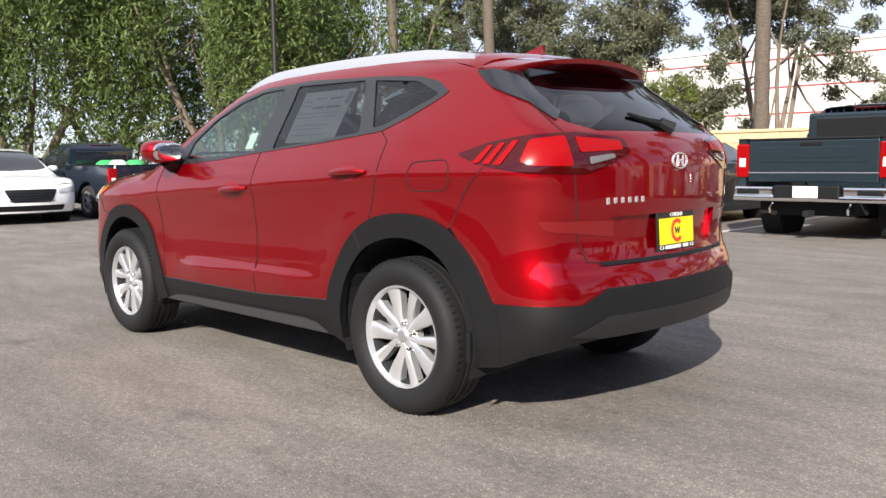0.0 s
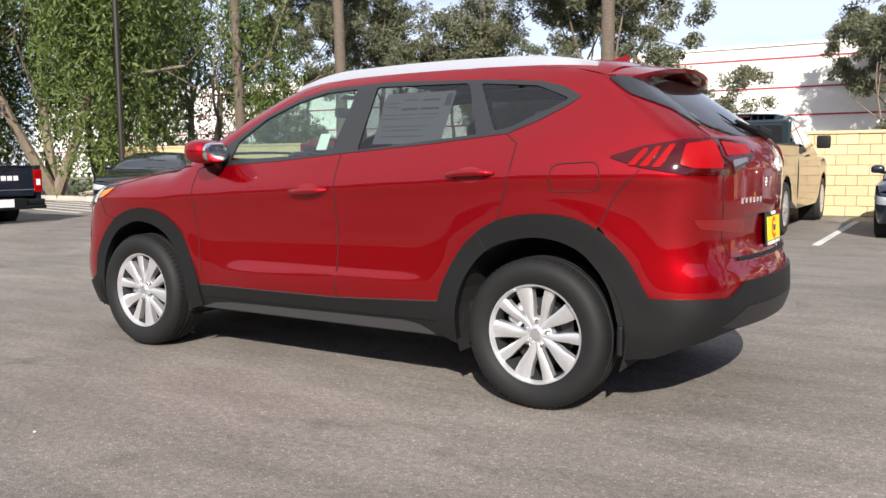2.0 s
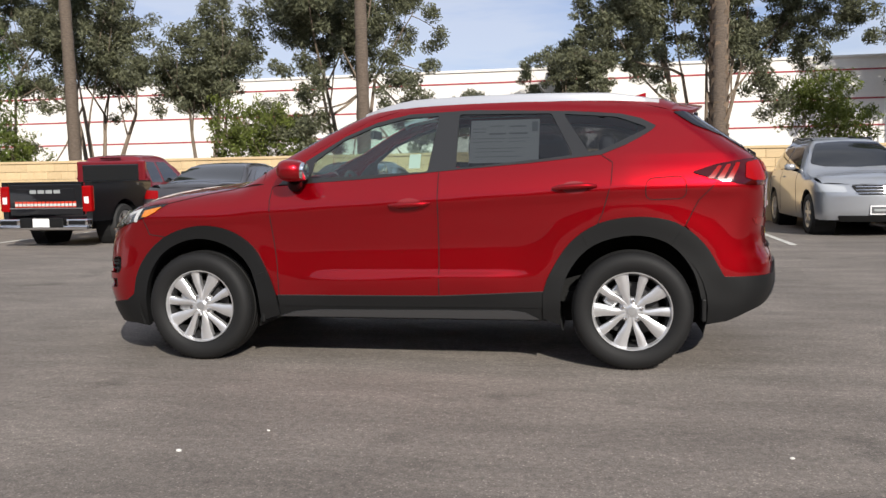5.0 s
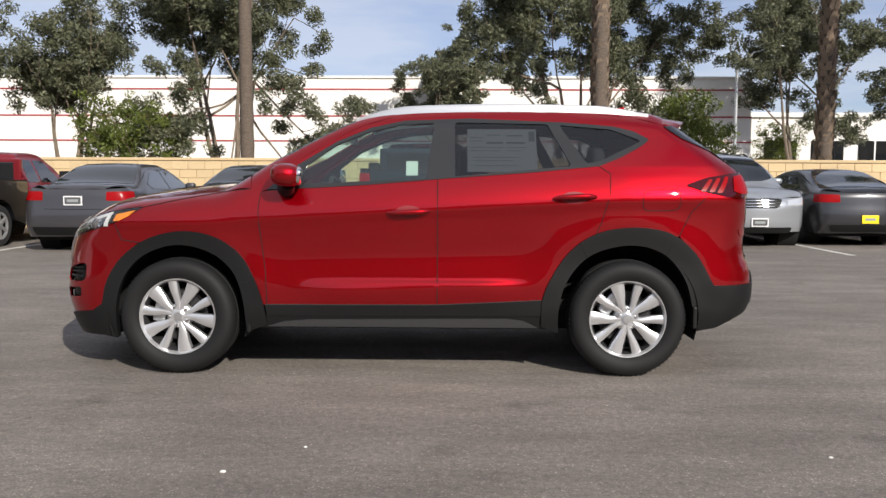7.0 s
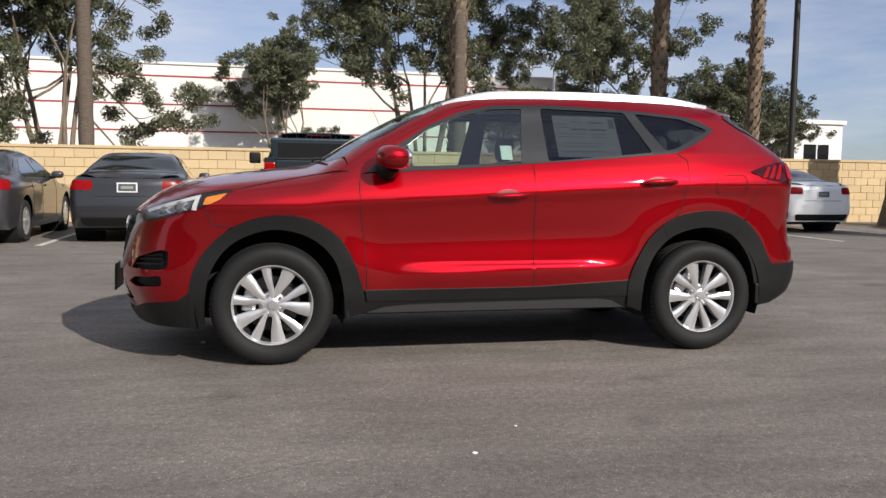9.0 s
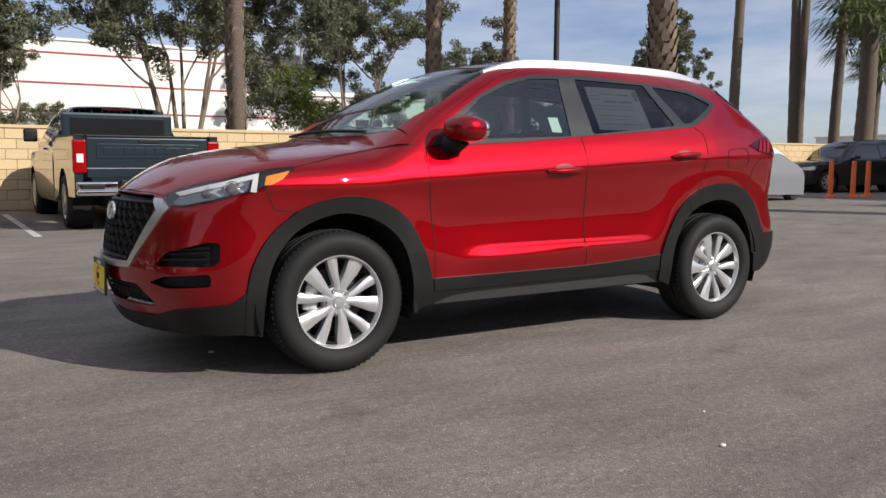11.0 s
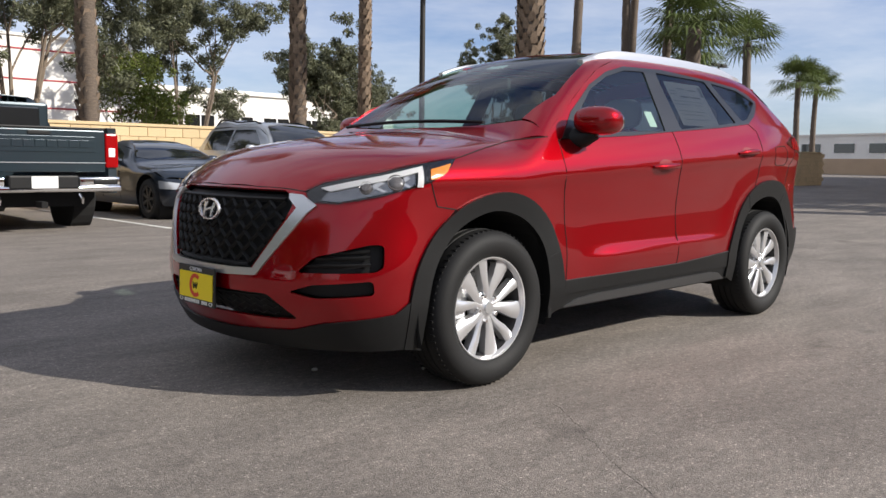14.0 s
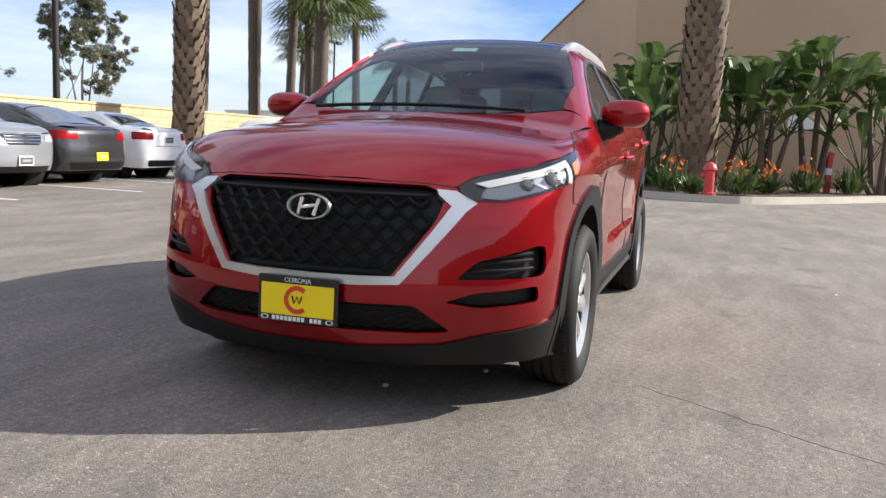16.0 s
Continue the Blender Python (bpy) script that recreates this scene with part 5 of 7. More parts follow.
vehicle("car", "small dark blue two-door coupe parked facing the lot", "car", pose(2.75, 10.75, 0, 0, 0, NOSE_OUT), NAVY, L=4.24, W=0.88, H=1.28, nose=0.68, cowl=-0.75, hood=0.92, wst=0.10, rr=0.75, bl=1.65, trunk=1.0, belt=0.90, wb=2.57, r=0.32, rim=ALLOYDARK, black=1.0, grille=(0.60, 0.30, 0.46))
suv, suv_shell = vehicle("car", "silver SUV with a twin grille parked facing the lot", "car", pose(5.68, 11.35, 0, 0, 0, NOSE_OUT), SILVER, L=4.67, W=0.93, H=1.70, nose=0.92, cowl=-1.05, hood=1.14, wst=-0.20, rr=1.72, bl=2.0, trunk=1.22, belt=1.12, wb=2.82, r=0.36, clear=0.26, grille=(0.42, 0.70, 0.86), lamp=(0.72, 0.86))
for sg in (-1, 1):
    q = suv_shell.plan(np.array([(x, sg * 0.52) for x in np.linspace(-0.05, 1.75, 9)]))
    part("roof_rail", tube(bmesh.new(), [(a[0], a[1], a[2] + 0.035 * (0 < k < 8)) for k, a in enumerate(q)], [0.018] * 9, 6), PLASTIC, suv, smooth=True)
vehicle("car", "black sport sedan with a mesh grille parked facing the lot", "car", pose(-13.3, 9.1, 0, 0, 0, 127), BLACKP, **{**sedan, "L": 4.69, "H": 1.40, "grille": (0.44, 0.42, 0.68)})
vehicle("car", "white luxury sedan with a wide dark grille parked beside a pickup", "car", pose(-14.9, 2.6, 0, 0, 0, 176), WHITE2, **{**sedan, "L": 4.95, "H": 1.47, "grille": (0.46, 0.42, 0.66), "black": 1.0})
vehicle("car", "dark SUV parked far off by the palms", "car", pose(24.5, 13.0, 0, 0, 0, -15), BLACKP, L=4.8, W=0.95, H=1.75, nose=0.95, cowl=-1.0, hood=1.15, wst=-0.2, rr=1.75, bl=2.05, trunk=1.25, belt=1.15, wb=2.85, r=0.37, clear=0.26)
far, _ = vehicle("car", "silver sedan parked far off along the road", "car", pose(46, 27, 0, 0, 0, 80), SILVER, group="far parked cars", **sedan)
for x, y in ((51, 26.6), (57, 26.2), (63, 25.8)):
    copy_thing(far, pose(x, y, 0, 0, 0, 78))


def pickup(label, m, body, L=5.85, W=1.0, H=1.88, bed=1.33, nose=1.15, hood=1.25, cowl=-1.35, wst=-0.75, cab=0.75, wb=3.75, r=0.40, clear=0.34, bumper=CHROME, tail_mark=None, cap=None):
    """A pickup, nose to -x: cab with hood, open bed with tailgate, bumper and hitch."""
    h = L / 2
    v = thing("pickup_truck", label, "pickup truck", m)
    sh = Shell(
        width=[(0.2, W - 0.08), (0.5, W - 0.01), (0.8, W), (bed - 0.15, W - 0.02), (bed, W - 0.07), (H - 0.12, W - 0.27), (H + 0.1, W - 0.4)],
        front=[(0.2, -h + 0.08), (0.5, -h), (nose - 0.1, -h + 0.02), (nose + 0.1, -h + 0.12)],
        rear=[(0.2, h), (2.0, h)],
        top=[(-h - 0.05, nose - 0.05), (-h + 0.08, nose + 0.02), (cowl, hood), (cowl + (wst - cowl) * 0.6, hood + (H - hood) * 0.65), (wst, H - 0.04), ((wst + cab) / 2, H), (cab - 0.10, H - 0.03), (cab, H - 0.08), (cab + 0.09, bed - 0.10), (h, bed - 0.10)],
        spine=h - 0.95, sweep=(0.22, 0.0), taper=(-h + 0.9, 0.10, 9, 0.0), crown=0.05, k=(0.07, 0.16, 0.04))
    S, N = sh.side, sh.nose
    fx, rx = -wb / 2 - 0.08, wb / 2 - 0.08
    ra = r + 0.09
    arch = lambda x: [(x + ra * math.cos(a), r + ra * math.sin(a)) for a in np.linspace(-0.1, math.pi + 0.1, 13)]
    edge = [(-h + 0.30, nose - 0.04), (cowl, hood - 0.06), (cowl + 0.12, hood - 0.03), (cowl + (wst - cowl) * 0.6, hood + (H - hood) * 0.52), (wst + 0.03, H - 0.13), ((wst + cab) / 2, H - 0.10), (cab - 0.05, H - 0.13), (cab + 0.06, bed)]
    up = N((0.0, nose - 0.05), (-W * 0.5, nose - 0.05)) + S(*edge)
    low = S((cab + 0.06, clear), (fx + ra + 0.03, clear)) + S(*[p for p in arch(fx) if p[1] > clear]) + S((-h + 0.35, clear)) + N((-W * 0.6, clear), (0.0, clear))
    for mi in (False, True):
        part("cab_side", patch(sh, up + low, body, mirror=mi, step=0.10), body, v)
    te = [tuple(q[:2]) for q in sh.wrap(np.array(up))]
    part("cab_top", patch(sh, te + [(x, -y) for x, y in te[::-1]][:-1], body, proj="plan", step=0.09), body, v)
    zt, belt = H - 0.15, bed - 0.02
    mid = (wst + cab) / 2
    for mi in (False, True):
        for poly in (S((cowl + 0.35, belt), (cowl + 0.45, belt + 0.10), (wst + 0.10, zt), (mid - 0.04, zt), (mid - 0.04, belt)), S((mid + 0.04, belt), (mid + 0.04, zt), (cab - 0.10, zt), (cab - 0.05, belt))):
            part("side_window", patch(sh, rounded(poly, 0.03), FARGLASS, mirror=mi, lift=0.006, step=0.1), FARGLASS, v)
        part("headlight", patch(sh, rounded(N((-W * 0.6, nose - 0.32), (-W * 0.6, nose - 0.12)) + S((-h + 0.3, nose - 0.10), (-h + 0.3, nose - 0.30)), 0.03), FARLAMP, mirror=mi, lift=0.006, step=0.1), FARLAMP, v)
    part("windscreen", patch(sh, [(cowl + 0.06, 0), (cowl + 0.2, -W + 0.2), (wst - 0.06, -W + 0.36), (wst - 0.06, W - 0.36), (cowl + 0.2, W - 0.2)], FARGLASS, proj="plan", lift=0.006, step=0.1), FARGLASS, v)
    # cab back wall and its window
    part("cab_back", boxed((cab - 0.02, -W + 0.14, clear + 0.1), (cab + 0.07, W - 0.14, H - 0.12), 0.04), body, v)
    part("rear_window", boxed((cab + 0.05, -W + 0.27, bed + 0.02), (cab + 0.08, W - 0.27, H - 0.19), 0.02), FARGLASS, v)
    part("brake_light", boxed((cab + 0.03, -0.22, H - 0.085), (cab + 0.06, 0.22, H - 0.055), 0.01), REDLENS, v)
    # bed
    for s in (-1, 1):
        bm = bmesh.new()
        poly = [(cab + 0.10, clear + 0.02)] + [p for p in arch(rx)[::-1] if p[1] > clear + 0.02] + [(h - 0.04, clear + 0.15), (h - 0.03, bed), (cab + 0.10, bed)]
        a = [bm.verts.new((x, s * (W - 0.01), z)) for x, z in poly]
        b = [bm.verts.new((x, s * (W - 0.12), z)) for x, z in poly]
        bm.faces.new(a), bm.faces.new(b[::-1])
        for i in range(len(a)):
            bm.faces.new((a[i], b[i], b[(i + 1) % len(a)], a[(i + 1) % len(a)]))
        bs = part("bed_side", bm, body, v)
        part("bed_rail_cap", boxed((cab + 0.10, s * (W - 0.005), bed), (h - 0.03, s * (W - 0.14), bed + 0.025), 0.01), PLASTIC, bs)
        part("tail_lamp", boxed((h - 0.10, s * (W - 0.17), bed - 0.50), (h + 0.005, s * (W + 0.005), bed - 0.05), 0.025), REDBRIGHT, v)
        part("lamp_insert", boxed((h - 0.02, s * (W - 0.13), bed - 0.36), (h + 0.010, s * (W - 0.04), bed - 0.24), 0.01), PLATEWHITE, v)
        mi = part("side_mirror", boxed((cowl + 0.50, s * (W + 0.02), belt + 0.0), (cowl + 0.60, s * (W + 0.24), belt + 0.22), 0.035, 3), PLASTIC, v, smooth=True)
        part("door_handle", boxed((mid - 0.22, s * (W - 0.03), bed - 0.16), (mid - 0.06, s * (W + 0.02), bed - 0.13), 0.01), body, v)
    tg = part("tailgate", boxed((h - 0.08, -W + 0.17, bed - 0.56), (h - 0.005, W - 0.17, bed - 0.01), 0.02), body, v)
    part("tailgate_cap", boxed((h - 0.09, -W + 0.17, bed - 0.01), (h + 0.01, W - 0.17, bed + 0.02), 0.012), PLASTIC, tg)
    part("tailgate_panel", boxed((h - 0.01, -W + 0.30, bed - 0.30), (h + 0.004, W - 0.30, bed - 0.10), 0.004), body, tg)
    if tail_mark:
        tail_mark(tg, h, bed, W)
    bp = part("rear_bumper", boxed((h - 0.03, -W + 0.02, bed - 0.81), (h + 0.14, W - 0.02, bed - 0.735), 0.022, 3), bumper, v, smooth=True)
    for sg in (-1, 1):
        part("bumper_corner", boxed((h - 0.06, sg * 0.44, bed - 0.745), (h + 0.105, sg * (W - 0.02), bed - 0.62), 0.028, 3), bumper, bp, smooth=True)
        part("corner_step", boxed((h + 0.0, sg * (W - 0.38), bed - 0.725), (h + 0.118, sg * (W - 0.06), bed - 0.645), 0.02), PLASTIC, bp)
        part("tow_hook", tube(bmesh.new(), [(h - 0.05, sg * 0.5, clear + 0.14), (h + 0.05, sg * 0.5, clear + 0.08), (h + 0.04, sg * 0.5, clear + 0.02)], [0.018, 0.018, 0.014], 6), CHROME, bp)
    part("tailgate_strip", boxed((h - 0.02, -W + 0.17, bed - 0.445), (h + 0.006, W - 0.17, bed - 0.432), 0.003, 1), SATIN, tg)
    part("tailgate_handle", boxed((h - 0.02, -0.14, bed - 0.085), (h + 0.008, 0.14, bed - 0.035), 0.01), PLASTIC, tg)
    part("bumper_step", boxed((h + 0.0, -0.42, bed - 0.77), (h + 0.15, 0.42, bed - 0.60), 0.02), PLASTIC, bp)
    part("licence_plate", boxed((h + 0.145, -0.16, bed - 0.76), (h + 0.155, 0.16, bed - 0.61), 0.003), PLATEWHITE, bp)
    part("tow_hitch", boxed((h - 0.1, -0.04, clear - 0.02), (h + 0.12, 0.04, clear + 0.06), 0.01), DARK, v)
    part("chassis", boxed((-h + 0.4, -0.5, clear - 0.02), (h - 0.2, 0.5, clear + 0.20)), DARK, v)
    part("rear_axle", tube(bmesh.new(), [(rx, -W + 0.2, r), (rx, 0, r), (rx, W - 0.2, r)], [0.05, 0.13, 0.05], 8), DARK, v)
    part("grille", patch(sh, rounded(N((-W * 0.55, 0.62), (-W * 0.58, nose - 0.12), (W * 0.58, nose - 0.12), (W * 0.55, 0.62)), 0.03), PLASTIC, lift=0.008, step=0.1), PLASTIC, v)
    for x in (fx, rx):
        for s in (-1, 1):
            far_wheel(v, pose(x, s * (W - 0.03), r, 0, random.uniform(0, 50), 0 if s < 0 else 180), r, ALLOY, 6)
            part("arch_liner", ring_lathe(bmesh.new(), [(ra, 0.02), (ra, 0.30), (0.0, 0.30)], 24), DARK, v, at=pose(x, s * (W - 0.05), r, 0, 0, 0 if s < 0 else 180))
    return v


def bars_mark(count, width, z0, z1, material, proud=0.006):
    def draw(parent, h, bed, W):
        for k in range(count):
            y = (k - (count - 1) / 2) * width / count
            part("letter_bar", boxed((h - 0.004, y - width / count * 0.40, bed - z0), (h + proud, y + width / count * 0.40, bed - z1), 0.002), material, parent)
    return draw


def wrap_mark(parent, h, bed, W):
    bars_mark(4, 0.62, 0.18, 0.12, PAPERGREY)(parent, h, bed, W)
    bars_mark(16, 1.20, 0.42, 0.32, PLATERED)(parent, h, bed, W)
    bars_mark(16, 1.20, 0.40, 0.355, PAPER, 0.009)(parent, h, bed, W)


pickup("dark teal full-size pickup truck with chrome bumper nose to the wall", pose(-0.25, 10.75, 0, 0, 0, NOSE_IN), TEAL, tail_mark=bars_mark(9, 1.25, 0.24, 0.15, TEAL, 0.012))
wt = pickup("small pickup with black bed and red cab in dealer lettering", pose(-8.35, 9.9, 0, 0, 0, NOSE_IN), WRAPRED, L=5.1, W=0.88, H=1.66, bed=1.12, nose=0.98, hood=1.06, cowl=-1.2, wst=-0.55, cab=0.45, wb=3.1, r=0.36, clear=0.30, tail_mark=wrap_mark)
for ob in wt.children:
    if ob.name.split(".")[0] in ("bed_side", "tailgate"):
        for o in (ob, *[c for c in ob.children if c.name.split(".")[0] == "tailgate_panel"]):
            o.data.materials.clear()
            o.data.materials.append(BLACKP)
pickup("dark navy compact pickup with lettered tailgate and loaded bed", pose(-14.9, 4.65, 0, 0, 0, 2), NAVY, L=5.0, W=0.86, H=1.60, bed=1.08, nose=0.95, hood=1.03, cowl=-1.2, wst=-0.6, cab=0.35, wb=3.0, r=0.34, clear=0.28, bumper=PLASTIC, tail_mark=bars_mark(6, 0.75, 0.26, 0.17, PLATEWHITE))
BAG = mat("green_bag", (0.05, 0.42, 0.12), 0.45, grain=0.2, scale=12, bump=0.03)
BAG2 = mat("white_bag", (0.6, 0.65, 0.62), 0.5, grain=0.2, scale=12, bump=0.03)
for x, y, r, b, lb in ((-13.9, 4.5, 0.26, BAG, "crumpled green plastic bag in a pickup bed"), (-13.4, 4.9, 0.24, BAG, "crumpled green plastic bag in a pickup bed"), (-13.1, 4.4, 0.22, BAG2, "crumpled white plastic bag in a pickup bed")):
    tagged(part("bag", ellipsoid(bmesh.new(), (x, y, 0.98), (r, r, 0.24), 2.2, 14, 8), b, smooth=True), lb, "bag")
tagged(part("truck_load", boxed((-14.4, 4.0, 0.46), (-12.6, 5.3, 0.78), 0.03), PLASTIC), "dark crates filling a pickup bed", "crate")


# ---- trees and palms ----
def leaf_mat(name, color, trans=0.35, vary=0.45, rough=0.6):
    m = bpy.data.materials.new(name)
    m.use_nodes = True
    n, l = m.node_tree.nodes, m.node_tree.links
    b = n["Principled BSDF"]
    b.inputs["Roughness"].default_value = rough
    g, r, vm, tr, mx = n.new("ShaderNodeNewGeometry"), n.new("ShaderNodeMapRange"), n.new("ShaderNodeVectorMath"), n.new("ShaderNodeBsdfTranslucent"), n.new("ShaderNodeMixShader")
    r.inputs["To Min"].default_value, r.inputs["To Max"].default_value = 1 - vary, 1 + vary
    vm.operation = "SCALE"
    vm.inputs[0].default_value = color
    l.new(g.outputs["Random Per Island"], r.inputs["Value"])
    l.new(r.outputs[0], vm.inputs["Scale"])
    l.new(vm.outputs[0], b.inputs["Base Color"])
    l.new(vm.outputs[0], tr.inputs["Color"])
    mx.inputs[0].default_value = trans
    l.new(b.outputs[0], mx.inputs[1]), l.new(tr.outputs[0], mx.inputs[2])
    l.new(mx.outputs[0], n["Material Output"].inputs["Surface"])
    return m


EUC = leaf_mat("grey_green_leaves", (0.135, 0.142, 0.082), 0.32, 0.55)
PEPPER = leaf_mat("pepper_leaves", (0.105, 0.148, 0.034), 0.30, 0.5)
BUSH = leaf_mat("yellow_green_leaves", (0.13, 0.16, 0.03))
FROND = leaf_mat("palm_fronds", (0.10, 0.13, 0.035), 0.25, 0.3)
BROAD = leaf_mat("broad_leaves", (0.07, 0.112, 0.033), 0.25, 0.5, 0.42)
DEADFROND = leaf_mat("dry_fronds", (0.25, 0.17, 0.08), 0.15, 0.3)
FLOWER = leaf_mat("orange_flowers", (0.75, 0.20, 0.02), 0.2, 0.3)
BARK = mat("grey_brown_bark", (0.20, 0.155, 0.115), 0.9, grain=0.3, scale=14, bump=0.02, big=0.15, bigscale=1.5, stretch=(1, 1, 0.25))
PALMBARK = mat("palm_bark", (0.12, 0.092, 0.070), 0.9, grain=0.35, scale=10, bump=0.02, stretch=(1, 1, 3))
BOOT = mat("palm_boots", (0.20, 0.145, 0.10), 0.85, grain=0.3, scale=18, bump=0.008, island=0.3)


def leaves(rng, centres, spread, count, size, material, name, slim=0.3, droop=0.0):
    """A crown of small leaves about the given centres, as one mesh."""
    c = np.asarray(centres)[rng.integers(0, len(centres), count)]
    d = rng.normal(size=(count, 3))
    d /= np.linalg.norm(d, axis=1, keepdims=True)
    p = c + d * (rng.random((count, 1)) ** 0.5) * np.asarray(spread)
    a = rng.normal(size=(count, 3))
    a[:, 2] -= droop
    a /= np.linalg.norm(a, axis=1, keepdims=True)
    b = np.cross(a, rng.normal(size=(count, 3)))
    b /= np.linalg.norm(b, axis=1, keepdims=True)
    s = size * (0.6 + 0.8 * rng.random((count, 1)))
    v = np.stack([p - a * s, p + b * s * slim, p + a * s, p - b * s * slim], 1).reshape(-1, 3)
    me = bpy.data.meshes.new(name)
    me.vertices.add(4 * count), me.loops.add(4 * count), me.polygons.add(count)
    me.vertices.foreach_set("co", v.ravel())
    me.loops.foreach_set("vertex_index", np.arange(4 * count, dtype=np.int32))
    me.polygons.foreach_set("loop_start", np.arange(0, 4 * count, 4, dtype=np.int32))
    me.update(calc_edges=True)
    me.validate()
    me.materials.append(material)
    return me


def branch(bm, rng, p, d, length, r, depth, tips, bend=0.16, fork=3):
    """A limb that bends, tapers and forks; the ends are collected in tips."""
    pts, rad = [p], [r]
    for k in range(4):
        d = (d + Vector(rng.normal(size=3)) * bend * 0.4 + Vector((0, 0, 0.06))).normalized()
        p = p + d * length / 4
        pts.append(p), rad.append(r * (1 - 0.13 * (k + 1)))
    tube(bm, pts, rad, 7 if depth > 1 else 5, False)
    if depth == 0:
        tips.append(tuple(p))
        tips.append(tuple(pts[2]))
        return
    if depth == 1:
        tips += [tuple(pts[3]), tuple(p)]
    for k in range(fork):
        side = Vector(rng.normal(size=3)) * 0.75
        branch(bm, rng, pts[4 - (k % 2)], (d * 0.8 + side + Vector((0, 0, 0.15))).normalized(), length * rng.uniform(0.62, 0.85), rad[-1] * 0.72, depth - 1, tips, bend, fork)


def tree(label, x, y, height, seed, stems=3, count=7000, size=0.13, clump=0.75, material=EUC, lean=0.42, base=0.13, depth=2, name="tree", width=1.0, spread=0.0, low=0.30):
    rng = np.random.default_rng(seed)
    t = thing(name, label, "tree", pose(x, y, 0))
    bm, tips = bmesh.new(), []
    for s in range(stems):
        a = 2 * math.pi * (s + rng.random() * 0.6) / stems
        o = Vector((math.cos(a), math.sin(a), 0)) * 0.25 * (stems > 1)
        branch(bm, rng, o, Vector((math.cos(a) * lean, math.sin(a) * lean, 1)).normalized(), height * 0.42, base, depth, tips)
    tips = np.array(tips)
    k = height / max(tips[:, 2].max() + clump * 0.6, 1)
    far = np.quantile(np.hypot(tips[:, 0], tips[:, 1]), 0.93) + clump * 0.7
    q = spread / far if spread else width
    bmesh.ops.scale(bm, vec=(q, q, k), verts=bm.verts)
    tips = tips * np.array((q, q, k))
    # the foliage sits in dense knots at the ends of the limbs, mostly in the upper part
    keep = (tips[:, 2] > height * low) & (rng.random(len(tips)) < 0.72)
    tips = tips[keep] if keep.sum() > 3 else tips
    knots = np.repeat(tips, 5, 0)
    knots = knots + rng.normal(size=knots.shape) * np.array((clump, clump, clump * 0.8)) * 0.52
    part("trunk", bm, BARK, t, smooth=True)
    part("crown", leaves(rng, knots, (clump * 0.42, clump * 0.42, clump * 0.34), count, size, material, "crown"), material, t)
    return t


def pepper(label, x, y, height, radius, seed, count=16000, low=0.25):
    """A weeping pepper tree: long hanging strands of narrow leaves over a forked trunk."""
    rng = np.random.default_rng(seed)
    t = thing("tree", label, "tree", pose(x, y, 0))
    bm, tips = bmesh.new(), []
    for s in range(3):
        a = 2.1 * s + rng.random()
        branch(bm, rng, Vector((0, 0, 0)), Vector((math.cos(a) * 0.5, math.sin(a) * 0.5, 1)).normalized(), height * 0.40, 0.22, 2, tips)
    part("trunk", bm, BARK, t, smooth=True)
    n = 620
    g = rng.integers(0, 64, n)
    ca, cq = rng.random(64) * 2 * math.pi, rng.random(64) ** 0.5
    a, q = ca[g] + rng.normal(size=n) * 0.13, np.clip(cq[g] + rng.normal(size=n) * 0.09, 0, 1.05)
    top = height * (1 - 0.35 * q**2) + (rng.normal(size=64) * 0.8)[g] + rng.normal(size=n) * 0.3
    hang = np.clip(rng.uniform(0.5, 3.6, n) + rng.uniform(0.6, 6.4, 64)[g] * (0.40 + q), 0, top - low)
    u = rng.integers(0, n, count)
    f = rng.random(count)
    px = radius * q[u] * np.cos(a[u]) + rng.normal(size=count) * 0.16
    py = radius * q[u] * np.sin(a[u]) + rng.normal(size=count) * 0.16
    pz = top[u] - hang[u] * f
    p = np.stack([px, py, pz], 1)
    part("crown", leaves(rng, p, (0.10, 0.10, 0.14), count, 0.105, PEPPER, "crown", 0.26, 1.0), PEPPER, t)
    return t


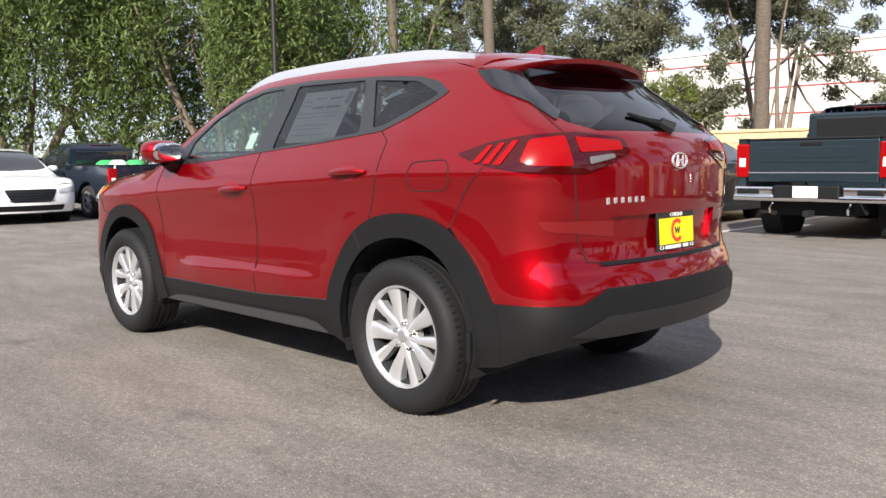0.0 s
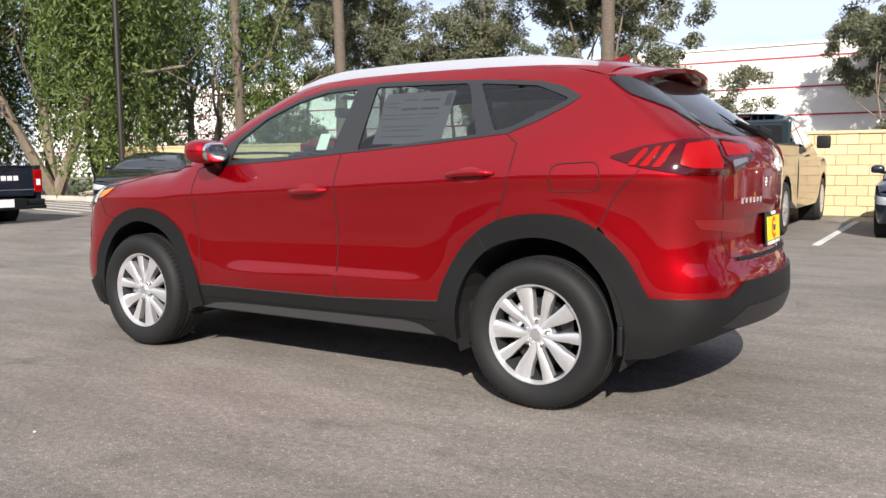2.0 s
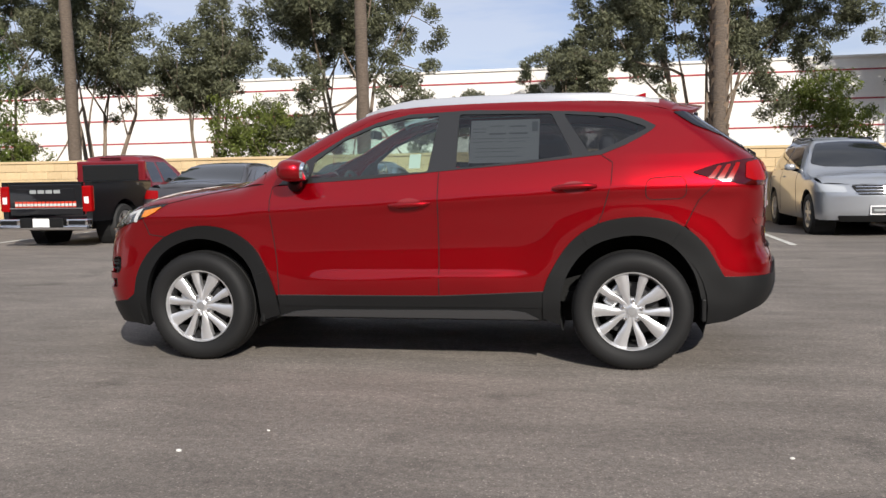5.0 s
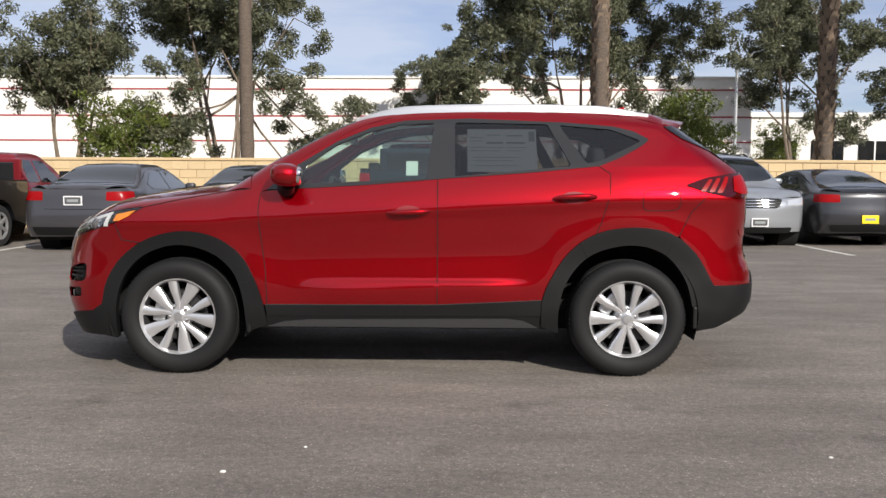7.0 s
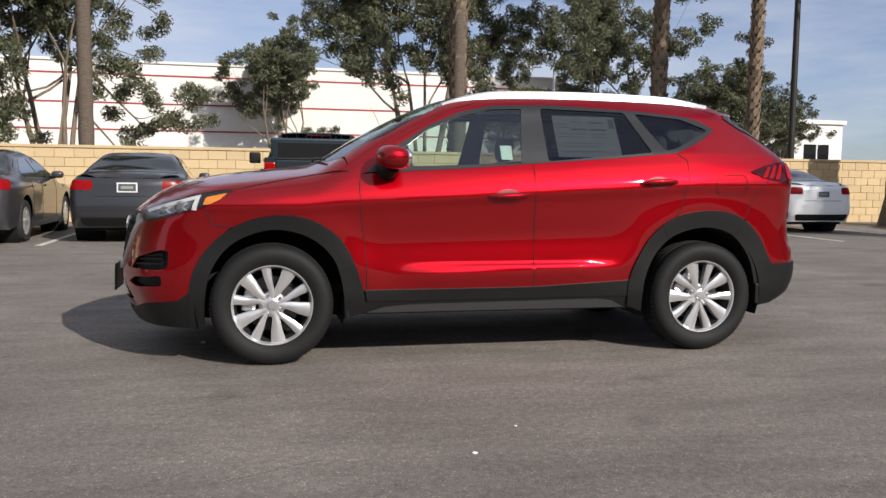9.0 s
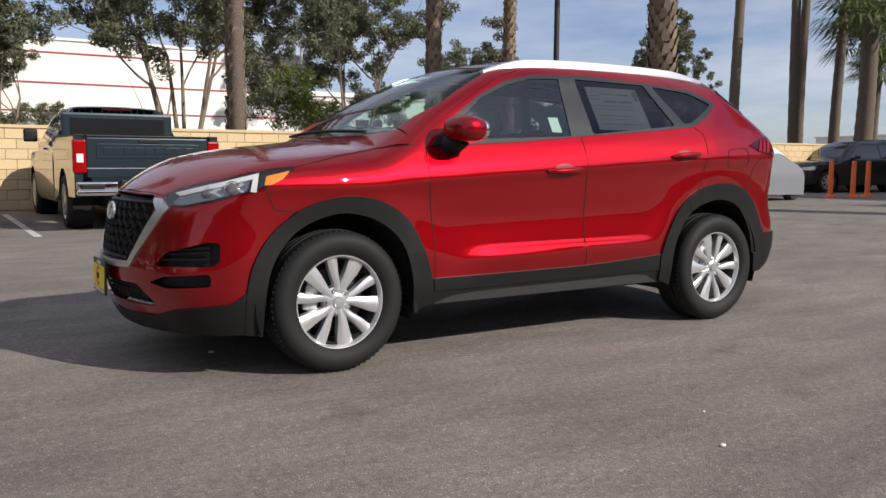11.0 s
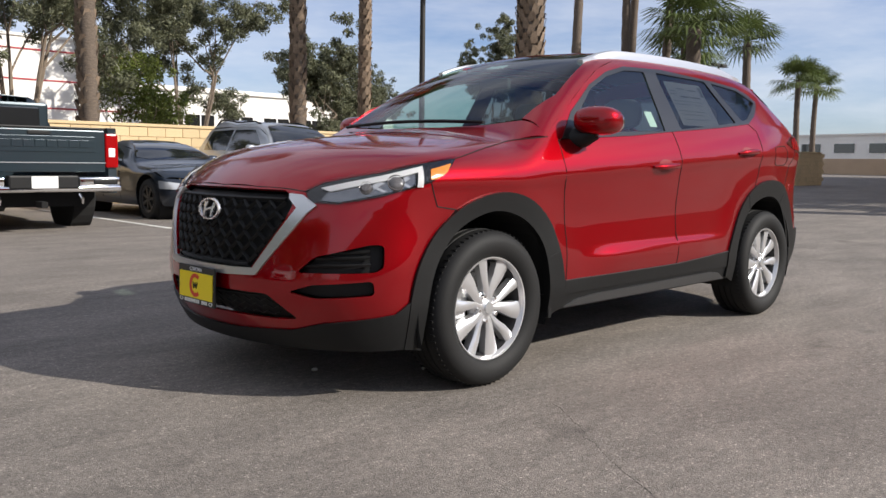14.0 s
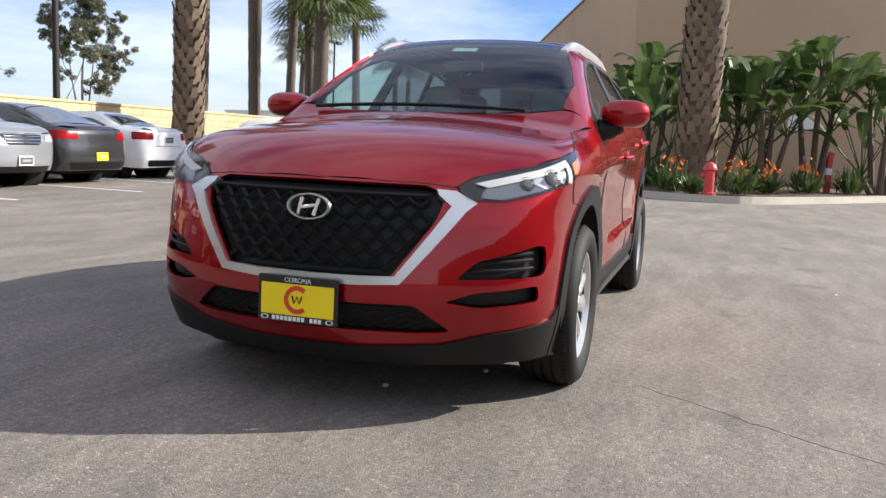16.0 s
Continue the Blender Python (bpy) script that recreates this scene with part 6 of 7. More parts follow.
def fan_palm(label, x, y, height, r0, r1, seed, crown=2.2, boots=0, lean=0.0, fronds=34, skirt=4, group=""):
    """A fan palm: ringed or booted trunk, a crown of fan fronds and some dry ones hanging below."""
    rng = np.random.default_rng(seed)
    t = thing("palm_tree", label, "palm tree", pose(x, y, 0), group)
    n = 26
    pts, rad = [], []
    for k in range(n + 1):
        s = k / n
        pts.append((lean * height * s * s, 0.1 * math.sin(3 * s + seed), height * s))
        rad.append((r0 + (r1 - r0) * min(1, s * 1.15)) * (1 + (0.5 * math.exp(-s * 22)) + (0.05 if k % 2 else -0.03)))
    part("trunk", tube(bmesh.new(), pts, rad, 12), PALMBARK, t, smooth=True)
    if boots:
        bm = bmesh.new()
        rows = int(min(height, boots) / 0.20)
        for i in range(rows):
            z = 0.25 + 0.20 * i
            s = z / height
            rr = (r0 + (r1 - r0) * min(1, s * 1.15)) * 1.02
            m = max(7, int(2 * math.pi * rr / 0.24))
            for k in range(m):
                a = 2 * math.pi * (k + 0.5 * (i % 2)) / m + rng.normal() * 0.06
                ax = Vector((math.cos(a), math.sin(a), 0))
                ta = Vector((-math.sin(a), math.cos(a), 0))
                c = ax * rr + Vector((lean * height * s * s, 0, z))
                w, hgt, o = 0.11 + 0.03 * rng.random(), 0.24 + 0.10 * rng.random(), 0.05 + 0.06 * rng.random()
                v = [bm.verts.new(q) for q in (c - ta * w, c + ta * w, c + ta * w * 0.5 + ax * o + Vector((0, 0, hgt)), c - ta * w * 0.5 + ax * o + Vector((0, 0, hgt)), c - ta * w * 0.4 + Vector((0, 0, hgt)), c + ta * w * 0.4 + Vector((0, 0, hgt)))]
                bm.faces.new((v[0], v[1], v[2], v[3])), bm.faces.new((v[3], v[2], v[5], v[4]))
        tagged(part("shaggy_bark", bm, BOOT, t, "cut leaf bases"), kind="stuff")
    top = Vector(pts[-1])
    for kind, cnt, mt in (("frond", fronds, FROND), ("dry_frond", skirt, DEADFROND)):
        if not cnt:
            continue
        bm = bmesh.new()
        for k in range(cnt):
            a = 2 * math.pi * (k * 0.618 + rng.random() * 0.1)
            el = radians(rng.uniform(-22, 82)) if kind == "frond" else radians(rng.uniform(-85, -50))
            d = Vector((math.cos(a) * math.cos(el), math.sin(a) * math.cos(el), math.sin(el)))
            st = crown * 0.45
            hub = top + d * st + Vector((0, 0, -0.12 * st))
            tube(bm, [top, top + d * st * 0.5, hub], [0.03, 0.02, 0.012], 4, False)
            sd = d.cross(Vector((0, 0, 1)))
            sd = (sd if sd.length > 0.1 else Vector((1, 0, 0))).normalized()
            up = sd.cross(d)
            for j in range(15):
                b = radians(-105 + 15 * j)
                e = (d * math.cos(b) + sd * math.sin(b)).normalized()
                ln = crown * 0.60 * (0.75 + 0.25 * math.cos(b))
                w = sd * math.cos(b) - d * math.sin(b)
                mid_, tip = hub + e * ln * 0.6 + up * 0.04, hub + e * ln + Vector((0, 0, -0.28 * ln))
                vs = [bm.verts.new(q) for q in (hub, mid_ + w * 0.05, tip, mid_ - w * 0.05)]
                bm.faces.new(vs)
        tagged(part("crown" if kind == "frond" else "dry_skirt", bm, mt, t))
    return t


EU = "grey-green eucalyptus with several pale stems behind the wall"
for x, y, hh, sd, st, ct, sp in ((-22.5, 24.5, 11.0, 3, 3, 46000, 3.0), (-18.0, 24.0, 10.0, 11, 4, 52000, 3.2), (-13.2, 23.5, 8.4, 5, 4, 46000, 2.9), (-7.7, 24.1, 11.0, 8, 5, 92000, 4.0), (4.7, 24.7, 11.5, 23, 6, 104000, 4.6)):
    tree(EU, x, y, hh, sd, st, ct, size=0.074, clump=0.85, spread=sp, low=0.20, base=0.16)
FAR = "tall eucalyptus standing beyond the lot"
for x, y, hh, sd, ct, sp, sz in ((0.2, 42.3, 10.0, 19, 30000, 3.4, 0.11), (19.7, 41.7, 14.5, 29, 52000, 4.6, 0.115), (19.9, 28.9, 7.4, 31, 36000, 3.0, 0.085), (23.9, 31.5, 6.6, 37, 14000, 2.2, 0.08), (82.0, 75.0, 21.0, 43, 30000, 5.2, 0.20)):
    tree(FAR, x, y, hh, sd, 4, ct, size=sz, clump=0.78 * sp / 3.2, spread=sp, low=0.24, base=0.13 * hh / 9)
for x, y, hh, sd in ((-10.2, 21.5, 3.9, 53), (8.4, 24.5, 4.8, 59), (-20.5, 21.5, 4.0, 61), (21.4, 49.0, 5.2, 47)):
    tree("rounded yellow-green shrub behind the wall", x, y, hh, sd, 4, 9000, clump=0.6, size=0.075, material=BUSH, name="shrub", base=0.08, spread=1.6, low=0.12)
for x, y, hh, rad, sd, ct in ((-23.0, 12.8, 10.5, 3.9, 71, 62000), (-23.5, 19.5, 10.0, 4.2, 73, 42000), (-26.5, 7.2, 10.0, 4.6, 79, 62000), (-29.0, 1.0, 10.5, 5.0, 83, 62000), (-33.0, 13.0, 12.0, 5.0, 89, 34000), (-36.0, 4.5, 12.5, 5.5, 97, 34000), (-30.5, 20.0, 11.5, 4.8, 101, 28000)):
    pepper("broad weeping pepper tree with bright green hanging foliage", x, y, hh, rad, sd, ct)
SLIM = "slender fan palm trunk rising above the wall"
for x, y, sd in ((-15.7, 19.0, 1), (-20.9, 19.3, 2), (-5.85, 19.0, 3), (4.3, 17.8, 4), (10.65, 18.0, 5), (16.7, 22.3, 6)):
    fan_palm(SLIM, x, y, 11.5, 0.21, 0.17, sd, 2.0, boots=8.5 if x > 4 else 0, lean=0.004 * (sd - 3))
fan_palm("stout fan palm with a shaggy booted trunk beside parked cars", 14.4, 12.1, 9.5, 0.36, 0.33, 8, 2.4, boots=9)
fan_palm("stout fan palm with a shaggy booted trunk in the planter", 16.6, -0.85, 9.0, 0.46, 0.38, 9, 2.4, boots=8.5)
for x, y, hh, sd, ln in ((29.5, 22, 13, 10, 0.05), (34.2, 22, 13.5, 12, -0.01), (35.6, 22.6, 13, 13, 0.02), (35.0, 20.2, 12.0, 14, 0.03)):
    fan_palm("tall slender fan palm beyond the lot", x, y, hh, 0.26, 0.20, sd, 2.2, lean=ln)
for x, y, hh, rr, sd, cr in ((33.4, 17.8, 7.6, 0.42, 15, 3.0), (38.5, 21.0, 7.4, 0.36, 16, 2.6), (57.0, 26.4, 10.2, 0.36, 17, 3.0), (75, 30, 9.0, 0.3, 18, 3.0), (84, 32, 9.0, 0.3, 19, 3.0), (53, 29, 7.5, 0.3, 20, 2.6)):
    fan_palm("fan palm with a full green crown along the road", x, y, hh, rr, rr * 0.8, sd, cr, skirt=0, fronds=52)


# ---- the block wall, in courses ----
def block_wall():
    h = 1.62
    core = part("block_wall", boxed((-21.0, WALL_Y + 0.015, 0), (40.0, WALL_Y + 0.185, h - 0.005)), JOINT)
    tagged(core, "tan concrete block wall along the back of the lot", "wall", kind="structure")
    one = boxed((-0.197, 0.0, -0.097), (0.197, 0.03, 0.097), 0.008, 1)
    me = bpy.data.meshes.new("block")
    one.to_mesh(me), one.free()
    me.materials.append(BLOCK)
    vs, fs = np.array([v.co[:] for v in me.vertices]), [tuple(p.vertices) for p in me.polygons]
    far_v, far_f, near = [], [], 0
    for row in range(8):
        for k in range(153):
            x = -20.8 + 0.4 * k + 0.2 * (row % 2)
            z = 0.1 + 0.2 * row + 0.002
            dy = random.uniform(-0.003, 0.003)
            if -6.2 < x < 8.6 and near < 300:
                near += 1
                ob = new("block", me)
                ob.parent = core
                ob.matrix_basis = Matrix.Translation((x, WALL_Y - 0.012 + dy, z))
            else:
                far_f += [tuple(i + len(far_v) * len(vs) for i in f) for f in fs]
                far_v.append(vs + np.array((x, WALL_Y - 0.012 + dy, z)))
    tagged(part("blocks", mesh_of("blocks", np.concatenate(far_v), far_f, BLOCK), BLOCK, core), kind="stuff")
    part("wall_cap", boxed((-21.0, WALL_Y - 0.03, h - 0.005), (40.0, WALL_Y + 0.22, h + 0.06), 0.01), BLOCK, core)


# ---- the tan building, its planter and the far buildings ----
CAPST = mat("parapet_cap", (0.30, 0.24, 0.17), 0.8)
DOORM = mat("bay_door", (0.09, 0.075, 0.06), 0.6, grain=0.1, scale=20)
SAFETY = mat("safety_yellow", (0.75, 0.55, 0.05), 0.5)
ORANGE = mat("safety_orange", (0.85, 0.16, 0.04), 0.5)
HYDRANT = mat("hydrant_red", (0.55, 0.06, 0.06), 0.45, grain=0.15, scale=30)
SOIL = mat("planter_soil", (0.09, 0.06, 0.04), 0.95, grain=0.3, scale=20, bump=0.02)
LINE = mat("worn_white_line", (0.55, 0.54, 0.50), 0.85, grain=0.35, scale=18, big=0.2, bigscale=2)
ZINC = mat("galvanised_pole", (0.45, 0.46, 0.47), 0.5, 0.5)
POLE = mat("dark_bronze_pole", (0.03, 0.026, 0.022), 0.5, 0.3)


def tan_building():
    ang = math.degrees(math.atan2(0.32, 0.947))
    b = thing("building", "tan stucco service building with tall bay doors", "building", pose(23.8, 1.5, 0, 0, 0, ang))
    # local x runs along the long lit wall, local -y is inside
    H, t = 7.6, 0.3
    bays = [(6.0, 10.0), (12.5, 16.5), (20.0, 24.0), (27.0, 31.0), (36.0, 40.0), (45.0, 49.0)]
    x = 0.0
    for x0, x1 in bays + [(58.0, 58.0)]:
        part("wall", boxed((x, -t, 0), (x0, 0, H)), STUCCO, b)
        if x1 > x0:
            part("wall", boxed((x0, -t, 4.6), (x1, 0, H)), STUCCO, b)
            d = part("bay_door", boxed((x0, -t, 0), (x1, -t + 0.08, 4.6)), DOORM, b)
            for k in range(7):
                part("door_panel", boxed((x0 + 0.05, -t + 0.08, 0.06 + 0.65 * k), (x1 - 0.05, -t + 0.11, 0.66 + 0.65 * k), 0.01), DOORM, d)
            part("door_surround", boxed((x0 - 0.2, 0.0, 0), (x0, 0.06, 4.8), 0.01), CAPST, b)
            part("door_surround", boxed((x1, 0.0, 0), (x1 + 0.2, 0.06, 4.8), 0.01), CAPST, b)
        x = x1
    part("end_wall", boxed((0.0, -28, 0), (t, -t, H)), STUCCO, b)
    part("back_wall", boxed((t, -28, 0), (58, -28 + t, H)), STUCCO, b)
    part("side_wall", boxed((58 - t, -28 + t, 0), (58, -t, H)), STUCCO, b)
    part("roof", boxed((0.2, -27.8, H - 0.3), (57.8, -0.2, H - 0.1)), CONCRETE, b)
    part("parapet_cap", boxed((-0.05, -0.35, H), (58.05, 0.06, H + 0.09), 0.01), CAPST, b)
    part("parapet_cap", boxed((-0.06, -28.0, H), (0.35, -0.35, H + 0.09), 0.01), CAPST, b)
    part("wall_sign", boxed((-0.03, -6.2, 1.9), (0.0, -5.3, 2.4), 0.01), PLATEWHITE, b)
    for x0 in (5.6, 10.4, 12.1, 16.9):
        m = Matrix(b.matrix_basis) @ pose(x0, 0.9, 0)
        bo = part("bollard", ring_lathe(bmesh.new(), [(0.09, 0.0), (0.09, 1.05), (0.06, 1.12), (0.0, 1.14)], 14), SAFETY, smooth=True, at=m @ pose(0, 0, 0, 90, 0, 0))
        tagged(bo, "yellow steel bollard beside a bay door", "bollard", "bollards by the bay doors")


def planter():
    out = [(21.5, 2.0), (18.0, 1.3), (14.8, 0.5), (13.75, -0.3), (13.5, -1.4), (14.1, -2.4), (16.5, -4.2), (19.5, -6.2), (23.0, -8.6)]
    inn = [(26.8, -7.6), (24.0, 1.0)]
    bm = bmesh.new()
    vs = [bm.verts.new((x, y, 0.10)) for x, y in out + inn]
    bm.faces.new(vs)
    r = bmesh.ops.extrude_face_region(bm, geom=bm.faces[:])
    bmesh.ops.translate(bm, vec=(0, 0, -0.1), verts=[v for v in r["geom"] if isinstance(v, bmesh.types.BMVert)])
    so = tagged(part("planter_bed", bm, SOIL), "dark soil of the planting bed by the building", "planter", kind="structure")
    bm = bmesh.new()
    rows = []
    c = curve(out, 4)
    for i, p in enumerate(c):
        d = Vector(c[min(i + 1, len(c) - 1)]) - Vector(c[max(i - 1, 0)])
        nn = Vector((d.y, -d.x, 0)).normalized() if d.length else Vector((0, 1, 0))
        rows.append([bm.verts.new(Vector((*p, z)) + nn * o) for o, z in ((-0.09, 0), (-0.08, 0.15), (0.06, 0.16), (0.09, 0.0))])
    for a, b in zip(rows, rows[1:]):
        for i in range(3):
            bm.faces.new((a[i], a[i + 1], b[i + 1], b[i]))
    tagged(part("kerb", bm, CONCRETE), "pale concrete kerb round the planting bed", "kerb", kind="structure")


def bird_plant(x, y, height, seed, n=10, stems=5):
    """A giant bird-of-paradise: leaning stems with big paddle leaves on long stalks."""
    rng = np.random.default_rng(seed)
    t = thing("giant_bird_of_paradise", "tall broad-leaved plant with paddle leaves by the tan wall", "plant", pose(x, y, 0.08), "plants along the building")
    for s in range(stems):
        a = 2 * math.pi * s / stems + rng.random()
        hh = height * rng.uniform(0.12, 0.68)
        top = Vector((math.cos(a) * 0.5 * rng.uniform(0.3, 1.3), math.sin(a) * 0.5, hh))
        base = Vector((math.cos(a) * 0.18, math.sin(a) * 0.18, 0))
        part("stem", tube(bmesh.new(), [base, (base + top) / 2 + Vector((0.05, 0, 0)), top], [0.10, 0.08, 0.06], 7), PALMBARK, t, smooth=True)
        for k in range(n // 2 + 4):
            b = a + 2 * math.pi * k * 0.618 + rng.random() * 0.3
            el = radians(rng.uniform(30, 84))
            d = Vector((math.cos(b) * math.cos(el), math.sin(b) * math.cos(el), math.sin(el)))
            ln = max(0.9, height - hh) * rng.uniform(0.55, 1.0)
            st = top + d * ln * 0.45
            bm = bmesh.new()
            tube(bm, [top, st], [0.022, 0.014], 4, False)
            sd = d.cross(Vector((0, 0, 1))).normalized()
            up = sd.cross(d).normalized()
            prev = None
            for j in range(7):
                s_ = j / 6
                c = st + d * ln * 0.75 * s_ + Vector((0, 0, -0.40 * ln * s_ * s_))
                w = 0.14 * min(ln, 1.4) * (math.sin(math.pi * min(1, 0.08 + s_ * 0.92)) ** 0.7)
                row = [bm.verts.new(c - sd * w + up * w * 0.35), bm.verts.new(c), bm.verts.new(c + sd * w + up * w * 0.35)]
                if prev:
                    bm.faces.new((prev[0], prev[1], row[1], row[0])), bm.faces.new((prev[1], prev[2], row[2], row[1]))
                prev = row
            part("leaf", bm, BROAD, t, smooth=False)


def low_plants():
    rng = np.random.default_rng(5)
    for k, (x, y, s) in enumerate(((15.3, -0.4, 0.75), (15.5, -1.9, 0.7), (17.0, -2.6, 0.6), (18.5, -3.6, 0.7), (17.6, 0.3, 0.8), (19.6, -4.8, 0.75), (14.7, -0.9, 0.5), (20.5, -2.5, 0.9), (20.8, 0.2, 0.9))):
        bm = bmesh.new()
        for j in range(90):
            a, el = rng.random() * 6.28, radians(rng.uniform(25, 85))
            d = Vector((math.cos(a) * math.cos(el), math.sin(a) * math.cos(el), math.sin(el)))
            sd = d.cross(Vector((0, 0, 1))).normalized() * 0.035
            ln = s * rng.uniform(0.6, 1.25)
            b = Vector((rng.normal() * 0.18 * s, rng.normal() * 0.18 * s, 0))
            v = [bm.verts.new(q) for q in (b, b + d * ln * 0.6 + sd, b + d * ln + Vector((0, 0, -0.1 * ln)), b + d * ln * 0.6 - sd)]
            bm.faces.new(v)
        t = thing("shrub", "low spiky flowering shrub in the planting bed", "plant", pose(x, y, 0.09), "low planting")
        part("foliage", bm, BROAD, t)
        if k < 4:
            tagged(part("flowers", leaves(rng, [(0, 0, s * 0.95)], (0.5 * s, 0.5 * s, 0.30), 26, 0.075, FLOWER, "flowers", 0.4), FLOWER, t), kind="stuff")


def hydrant(x, y):
    h = thing("fire_hydrant", "faded red fire hydrant at the kerb", "fire hydrant", pose(x, y, 0.13))
    part("barrel", ring_lathe(bmesh.new(), [(0.16, 0.0), (0.16, 0.05), (0.11, 0.06), (0.11, 0.52), (0.15, 0.54), (0.15, 0.58), (0.11, 0.66), (0.05, 0.71), (0.0, 0.72)], 18), HYDRANT, h, smooth=True, at=pose(0, 0, 0, 90, 0, 0))
    for a in (0, 90, 180):
        part("outlet", tube(bmesh.new(), [(0, 0, 0.42), (0.19 * math.cos(radians(a)), 0.19 * math.sin(radians(a)), 0.42)], [0.06, 0.06], 10), HYDRANT, h)


def standpipe(x, y):
    h = thing("standpipe", "red standpipe with white band before the tan wall", "standpipe", pose(x, y, 0.08))
    part("pipe", ring_lathe(bmesh.new(), [(0.09, 0.0), (0.09, 0.95), (0.12, 0.97), (0.12, 1.1), (0.0, 1.15)], 14), HYDRANT, h, smooth=True, at=pose(0, 0, 0, 90, 0, 0))
    part("white_band", ring_lathe(bmesh.new(), [(0.094, 0.5), (0.094, 0.68)], 14), PLATEWHITE, h, at=pose(0, 0, 0, 90, 0, 0))


def lamp_pole(x, y, height, label, arm=0.0, mt=POLE, r=0.085):
    p = thing("street_lamp", label, "street lamp", pose(x, y, 0))
    part("base", boxed((-0.25, -0.25, 0), (0.25, 0.25, 0.5), 0.03), CONCRETE, p)
    part("pole", tube(bmesh.new(), [(0, 0, 0.45), (0, 0, height)], [r, r * 0.75], 10), mt, p, smooth=True)
    if arm:
        part("arm", tube(bmesh.new(), [(0, 0, height - 0.2), (arm * 0.4, 0, height + 0.8), (arm, 0, height + 1.1)], [0.05, 0.04, 0.03], 6), mt, p, smooth=True)
        part("lamp_head", boxed((arm - 0.1, -0.15, height + 1.02), (arm + 0.65, 0.15, height + 1.18), 0.05), ZINC, p)
    else:
        for s in (-1, 1):
            part("lamp_head", boxed((s * 0.15, -0.18, height - 0.1), (s * 0.85, 0.18, height + 0.1), 0.04), mt, p)


def covered_car(x, y):
    t = thing("covered_car", "car under a wrinkled grey and white cover", "car", pose(x, y, 0, 0, 0, 8))
    rng = np.random.default_rng(4)
    sh = Shell(width=[(0.0, 0.92), (0.6, 0.92), (1.0, 0.82), (1.6, 0.55)], front=[(0, -2.2), (0.7, -2.15), (0.9, -2.0)], rear=[(0, 2.2), (0.8, 2.15), (1.0, 2.0)], top=[(-2.3, 0.72), (-1.1, 0.98), (-0.4, 1.42), (0.6, 1.46), (1.5, 1.08), (2.3, 0.95)], spine=1.35, k=(0.2, 0.3, 0.3))
    uc = 1.35 + 0.85 * math.pi / 2
    edge = sh.nose((0.0, 0.60)) + sh.side((-1.8, 0.70), (-0.9, 0.95), (-0.3, 1.22), (0.7, 1.25), (1.4, 1.0), (1.9, 0.85)) + sh.tail((0.0, 0.80))
    cover1, cover2 = mat("cover_grey", (0.16, 0.17, 0.19), 0.7, grain=0.1, scale=30), mat("cover_white", (0.62, 0.62, 0.60), 0.75, grain=0.05, scale=20, bump=0.05)
    for mi in (False, True):
        part("cover_side", patch(sh, edge + [(uc, 0.12), (0.0, 0.18), (-uc, 0.12)], cover1, mirror=mi, step=0.1), cover1, t)
    te = [tuple(q[:2]) for q in sh.wrap(np.array(edge))]
    part("cover_top", patch(sh, te + [(a, -b) for a, b in te[::-1]][1:-1], cover2, proj="plan", step=0.1), cover2, t)
    for x0 in (-1.3, 1.3):
        for s in (-1, 1):
            far_wheel(t, pose(x0, s * 0.86, 0.32, 0, 0, 0 if s < 0 else 180), 0.32, ALLOYDARK)


def far_buildings():
    w = thing("office_building", "low white office block with dark windows beyond the trees", "building")
    part("wall", boxed((20.5, 52, 0), (44, 70, 5.6)), WHITEWALL, w)
    part("roof", boxed((20.3, 51.8, 5.6), (44.2, 70.2, 5.9)), WHITEWALL, w)
    for k in range(7):
        wi = part("window", boxed((21.4 + 3.2 * k, 51.94, 1.6), (23.6 + 3.2 * k, 52.05, 4.0)), FARGLASS, w)
        part("window_frame", boxed((22.45 + 3.2 * k, 51.9, 1.6), (22.55 + 3.2 * k, 52.0, 4.0)), PLATEWHITE, wi)
    g = thing("warehouse", "long pale grey warehouse with a strip of windows far off", "building", pose(96, 18, 0, 0, 0, -108))
    part("wall", boxed((-60, 0, 0), (30, 30, 4.7)), WHITEWALL, g)
    part("base_band", boxed((-60, 0, 0), (30, -0.06, 1.9)), STUCCO, g)
    for k in range(18):
        part("window", boxed((-58 + 4.8 * k, 0.1, 2.6), (-55.2 + 4.8 * k, -0.08, 3.7)), FARGLASS, g)
    part("roof", boxed((-60.2, -0.2, 4.7), (30.2, 30.2, 4.9)), WHITEWALL, g)


block_wall(), tan_building(), planter(), low_plants(), far_buildings()
for x, y, hh, sd in ((19.6, 0.4, 4.6, 1), (20.0, -1.4, 4.6, 2), (19.0, -2.6, 4.4, 3), (20.2, -3.9, 4.9, 4), (20.4, -5.6, 4.2, 5), (21.6, 1.2, 4.2, 6)):
    bird_plant(x, y, hh, sd)
hydrant(14.15, -1.25), standpipe(20.2, -4.3), covered_car(15.6, 10.3)
lamp_pole(-18.0, 11.7, 9.5, "dark bronze lamp pole before the pepper trees")
lamp_pole(13.9, 16.0, 9.5, "dark bronze lamp pole beyond the wall", r=0.10)
lamp_pole(15.6, 40.5, 7.4, "grey street lamp with a curved arm beside the warehouse", 2.2, ZINC, 0.11)
lamp_pole(48, 24, 7.5, "dark lamp pole along the far road", 0.0, POLE, 0.08)
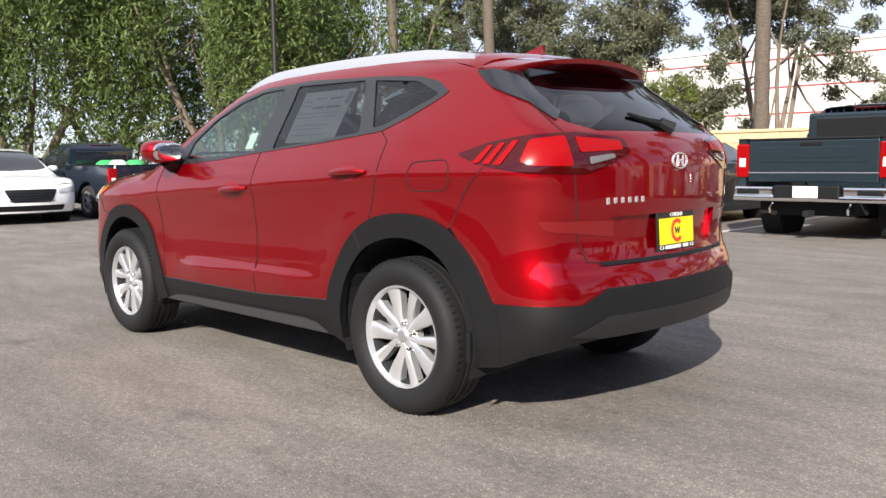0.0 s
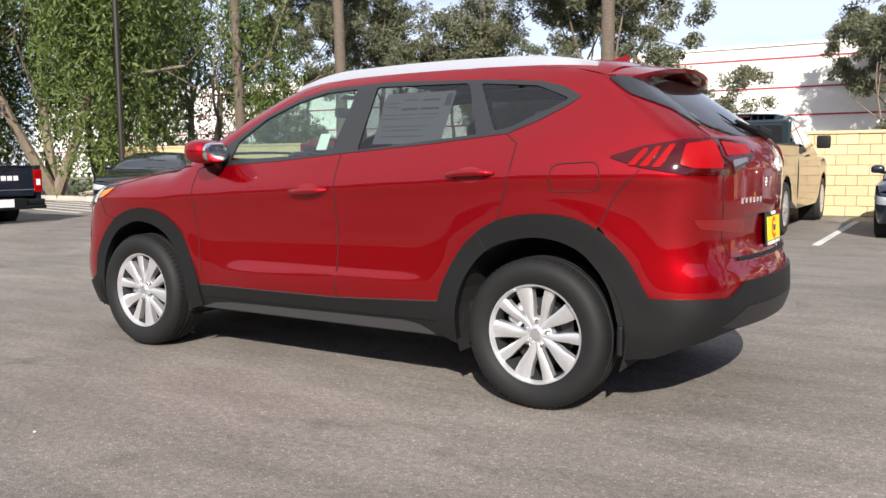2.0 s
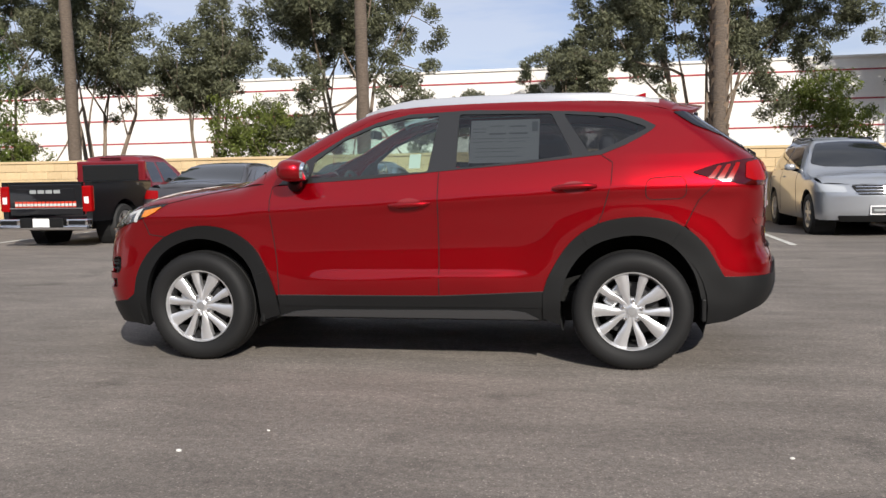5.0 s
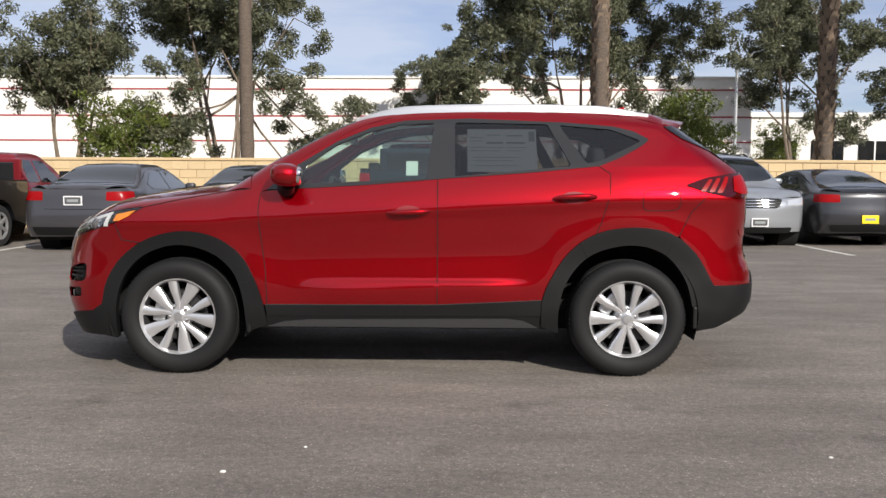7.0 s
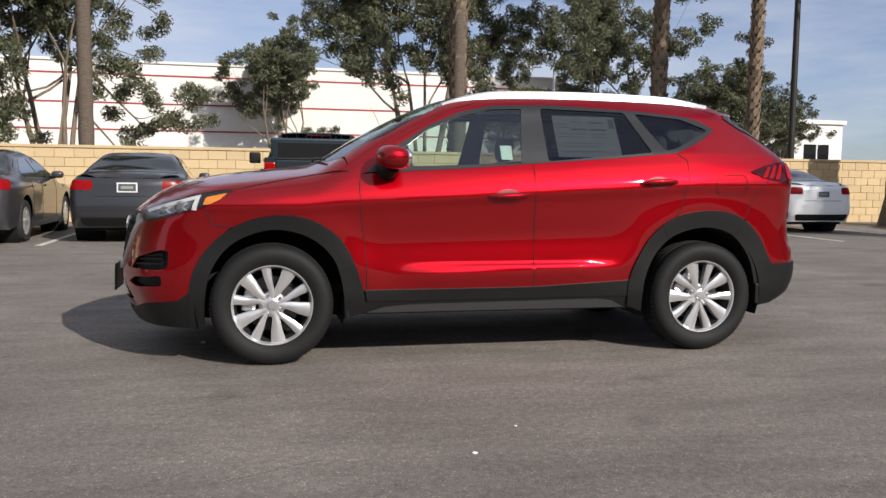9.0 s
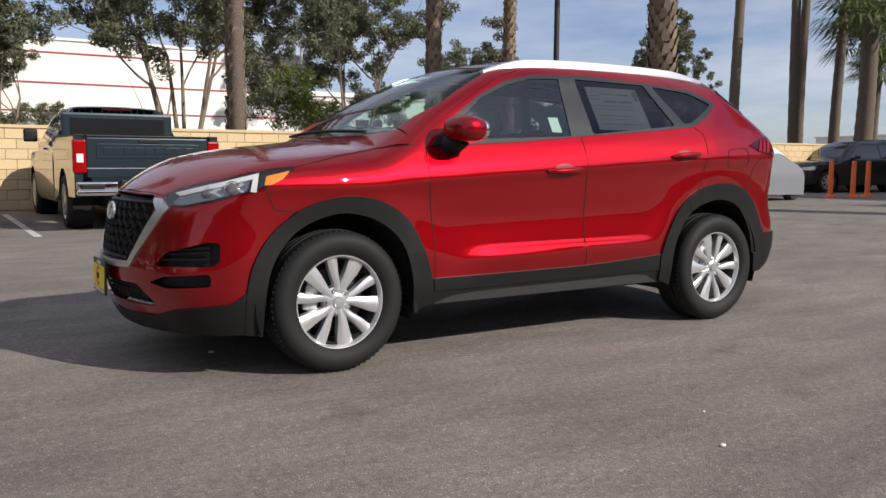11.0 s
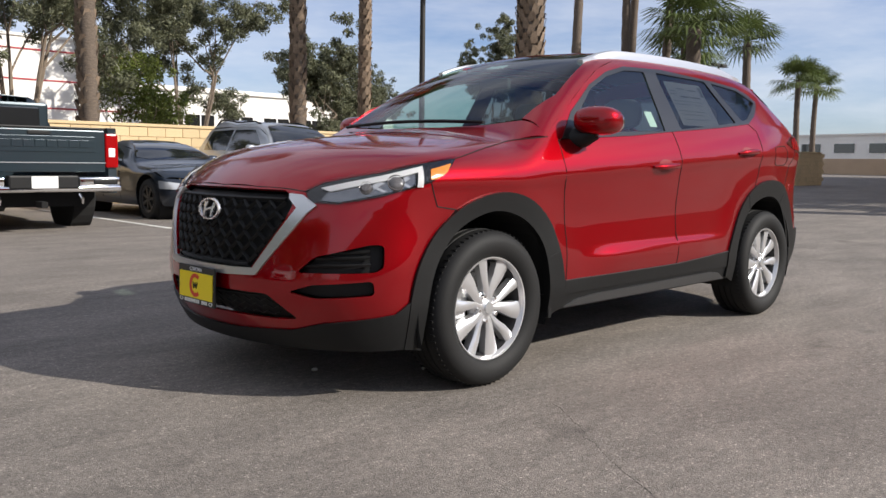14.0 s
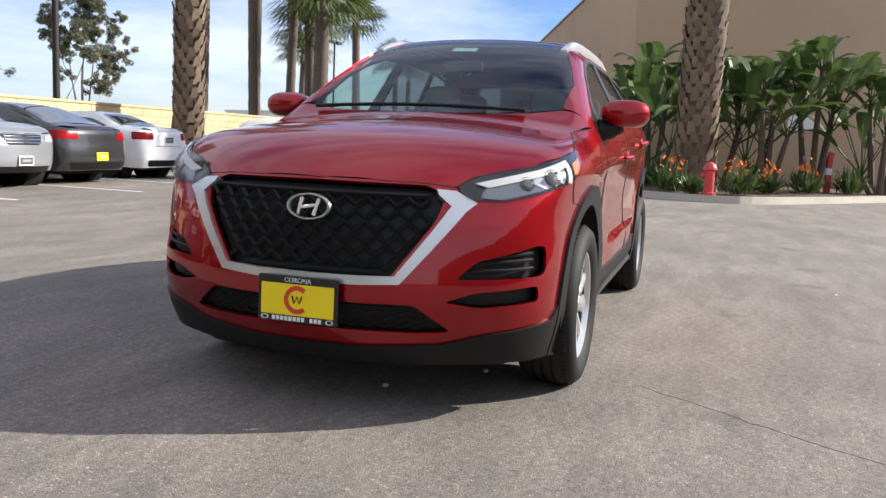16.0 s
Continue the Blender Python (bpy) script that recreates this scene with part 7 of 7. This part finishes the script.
for x, y in ((14.6, 9.0), (19.5, 10.2), (20.3, 10.0), (21.2, 10.1), (22.2, 9.9)):
    b = thing("bollard", "orange plastic bollard on the asphalt", "bollard", pose(x, y, 0), "orange bollards")
    part("post", ring_lathe(bmesh.new(), [(0.17, 0.0), (0.16, 0.05), (0.075, 0.07), (0.065, 1.05), (0.0, 1.08)], 14), ORANGE, b, smooth=True, at=pose(0, 0, 0, 90, 0, 0))
for k, x in enumerate((-10.1, -7.1, -4.5, -1.75, 1.35, 4.05, 6.65, 9.1, 11.6)):
    tagged(part("parking_line", boxed((x - 0.05, 7.6, 0), (x + 0.05, 12.6, 0.004)), LINE), "worn white parking line on asphalt", "road marking", "parking lines", kind="structure")
for k in range(8):
    tagged(part("hatch_line", boxed((-3.2, -0.06, 0), (3.2, 0.06, 0.004)), LINE, at=pose(-17.5, 8.4 + 0.55 * k, 0, 0, 0, -12)), "worn white hatched marking on asphalt", "road marking", "hatched lines", kind="structure")
tagged(part("island_kerb", boxed((-24.0, 11.5, 0), (-18.0, 11.75, 0.15), 0.02), CONCRETE), "pale concrete kerb of a planted island", "kerb", kind="structure")
WOOD = mat("weathered_wood", (0.42, 0.36, 0.30), 0.9, grain=0.2, scale=30, bump=0.005)
for k in range(14):
    a = random.uniform(-50, 50)
    tagged(part("broken_branch", tube(bmesh.new(), [(-0.5, 0, 0.05), (0, 0.05, 0.07), (0.5, 0, 0.05)], [0.05, 0.06, 0.04], 6), WOOD, at=pose(-19.2 + random.uniform(-1.6, 1.4), 12.2 + random.uniform(-0.3, 0.6), 0.0 + 0.10 * (k % 3), 0, random.uniform(-6, 6), a)), "bleached broken branch in a heap on the ground", "branch", "heap of branches")
PEBBLE = mat("pale_pebble", (0.7, 0.68, 0.64), 0.8)
for x, y, r in ((-0.60, -2.54, 0.010), (-0.33, -2.22, 0.006), (-1.755, -0.14, 0.013), (-1.35, -0.46, 0.013), (0.9, -3.3, 0.007), (1.9, -2.3, 0.008)):
    tagged(part("pebble", ellipsoid(bmesh.new(), (x, y, r * 0.4), (r * 1.3, r, r * 0.6), 2.0, 8, 6), PEBBLE), "small pale stone lying on the asphalt", "pebble", "loose pebbles")

CRACK = mat("crack_filler", (0.075, 0.068, 0.06), 0.95)
for pts in (((-1.25, -1.1), (-1.45, -1.4), (-1.62, -1.62), (-1.9, -2.05)), ((-2.05, -2.9), (-2.15, -3.25), (-2.1, -3.6), (-2.3, -4.1)), ((-1.2, -2.5), (-1.75, -2.75), (-2.05, -2.9)), ((2.1, -2.6), (1.6, -2.9), (1.3, -3.3), (0.6, -3.5))):
    line = curve([(x, y, 0.0005) for x, y in pts], 6)
    tagged(part("crack", tube(bmesh.new(), [(x + random.uniform(-0.012, 0.012), y + random.uniform(-0.012, 0.012), z) for x, y, z in line], [0.0006] * len(line), 4), CRACK), "thin dark crack running through the asphalt", "crack", "asphalt cracks", kind="structure")
